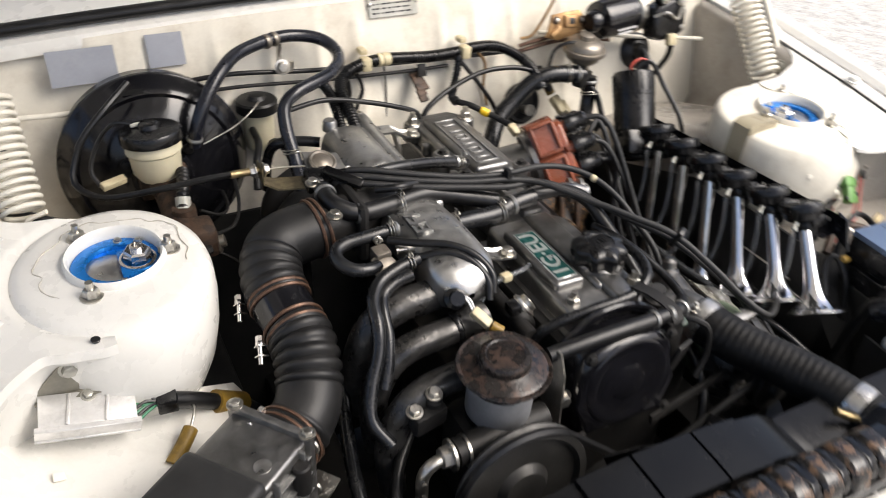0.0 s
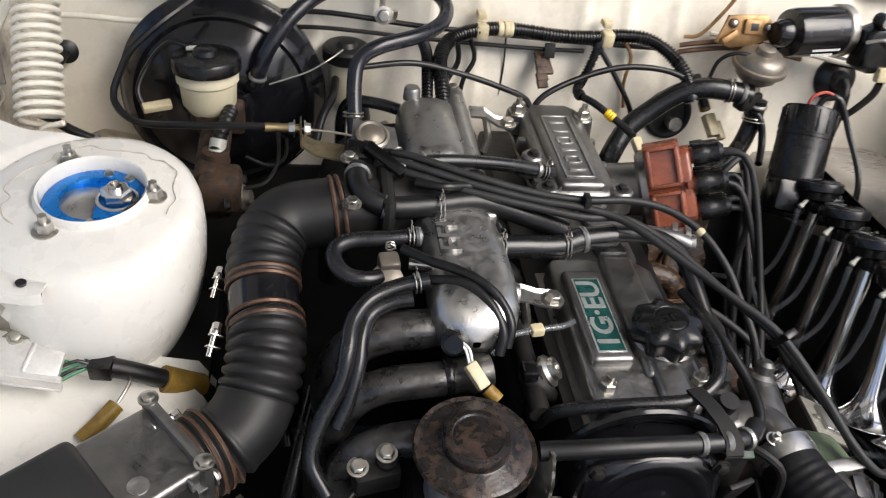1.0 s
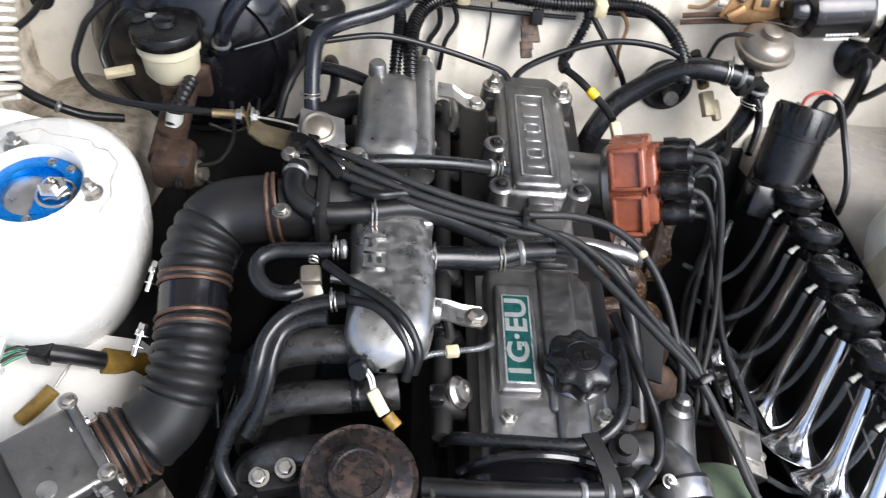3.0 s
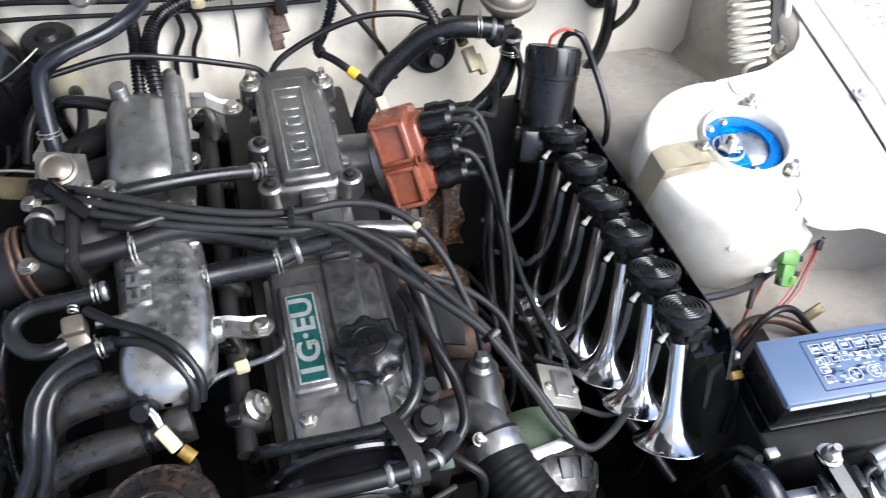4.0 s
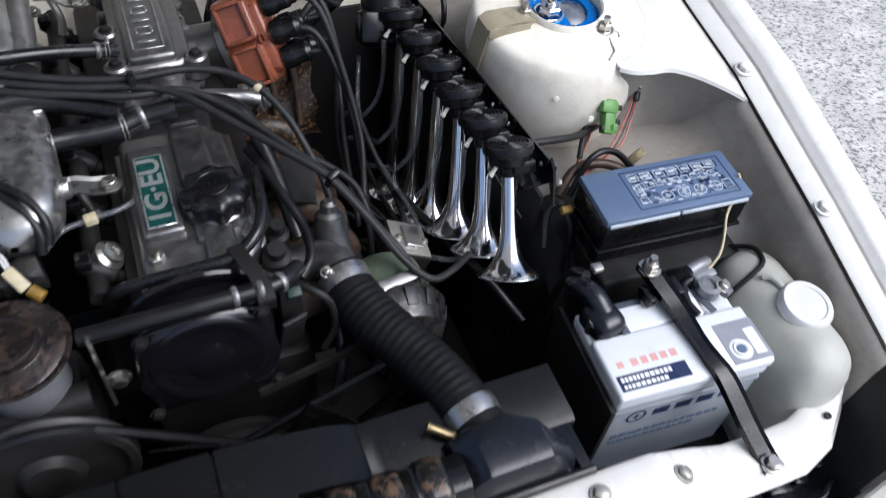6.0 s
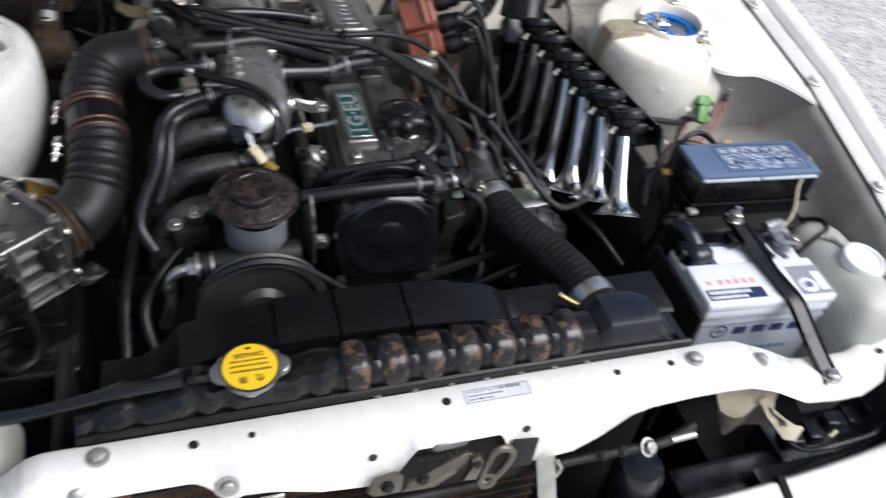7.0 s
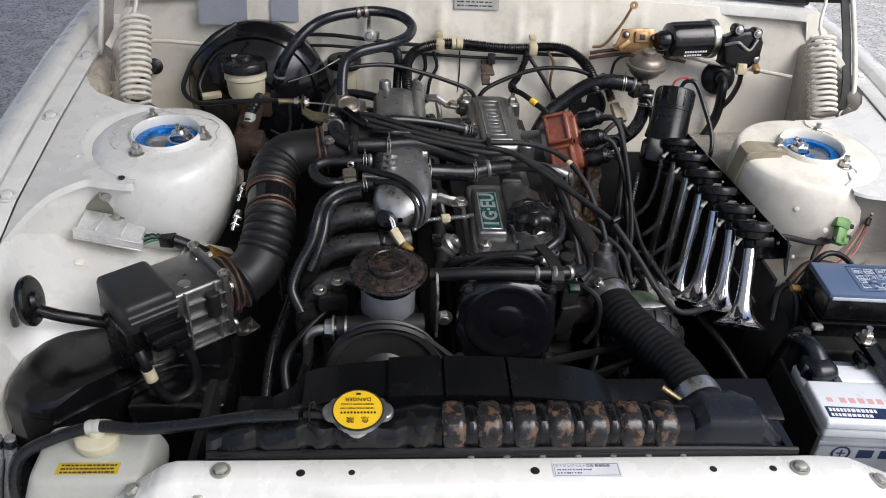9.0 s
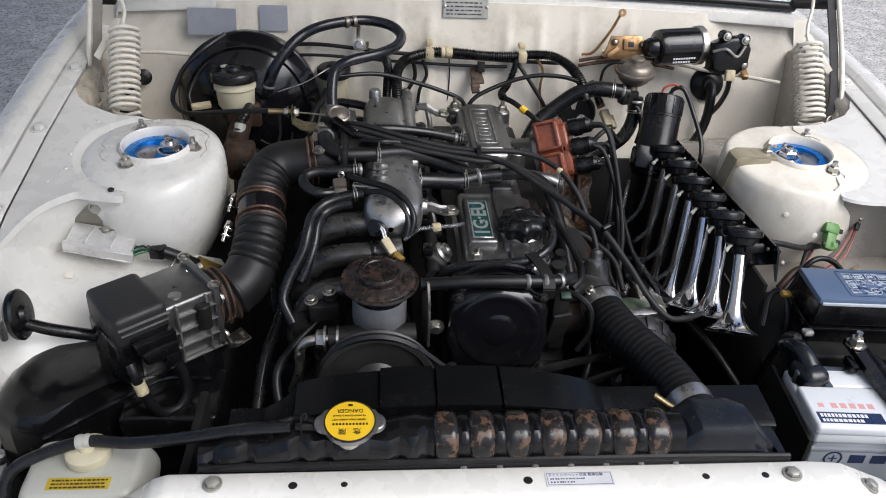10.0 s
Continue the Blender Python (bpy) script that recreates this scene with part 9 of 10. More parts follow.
part("union", lathe(bmesh.new(), m @ Matrix.Translation((0.004, -0.012, 0.0)), [(0.008, 0), (0.008, 0.02), (0.011, 0.022), (0.011, 0.028), (0, 0.028)], 16), STEEL, o)

# corrugated loom with clips
LOOM = [(-0.128, 0.820, 0.915), (-0.130, 0.850, 0.940), (-0.128, 0.890, 0.955), (-0.110, 0.925, 0.966), (-0.070, 0.945, 0.973), (-0.02, 0.952, 0.974), (0.06, 0.950, 0.968), (0.115, 0.952, 0.968), (0.150, 0.952, 0.972), (0.19, 0.945, 0.972), (0.222, 0.925, 0.960), (0.243, 0.895, 0.940), (0.252, 0.87, 0.91)]
hose("wiring_loom", LOOM, 0.0095, BLACK, "black corrugated wiring loom along the firewall", "wiring", corr=0.0011, pitch=0.0048, seg=12)
LOOM2 = [(-0.150, 0.825, 0.915), (-0.148, 0.86, 0.94), (-0.146, 0.90, 0.955), (-0.150, 0.94, 0.96)]
hose("wiring_loom", LOOM2, 0.0075, BLACK, "black corrugated loom branch behind the intake", "wiring", corr=0.0010, pitch=0.0048, seg=12)
hose("wiring_loom", [(0.118, 0.948, 0.962), (0.112, 0.940, 0.94), (0.100, 0.928, 0.915), (0.085, 0.905, 0.906), (0.088, 0.89, 0.902)], 0.0065, BLACK, "black corrugated loom branch to the head", "wiring", corr=0.0010, pitch=0.0048, seg=12)
for x, z in ((-0.062, 0.975), (0.128, 0.972)):
    o = thing("loom_clip", (x, 0.955, z), "cream plastic loom clip on the firewall", "clip", "loom clips")
    bm = bmesh.new()
    box(bm, axes((x, wall_y(z) - 0.036, z - 0.014), (0, 0, 1)), 0.018, 0.022, 0.023, 0.004)
    part("block", bm, CREAM, o)
    part("tongue", box(bmesh.new(), axes((x, wall_y(z) - 0.02, z + 0.010), (0, 0, 1)), 0.014, 0.022, 0.010, 0.003), CREAM, o)
part("tape", rings(LOOM, [0.205, 0.213, 0.221], 0.0108, 0.008, 16), CREAM, thing("loom_tape", (-0.03, 0.95, 0.97), "cream tape wound on the loom", "tape"))
# plain pipes and wires along the firewall
for pts, r, mt, lb in (([(-0.40, 0.975, 0.970), (-0.29, 0.965, 0.980), (-0.15, 0.962, 0.968), (0.0, 0.962, 0.960), (0.12, 0.960, 0.955), (0.22, 0.960, 0.952)], 0.004, RUBBER, "black brake pipe along the firewall"),
                       ([(-0.40, 0.970, 0.950), (-0.29, 0.958, 0.960), (-0.15, 0.956, 0.952), (0.0, 0.956, 0.945), (0.10, 0.955, 0.944)], 0.0032, MATTE, "dark steel pipe along the firewall"),
                       ([(-0.245, 0.83, 0.965), (-0.17, 0.855, 0.962), (-0.10, 0.862, 0.945), (-0.04, 0.865, 0.925), (0.0, 0.87, 0.905), (0.012, 0.876, 0.875)], 0.0042, RUBBER, "thin black vacuum hose over the intake"),
                       ([(0.008, 0.878, 0.87), (0.03, 0.885, 0.905), (0.09, 0.90, 0.93), (0.15, 0.905, 0.945), (0.21, 0.90, 0.945), (0.255, 0.885, 0.935)], 0.0045, RUBBER, "black vacuum hose behind the valve cover"),
                       ([(0.12, 0.95, 0.955), (0.155, 0.935, 0.91), (0.185, 0.925, 0.865), (0.20, 0.92, 0.82)], 0.0042, RUBBER, "black wire down the firewall"),
                       ([(-0.095, 0.955, 0.955), (-0.090, 0.952, 0.92), (-0.105, 0.945, 0.89), (-0.11, 0.94, 0.85)], 0.0042, RUBBER, "black wire behind the intake"),
                       ([(-0.075, 0.955, 0.955), (-0.066, 0.952, 0.925), (-0.080, 0.945, 0.895), (-0.085, 0.94, 0.85)], 0.0036, RUBBER, "black wire behind the intake"),
                       ([(0.16, 0.955, 0.962), (0.175, 0.95, 0.94), (0.172, 0.945, 0.90), (0.18, 0.94, 0.86)], 0.0028, TANWIRE, "tan wire down the firewall"),
                       ([(-0.02, 0.965, 0.955), (-0.018, 0.96, 0.91), (-0.022, 0.95, 0.86)], 0.0014, MATTE, "thin dark wire on the firewall")):
    wire("firewall_line", pts, r, mt, lb, "pipe", "firewall lines")
o = thing("spring_clip", (0.03, 0.95, 0.94), "rusty earth strap clip on the firewall", "clip")
part("strap", box(bmesh.new(), axes((0.038, 0.945, 0.925), (0.1, -0.5, 0.9), (1, 0.2, 0)), 0.022, 0.040, 0.006, 0.002), RUST, o)
bm = bmesh.new()
for k in range(4):
    box(bm, axes((0.032, 0.938 - 0.008 * k, 0.928 - 0.007 * k), (0.1, -0.6, 0.8), (1, 0.2, 0)), 0.018 - 0.002 * (k % 2), 0.013, 0.006, 0.001)
part("folds", bm, RUST, o)
part("tab", box(bmesh.new(), axes((0.045, 0.95, 0.945), (0, -1, 0.3)), 0.016, 0.022, 0.004, 0.001), MATTE, o)
# yellow-tagged sensor lead and cream connector
o = thing("sensor_lead", (0.13, 0.88, 0.88), "black sleeved sensor lead with a yellow tape band", "cable")
L = [(0.090, 0.890, 0.902), (0.105, 0.875, 0.90), (0.125, 0.855, 0.892), (0.142, 0.835, 0.885), (0.150, 0.815, 0.882)]
part("sleeve", tube(bmesh.new(), L, 0.0055, 10), RUBBER, o)
part("tape", rings(L, [0.045, 0.051, 0.057], 0.0064, 0.0065, 14), YELLOW, o, "yellow tape band")
part("connector", box(bmesh.new(), axes((0.153, 0.802, 0.872), (0, -0.5, 1), (1, 0.2, 0)), 0.013, 0.022, 0.012, 0.002), CREAM, o, "cream connector")
o = thing("wiring_connector", (0.30, 0.91, 0.86), "cream connector with amber tape hanging by the firewall", "connector")
part("shell", box(bmesh.new(), axes((0.306, 0.893, 0.856), (0.1, -0.6, 0.8), (1, 0.2, 0.1)), 0.018, 0.036, 0.014, 0.002), CREAM, o)
part("shell", box(bmesh.new(), axes((0.318, 0.885, 0.852), (0.1, -0.6, 0.8), (1, 0.2, 0.1)), 0.010, 0.030, 0.012, 0.002), CREAM, o)
part("tape", tube(bmesh.new(), [(0.292, 0.910, 0.892), (0.297, 0.902, 0.880)], 0.0085, 12), OCHRE, o)
part("lead", tube(bmesh.new(), [(0.27, 0.915, 0.93), (0.285, 0.912, 0.905), (0.297, 0.902, 0.88)], 0.0075, 10), RUBBER, o)

# ---- hoses across the engine ----
hose("water_hose", [(-0.187, 0.640, 0.945), (-0.14, 0.648, 0.942), (-0.08, 0.662, 0.930), (-0.03, 0.674, 0.915), (-0.008, 0.682, 0.905)], 0.0085, HOSE, "black breather hose to the rear valve cover", clamps=(0.01, 0.165))
hose("water_hose", [(-0.252, 0.632, 0.940), (-0.254, 0.612, 0.940), (-0.250, 0.588, 0.938), (-0.225, 0.574, 0.930), (-0.18, 0.580, 0.927), (-0.12, 0.592, 0.925), (-0.065, 0.585, 0.912), (-0.017, 0.568, 0.902)], 0.0125, RUBBER, "black bypass hose curving past the plenum", clamps=(0.012, 0.075), seg=16)
hose("water_hose", [(-0.112, 0.542, 0.900), (-0.075, 0.548, 0.896), (-0.03, 0.552, 0.893), (0.002, 0.560, 0.897), (0.04, 0.563, 0.900)], 0.0135, HOSE, "black hose between plenum and pipe", clamps=(0.008, 0.115), seg=16)
o = thing("breather_pipe", (0.06, 0.555, 0.885), "dark painted steel pipe across the valve cover", "pipe")
part("pipe", tube(bmesh.new(), [(-0.02, 0.566, 0.897), (0.03, 0.566, 0.900), (0.075, 0.562, 0.902), (0.10, 0.552, 0.900), (0.118, 0.530, 0.890), (0.128, 0.49, 0.865), (0.135, 0.44, 0.835), (0.138, 0.40, 0.81)], 0.0095, 14), RUBBER, o)
part("pipe", tube(bmesh.new(), [(0.02, 0.582, 0.888), (0.07, 0.580, 0.893), (0.115, 0.576, 0.888), (0.14, 0.574, 0.88)], 0.010, 14), COVER, o)
bm = bmesh.new()
for k, r in enumerate((0.012, 0.019, 0.014, 0.020, 0.012)):
    lathe(bm, axes((0.122 + 0.007 * k, 0.600 - 0.004 * k, 0.872), (0.9, -0.3, 0.1)), [(0, 0), (r, 0), (r, 0.006), (0, 0.006)], 24)
part("fitting", bm, ALU_BRIGHT, o, "stepped aluminium fitting")
# ignition leads gathered over the engine
LEADS = [
    [(-0.235, 0.668, 0.935), (-0.20, 0.640, 0.955), (-0.13, 0.612, 0.948), (-0.06, 0.594, 0.938), (0.002, 0.585, 0.934), (0.06, 0.588, 0.932), (0.105, 0.578, 0.926), (0.139, 0.552, 0.914), (0.162, 0.518, 0.893), (0.176, 0.485, 0.866), (0.186, 0.450, 0.84), (0.19, 0.42, 0.80)],
    [(-0.24, 0.672, 0.930), (-0.205, 0.632, 0.950), (-0.13, 0.602, 0.943), (-0.06, 0.584, 0.935), (0.002, 0.573, 0.931), (0.045, 0.556, 0.926), (0.09, 0.510, 0.915), (0.14, 0.455, 0.902), (0.180, 0.412, 0.888), (0.215, 0.36, 0.855), (0.240, 0.32, 0.825), (0.268, 0.298, 0.803), (0.300, 0.310, 0.792), (0.335, 0.335, 0.78)],
    [(-0.245, 0.676, 0.926), (-0.21, 0.624, 0.945), (-0.13, 0.593, 0.938), (-0.06, 0.577, 0.930), (0.0, 0.566, 0.924), (0.05, 0.568, 0.920), (0.10, 0.538, 0.905), (0.150, 0.478, 0.885), (0.188, 0.424, 0.872), (0.222, 0.368, 0.842), (0.247, 0.325, 0.815), (0.255, 0.30, 0.79)]]
for L in LEADS:
    o = thing("ignition_lead", L[0], "dull black ignition lead laid across the engine", "ignition lead", "ignition leads")
    part("lead", tube(bmesh.new(), L, 0.0046, 12, 0.008), LEADS_BLACK, o)
    part("boot", tube(bmesh.new(), L[:3], lambda t, n: 0.0066 if t < 0.026 else 0.0055 if t < 0.032 else 0.0040, 12, 0.004), BLACK, o, "black rubber boot")
for at, n, lb in (((0.002, 0.577, 0.930), (1, -0.05, 0), "lead_comb"), ((0.185, 0.412, 0.884), (0.5, -0.8, -0.4), "lead_comb")):
    o = thing(lb, at, "small black clip that gathers the ignition leads", "clip", "lead clips")
    m = axes(at, n)
    part("clip", box(bmesh.new(), m @ Matrix.Translation((0, 0, -0.004)), 0.016, 0.032, 0.008, 0.002), RUBBER, o)
o = thing("lead_tag", (0.140, 0.551, 0.914), "pale tag on an ignition lead", "tag")
part("band", rings([(0.13, 0.562, 0.918), (0.15, 0.536, 0.908)], [0.014], 0.0048, 0.008, 12), CREAM, o)

# coolant pipes and valve beside the duct
hose("coolant_pipe", [(-0.190, 0.528, 0.926), (-0.225, 0.524, 0.926), (-0.262, 0.522, 0.925), (-0.280, 0.512, 0.922), (-0.281, 0.495, 0.918), (-0.268, 0.480, 0.913), (-0.248, 0.478, 0.91), (-0.236, 0.484, 0.908)], 0.0085, HOSE, "black looped idle-air pipe beside the plenum", "pipe", clamps=(0.004,))
hose("coolant_pipe", [(-0.188, 0.470, 0.915), (-0.215, 0.466, 0.912), (-0.245, 0.455, 0.906), (-0.264, 0.432, 0.898), (-0.270, 0.405, 0.886), (-0.277, 0.385, 0.862), (-0.296, 0.362, 0.832), (-0.305, 0.340, 0.805), (-0.29, 0.318, 0.78)], 0.0085, HOSE, "long black water pipe curving down past the runners", "pipe", "water pipes")
hose("coolant_pipe", [(-0.205, 0.452, 0.908), (-0.228, 0.450, 0.904), (-0.248, 0.440, 0.897), (-0.257, 0.418, 0.888), (-0.260, 0.398, 0.872), (-0.268, 0.378, 0.848), (-0.280, 0.362, 0.825)], 0.0082, HOSE, "second black water pipe beside the runners", "pipe", "water pipes")
o = thing("water_valve", (-0.225, 0.50, 0.90), "tarnished brass idle valve with a spring", "valve")
part("body", box(bmesh.new(), axes((-0.226, 0.500, 0.898), (0, -0.1, 1), (1, 0.1, 0)), 0.022, 0.022, 0.024, 0.004), DOME, o)
part("disc", lathe(bmesh.new(), axes((-0.229, 0.482, 0.905), (0.0, -0.5, 0.8)), [(0, 0), (0.016, 0), (0.017, 0.003), (0.012, 0.005), (0, 0.006)], 26), DOME, o)
part("spring", tube(bmesh.new(), [(-0.224 + 0.005 * math.cos(k * 0.8), 0.508 + 0.0006 * k, 0.925 + 0.005 * math.sin(k * 0.8)) for k in range(38)], 0.0011, 6, smooth=False), STEEL, o)
part("arm", tube(bmesh.new(), [(-0.205, 0.50, 0.912), (-0.185, 0.498, 0.912), (-0.165, 0.50, 0.915)], 0.006, 10), STEEL, o)
hose("vacuum_hose", [(-0.212, 0.508, 0.925), (-0.185, 0.485, 0.928), (-0.150, 0.462, 0.930), (-0.125, 0.440, 0.922), (-0.112, 0.418, 0.905), (-0.115, 0.405, 0.885)], 0.0052, RUBBER, "thin black hose over the front of the plenum")
hose("vacuum_hose", [(-0.19, 0.472, 0.915), (-0.155, 0.455, 0.925), (-0.132, 0.432, 0.918), (-0.120, 0.412, 0.900), (-0.123, 0.400, 0.88)], 0.0052, RUBBER, "second thin hose over the plenum front")
o = thing("temperature_sensor", (-0.16, 0.40, 0.88), "cream connector on a black sensor at the plenum front", "sensor")
part("sensor", lathe(bmesh.new(), axes((-0.166, 0.412, 0.888), (-0.2, -0.7, 0.5)), [(0.014, -0.01), (0.014, 0.008), (0.009, 0.010), (0.009, 0.022), (0, 0.022)], 18), BLACK, o)
part("connector", box(bmesh.new(), axes((-0.150, 0.376, 0.876), (0.1, -0.5, 0.8), (0.55, -0.8, -0.4)), 0.027, 0.013, 0.010, 0.002), CREAM, o, "cream wiring connector")
part("boot", tube(bmesh.new(), [(-0.140, 0.364, 0.872), (-0.130, 0.355, 0.866)], 0.007, 10), OCHRE, o)
for k in range(2):
    part("lead", tube(bmesh.new(), [(-0.166 + 0.004 * k, 0.400, 0.898), (-0.160 + 0.004 * k, 0.392, 0.897), (-0.156 + 0.003 * k, 0.384, 0.886)], 0.0014, 6, 0.004), WHITEINK, o)
o = thing("clear_fuel_tube", (-0.10, 0.42, 0.87), "clear vapour tube with a cream tap", "tube")
part("tube", tube(bmesh.new(), [(-0.125, 0.415, 0.865), (-0.105, 0.432, 0.872), (-0.08, 0.440, 0.872), (-0.045, 0.446, 0.872), (-0.03, 0.455, 0.87)], 0.0034, 10), CLEAR, o)
part("tap", box(bmesh.new(), axes((-0.074, 0.441, 0.867), (0, 0, 1), (1, 0.15, 0)), 0.014, 0.012, 0.010, 0.002), CREAM, o)

# hoses at the front of the engine
hose("water_hose", [(-0.080, 0.372, 0.80), (-0.074, 0.360, 0.835), (-0.055, 0.350, 0.856), (-0.02, 0.343, 0.868), (0.03, 0.338, 0.875), (0.06, 0.340, 0.879), (0.085, 0.355, 0.888), (0.098, 0.385, 0.890), (0.103, 0.43, 0.885), (0.106, 0.46, 0.875)], 0.0068, HOSE, "slim black water hose round the front of the valve cover")
hose("lettered_hose", [(-0.104, 0.294, 0.868), (-0.05, 0.290, 0.874), (0.0, 0.289, 0.876), (0.05, 0.290, 0.875), (0.094, 0.296, 0.872), (0.118, 0.318, 0.862)], 0.0092, RUBBER, "straight black hose across the timing cover", clamps=(0.152, 0.176, 0.199), seg=16)
o = thing("hose_bracket", (0.065, 0.318, 0.87), "dark folded bracket over the front hose", "bracket")
bm = bmesh.new()
sheet(bm, [[(0.050, 0.345, 0.886), (0.066, 0.347, 0.888)], [(0.058, 0.322, 0.888), (0.074, 0.322, 0.889)], [(0.064, 0.302, 0.886), (0.081, 0.302, 0.886)], [(0.066, 0.285, 0.883), (0.084, 0.286, 0.882)], [(0.067, 0.2775, 0.872), (0.085, 0.2785, 0.871)], [(0.068, 0.280, 0.855), (0.085, 0.281, 0.854)]], 0.003)
part("strap", bm, MATTE, o, angle=25)
o = thing("belt_tensioner", (0.10, 0.31, 0.80), "grimy fittings beside the timing cover", "fitting")
bm = bmesh.new()
box(bm, Matrix.Translation((0.104, 0.318, 0.74)), 0.026, 0.036, 0.10, 0.006)
box(bm, axes((0.096, 0.292, 0.765), (0.1, -0.2, 1), (1, 0.3, 0)), 0.030, 0.006, 0.060, 0.002)
lathe(bm, axes((0.102, 0.35, 0.845), (0, -0.2, 1)), [(0.016, -0.02), (0.016, 0.006), (0.010, 0.010), (0.010, 0.022), (0, 0.022)], 16)
lathe(bm, axes((0.112, 0.385, 0.84), (0, -0.2, 1)), [(0.013, -0.02), (0.013, 0.006), (0.008, 0.010), (0.008, 0.026), (0, 0.026)], 16)
part("casting", bm, MATTE, o)
part("lead", tube(bmesh.new(), [(0.108, 0.50, 0.87), (0.118, 0.46, 0.872), (0.128, 0.42, 0.868), (0.140, 0.38, 0.855), (0.138, 0.34, 0.848), (0.12, 0.318, 0.842)], 0.0058, 10), RUBBER, o)
part("lead", tube(bmesh.new(), [(0.112, 0.312, 0.842), (0.128, 0.296, 0.842), (0.142, 0.285, 0.83), (0.146, 0.280, 0.79), (0.13, 0.275, 0.76)], 0.0045, 8), MATTE, o, "grey sheathed lead")
part("plug", box(bmesh.new(), axes((0.108, 0.305, 0.835), (0, -0.5, 1)), 0.016, 0.012, 0.010, 0.002), mat("dark green plug", (0.010, 0.028, 0.018), 0.5), o, "dark green plug")
o = thing("starter_relay", (-0.27, 0.30, 0.79), "small zinc solenoid with terminals low by the duct", "solenoid")
bm = bmesh.new()
box(bm, axes((-0.245, 0.325, 0.79), (0, -0.1, 1), (1, 0.2, 0)), 0.045, 0.03, 0.03, 0.005)
lathe(bm, axes((-0.235, 0.325, 0.815), (0, -0.2, 1)), [(0.010, 0), (0.010, 0.012), (0.005, 0.014), (0.005, 0.024), (0, 0.024)], 14)
part("body", bm, MATTE, o)
for p in ((-0.262, 0.318, 0.822), (-0.236, 0.322, 0.836)):
    bolt(o, p, (0, -0.2, 1), BOLT_STEEL_BIG, s=0.8)
# ---- offside firewall corner ----
o = thing("body_plug", (-0.654, 0.985, 0.892), "black rubber plug with a cable at the firewall corner", "grommet")
part("disc", lathe(bmesh.new(), axes((-0.640, 0.962, 0.905), (0.3, -1, 0.3)), [(0.016, -0.004), (0.016, 0.002), (0.010, 0.005), (0, 0.005)], 24), RUBBER, o)
part("cable", tube(bmesh.new(), [(-0.638, 0.955, 0.907), (-0.645, 0.93, 0.90), (-0.66, 0.90, 0.895)], 0.005, 8), RUBBER, o)
hose("fuel_hose", [(-0.640, 0.80, 0.902), (-0.618, 0.780, 0.906), (-0.592, 0.768, 0.897), (-0.559, 0.765, 0.882), (-0.533, 0.772, 0.867), (-0.50, 0.79, 0.85)], 0.0060, RUBBER, "black fuel hose behind the strut tower", clamps=(0.09,))
wire("corner_pipe", [(-0.66, 0.97, 0.955), (-0.60, 0.965, 0.957), (-0.54, 0.962, 0.955), (-0.47, 0.962, 0.958)], 0.0042, PAINT_OLD, "cream-painted pipe along the offside firewall", "pipe")

# ---- nearside apron wiring ----
o = thing("green_connector", (0.590, 0.470, 0.85), "green wiring connector hanging on the apron", "connector")
GM = axes((0.571, 0.438, 0.858), (0.12, -0.75, 0.62), (0.30, 0.62, 0.72))
bm = bmesh.new()
box(bm, GM @ Matrix.Translation((0, 0, -0.006)), 0.046, 0.018, 0.014, 0.003)
box(bm, GM @ Matrix.Translation((0.012, 0.003, -0.006)), 0.016, 0.026, 0.016, 0.003)
box(bm, GM @ Matrix.Translation((-0.014, -0.006, -0.004)), 0.012, 0.016, 0.012, 0.002)
part("shell", bm, GREENPL, o)
for x, y in ((0.013, -0.013), (-0.006, -0.012), (-0.016, 0.008)):
    part("latch", box(bmesh.new(), GM @ Matrix.Translation((x, y, 0.002)), 0.007, 0.010, 0.005, 0.001), MATTE, o, "dark latch")
for k in range(5):
    part("wire", tube(bmesh.new(), [GM @ Vector((0.022, -0.006 + 0.003 * k, 0.0)), (0.596 + 0.002 * k, 0.472, 0.872 + 0.002 * k), (0.580 + 0.003 * k, 0.474, 0.872), (0.562 + 0.002 * k, 0.466, 0.855 + 0.002 * k), (0.545 + 0.002 * k, 0.440, 0.828), (0.52, 0.41, 0.80)], 0.0013, 6), REDWIRE if k % 3 == 1 else BROWNWIRE, o)
part("sleeve", tube(bmesh.new(), [(0.568, 0.470, 0.861), (0.550, 0.450, 0.836), (0.53, 0.42, 0.81)], 0.0042, 10), LEADS_BLACK, o)
part("lead", tube(bmesh.new(), [(0.578, 0.455, 0.830), (0.53, 0.435, 0.838), (0.48, 0.42, 0.856), (0.435, 0.415, 0.866)], 0.0048, 10), LEADS_BLACK, o)
o = thing("bare_terminal", (0.627, 0.467, 0.88), "loose thin red wires with a metal terminal", "connector")
part("terminal", box(bmesh.new(), axes((0.628, 0.462, 0.880), (0.1, -0.7, 0.6), (0.7, 0.3, 0.4)), 0.013, 0.009, 0.007, 0.002), DOME, o)
part("terminal", box(bmesh.new(), axes((0.623, 0.456, 0.866), (0.1, -0.7, 0.6), (0.4, 0.5, 0.7)), 0.014, 0.008, 0.006, 0.002), MATTE, o, "dark crimped terminal")
for k, mt in ((0, REDWIRE), (1, BROWNWIRE), (2, REDWIRE)):
    part("wire", tube(bmesh.new(), [(0.620 + 0.003 * k, 0.456, 0.866), (0.606 + 0.005 * k, 0.442, 0.845 - 0.003 * k), (0.578 + 0.008 * k, 0.42, 0.822), (0.548 + 0.006 * k, 0.405, 0.812), (0.51, 0.39, 0.80)], 0.0012, 6), mt, o)
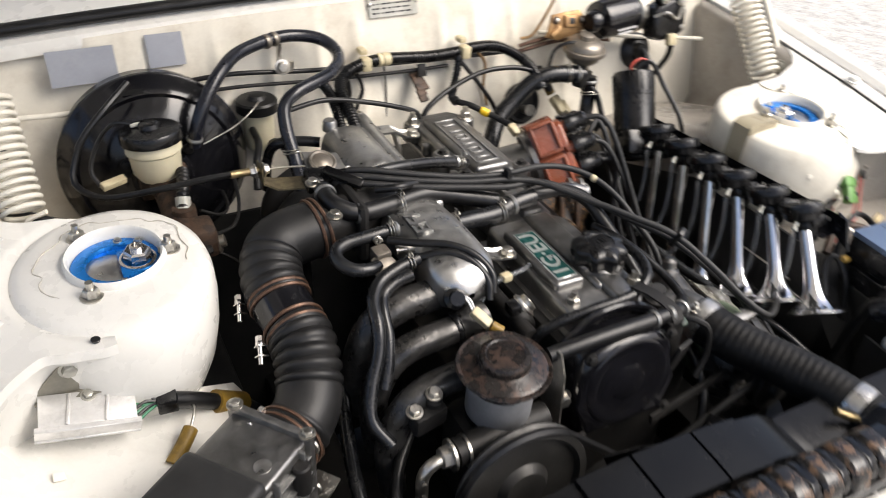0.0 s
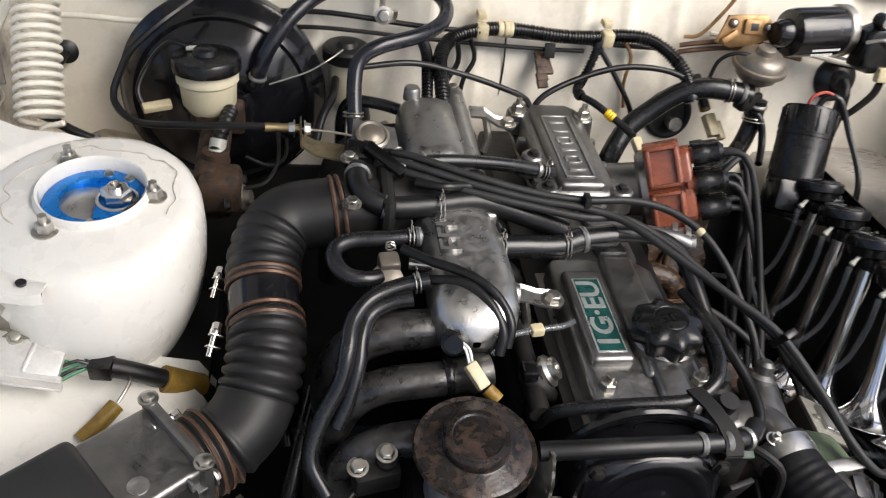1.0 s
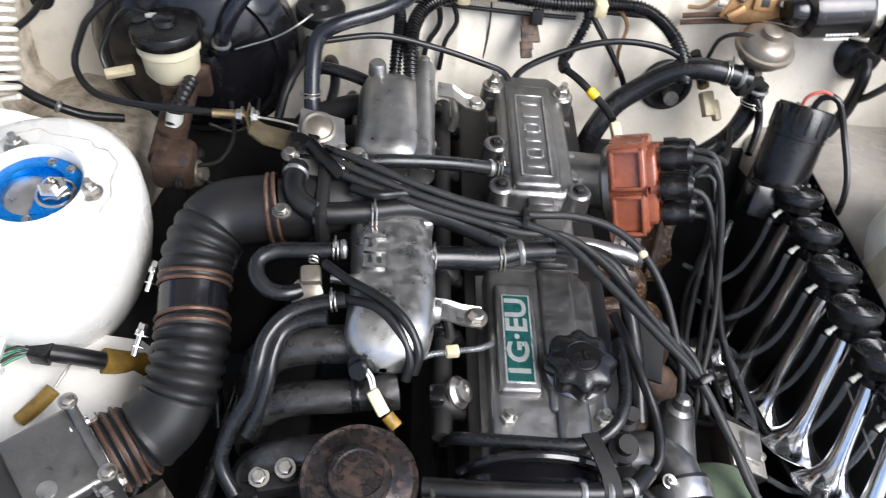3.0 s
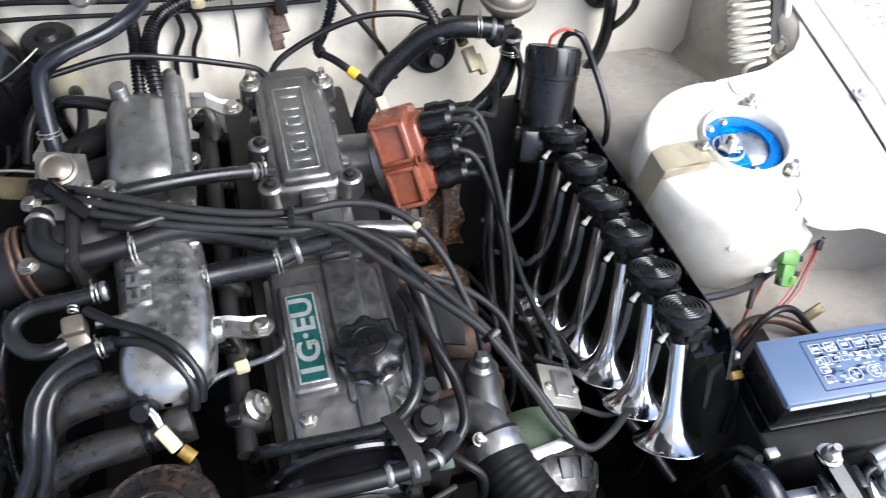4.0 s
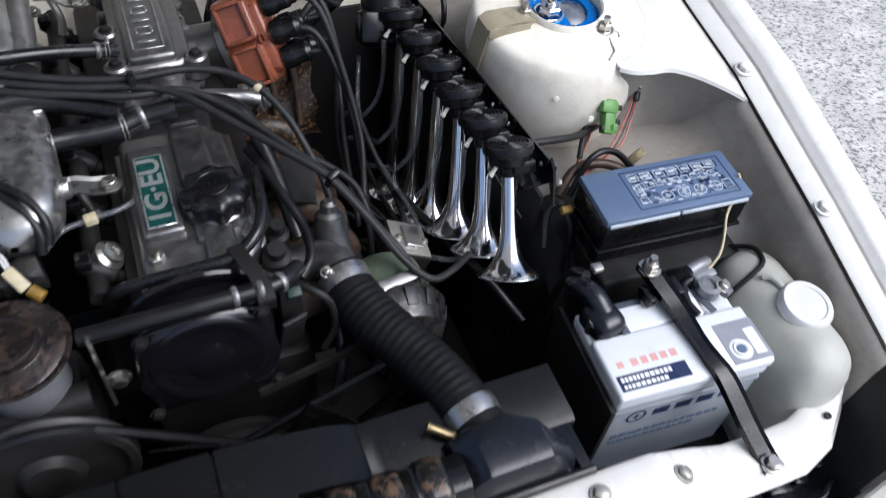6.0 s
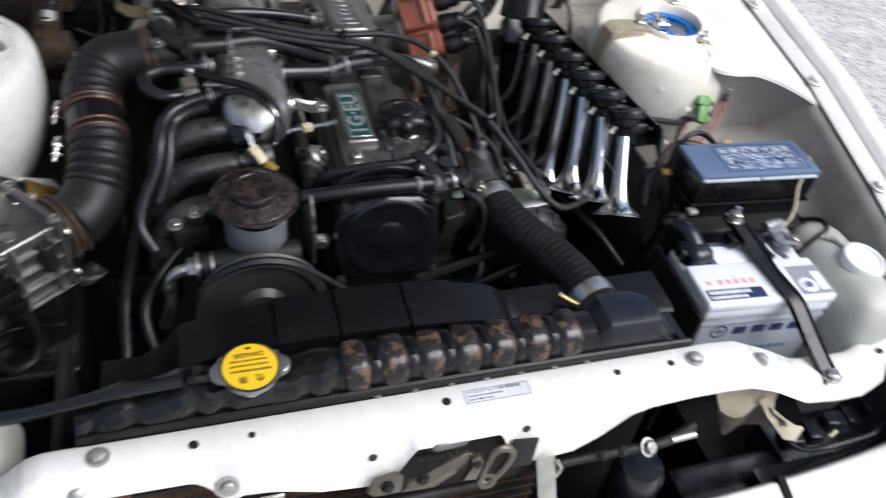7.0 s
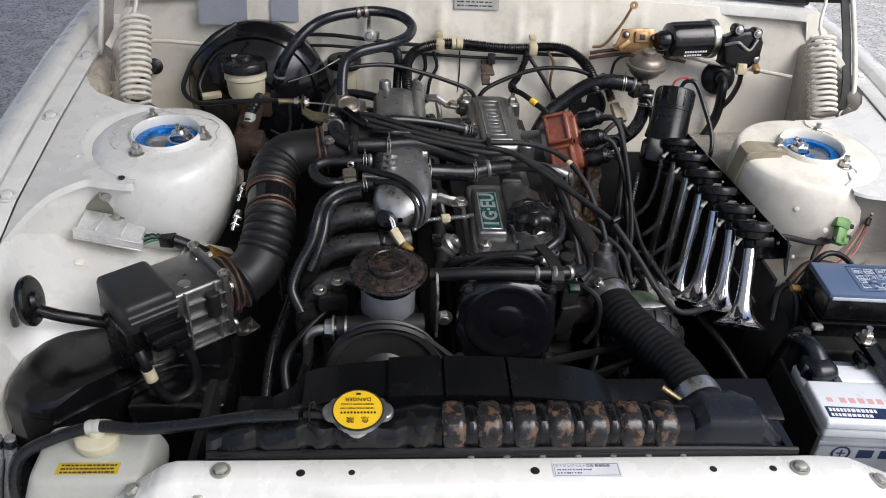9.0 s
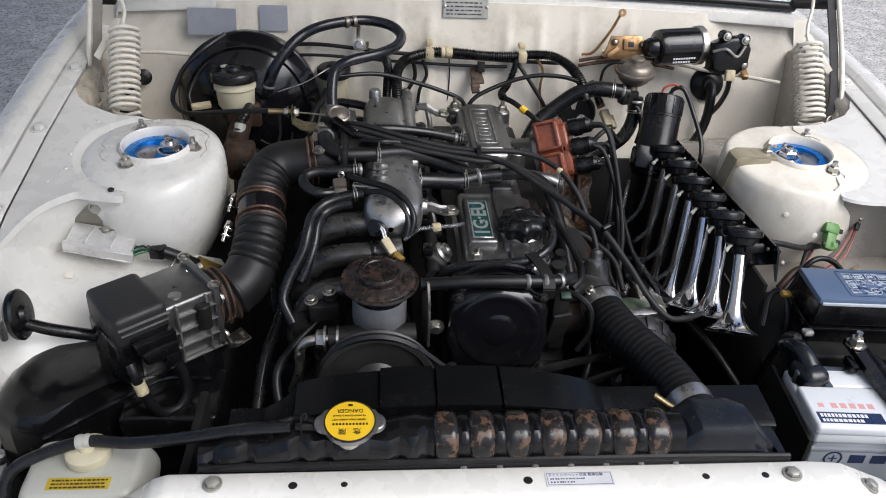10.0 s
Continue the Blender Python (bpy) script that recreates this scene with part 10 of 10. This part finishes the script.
o = thing("apron_bundle", (0.52, 0.39, 0.80), "brown taped wire bundle behind the fuse box", "wiring")
part("taped_wire", tube(bmesh.new(), [(0.475, 0.375, 0.80), (0.505, 0.392, 0.822), (0.54, 0.392, 0.824), (0.575, 0.38, 0.812), (0.60, 0.36, 0.79)], 0.0065, 12), BROWNWIRE, o)
part("tab", box(bmesh.new(), axes((0.600, 0.392, 0.820), (-0.3, -0.6, 0.7), (0.9, 0.3, 0.3)), 0.024, 0.012, 0.006, 0.001), ZINC_DULL, o, "drab flat tab")
# small panel dimples and plugs
PLUG = mesh_of(lathe(bmesh.new(), Matrix(), [(0.009, -0.001), (0.0085, 0.0006), (0.006, 0.0012), (0, 0.0012)], 16), "body_plug", PAINT_OLD)
for k, (p, n, s) in enumerate((((0.5, 0.462, 0.885), (-0.4, -0.9, 0.2), 0.45), ((0.693, 0.43, 0.80), (-1, -0.1, 0.3), 1.0), ((0.545, 0.438, 0.86), (-0.1, -1, 0.2), 0.5))):
    tagged(new("panel_plug", PLUG), "small cream plug in the apron panel", "plug", "panel plugs").matrix_basis = axes(p, n) @ Matrix.Scale(s, 4)

# ---- throttle clutter, clamps and small fittings ----
o = thing("throttle_sensor", (-0.215, 0.63, 0.94), "flat black throttle position sensor plug with its sleeve", "sensor")
TA, TB = Vector((-0.242, 0.658, 0.955)), Vector((-0.190, 0.602, 0.942))
part("plug", box(bmesh.new(), axes(TA, TB - TA, (1, 0.9, 0.6)), 0.014, 0.010, 0.060, 0.003), BLACK, o)
part("body", box(bmesh.new(), axes((-0.250, 0.668, 0.925), (0.1, -0.3, 1)), 0.036, 0.030, 0.026, 0.005), BLACK, o)
part("sleeve", tube(bmesh.new(), [TB, TB + Vector((0.03, -0.012, 0.004)), (-0.12, 0.602, 0.938), (-0.06, 0.588, 0.930)], 0.0055, 10), RUBBER, o)
for at, n in (((-0.201, 0.657, 0.930), (0.2, -0.3, 1)), ((-0.207, 0.622, 0.915), (0.1, -0.6, 0.8))):
    o = thing("brass_fitting", at, "tarnished brass hex fitting on the throttle body", "fitting", "throttle fittings")
    m = axes(at, n)
    part("hex", lathe(bmesh.new(), m, [(0, -0.010), (0.010, -0.010), (0.0105, -0.006), (0.0105, 0.004), (0.009, 0.006), (0, 0.006)], 6), BRASS, o)
    part("barb", lathe(bmesh.new(), m, [(0.006, 0.004), (0.006, 0.012), (0.0045, 0.014), (0, 0.014)], 14), BRASS, o)
for at in ((-0.116, 0.670, 0.886), (-0.108, 0.652, 0.880), (-0.205, 0.672, 0.874), (-0.204, 0.836, 0.874), (-0.100, 0.838, 0.874), (-0.100, 0.752, 0.874)):
    bolt(rear, at, (0, -0.15, 1), BOLT_STEEL_BIG, s=0.75)
for at, way, r in (((-0.020, 0.677, 0.911), (1, 0.2, -0.25), 0.0092), ((-0.165, 0.577, 0.9265), (1, 0.1, -0.05), 0.0135), ((-0.098, 0.5445, 0.898), (1, 0.1, -0.05), 0.0145), ((-0.020, 0.5535, 0.893), (1, 0.1, 0.02), 0.0145),
                   ((-0.202, 0.526, 0.926), (1, 0.05, 0), 0.0094), ((-0.200, 0.468, 0.9135), (1, 0.1, 0.1), 0.0094), ((-0.252, 0.77, 0.93), (0, 0.4, 0.9), 0.0122), ((0.306, 0.873, 0.930), (1, -0.15, 0), 0.0162), ((0.355, 0.865, 0.89), (0, 0.2, 1), 0.0142)):
    o = thing("hose_clamp", at, "dull wire spring clamp with twisted ends on a hose", "hose clamp", "spring hose clamps")
    m = axes(at, way)
    for d in (-0.0022, 0.0022):
        part("loop", tube(bmesh.new(), [m @ Vector(((r + 0.0006) * math.cos(2 * math.pi * k / 20), (r + 0.0006) * math.sin(2 * math.pi * k / 20), d)) for k in range(21)], 0.0009, 6, smooth=False), STEEL, o)
    up = m.to_3x3().inverted() @ Vector((0, -0.2, 1))
    up = Vector((up.x, up.y, 0)).normalized()
    side = Vector((-up.y, up.x, 0))
    for s in (-1, 1):
        b = up * r
        part("end", tube(bmesh.new(), [m @ (b + side * 0.001 * s), m @ (b * 1.0 + up * 0.006 + side * 0.004 * s), m @ (b + up * 0.011 + side * 0.002 * s), m @ (b + up * 0.009 + side * 0.007 * s)], 0.0009, 6, 0.002), STEEL, o)
# stud, hooks and lines round the brake booster
for pts, r, mt, lb in (([(-0.36, 0.86, 0.92), (-0.31, 0.87, 0.935), (-0.28, 0.88, 0.95), (-0.262, 0.90, 0.955)], 0.0013, STEEL, "thin bright wire beside the brake booster"),
                       ([(-0.300, 0.80, 0.86), (-0.29, 0.83, 0.89), (-0.275, 0.87, 0.90), (-0.27, 0.92, 0.90)], 0.006, RUBBER, "black hose behind the throttle"),
                       ([(-0.24, 0.80, 0.86), (-0.23, 0.85, 0.875), (-0.235, 0.90, 0.88), (-0.25, 0.93, 0.86)], 0.007, RUBBER, "black hose behind the throttle"),
                       ([(-0.185, 0.838, 0.900), (-0.215, 0.85, 0.902), (-0.25, 0.865, 0.895), (-0.262, 0.88, 0.86), (-0.262, 0.90, 0.80)], 0.0085, HOSE, "short black hose on the intake chamber"),
                       ([(-0.39, 0.79, 0.85), (-0.36, 0.80, 0.83), (-0.34, 0.84, 0.82), (-0.34, 0.90, 0.83)], 0.0026, MATTE, "dark brake pipe below the booster"),
                       ([(-0.40, 0.72, 0.83), (-0.36, 0.71, 0.80), (-0.33, 0.70, 0.74)], 0.0026, MATTE, "dark brake pipe dropping from the cylinder")):
    wire("engine_line", pts, r, mt, lb, "pipe", "engine bay lines")
# dark lines and brackets seen low between the engine and the aprons
for pts, r, mt, lb in (([(-0.30, 0.45, 0.78), (-0.32, 0.38, 0.74), (-0.335, 0.30, 0.72), (-0.34, 0.22, 0.68)], 0.009, HOSE, "black hose low beside the engine"),
                       ([(-0.255, 0.34, 0.77), (-0.29, 0.30, 0.75), (-0.31, 0.25, 0.74), (-0.30, 0.20, 0.70)], 0.007, RUBBER, "black hose low by the steering pump"),
                       ([(-0.33, 0.62, 0.80), (-0.345, 0.56, 0.78), (-0.34, 0.48, 0.76), (-0.33, 0.42, 0.72)], 0.008, HOSE, "black hose below the air duct"),
                       ([(0.145, 0.37, 0.79), (0.155, 0.31, 0.765), (0.150, 0.27, 0.73), (0.13, 0.24, 0.69)], 0.007, RUBBER, "black hose beside the timing cover"),
                       ([(0.30, 0.50, 0.74), (0.33, 0.42, 0.73), (0.37, 0.34, 0.71), (0.40, 0.28, 0.68)], 0.007, RUBBER, "black cable run under the air horns"),
                       ([(0.16, 0.56, 0.80), (0.20, 0.54, 0.79), (0.24, 0.50, 0.77), (0.25, 0.45, 0.74)], 0.005, LEADS_BLACK, "black lead beside the exhaust side")):
    wire("engine_line", pts, r, mt, lb, "pipe", "engine bay lines")
# weld spots and dimples in the painted panels
SPOT = mesh_of(lathe(bmesh.new(), Matrix(), [(0.0035, -0.001), (0.003, 0.0006), (0.0015, 0.0011), (0, 0.0012)], 12), "weld_spot", PAINT)
shelves = [ob for ob in scene.objects if ob.name.startswith("apron_shelf")]
rnd = random.Random(17)
c = TOWERS[-1]
for dx, dy in ((0.125, -0.06), (0.128, -0.02), (0.13, 0.02), (0.128, 0.06), (0.115, 0.09), (0.145, -0.09)):
    x, y = c.x - dx + rnd.uniform(-0.004, 0.004), c.y + dy + rnd.uniform(-0.004, 0.004)
    k2 = min(1, max(0, (dx - 0.09) / 0.0865))
    z = (0.9315 + 0.06 * (y - c.y)) * (1 - k2) + (rail(y) - 0.004) * k2
    place("weld_spot", SPOT, Matrix.Translation((x, y, z + 0.0008)) @ Matrix.Scale(rnd.uniform(0.7, 1.1), 4), shelves[0])
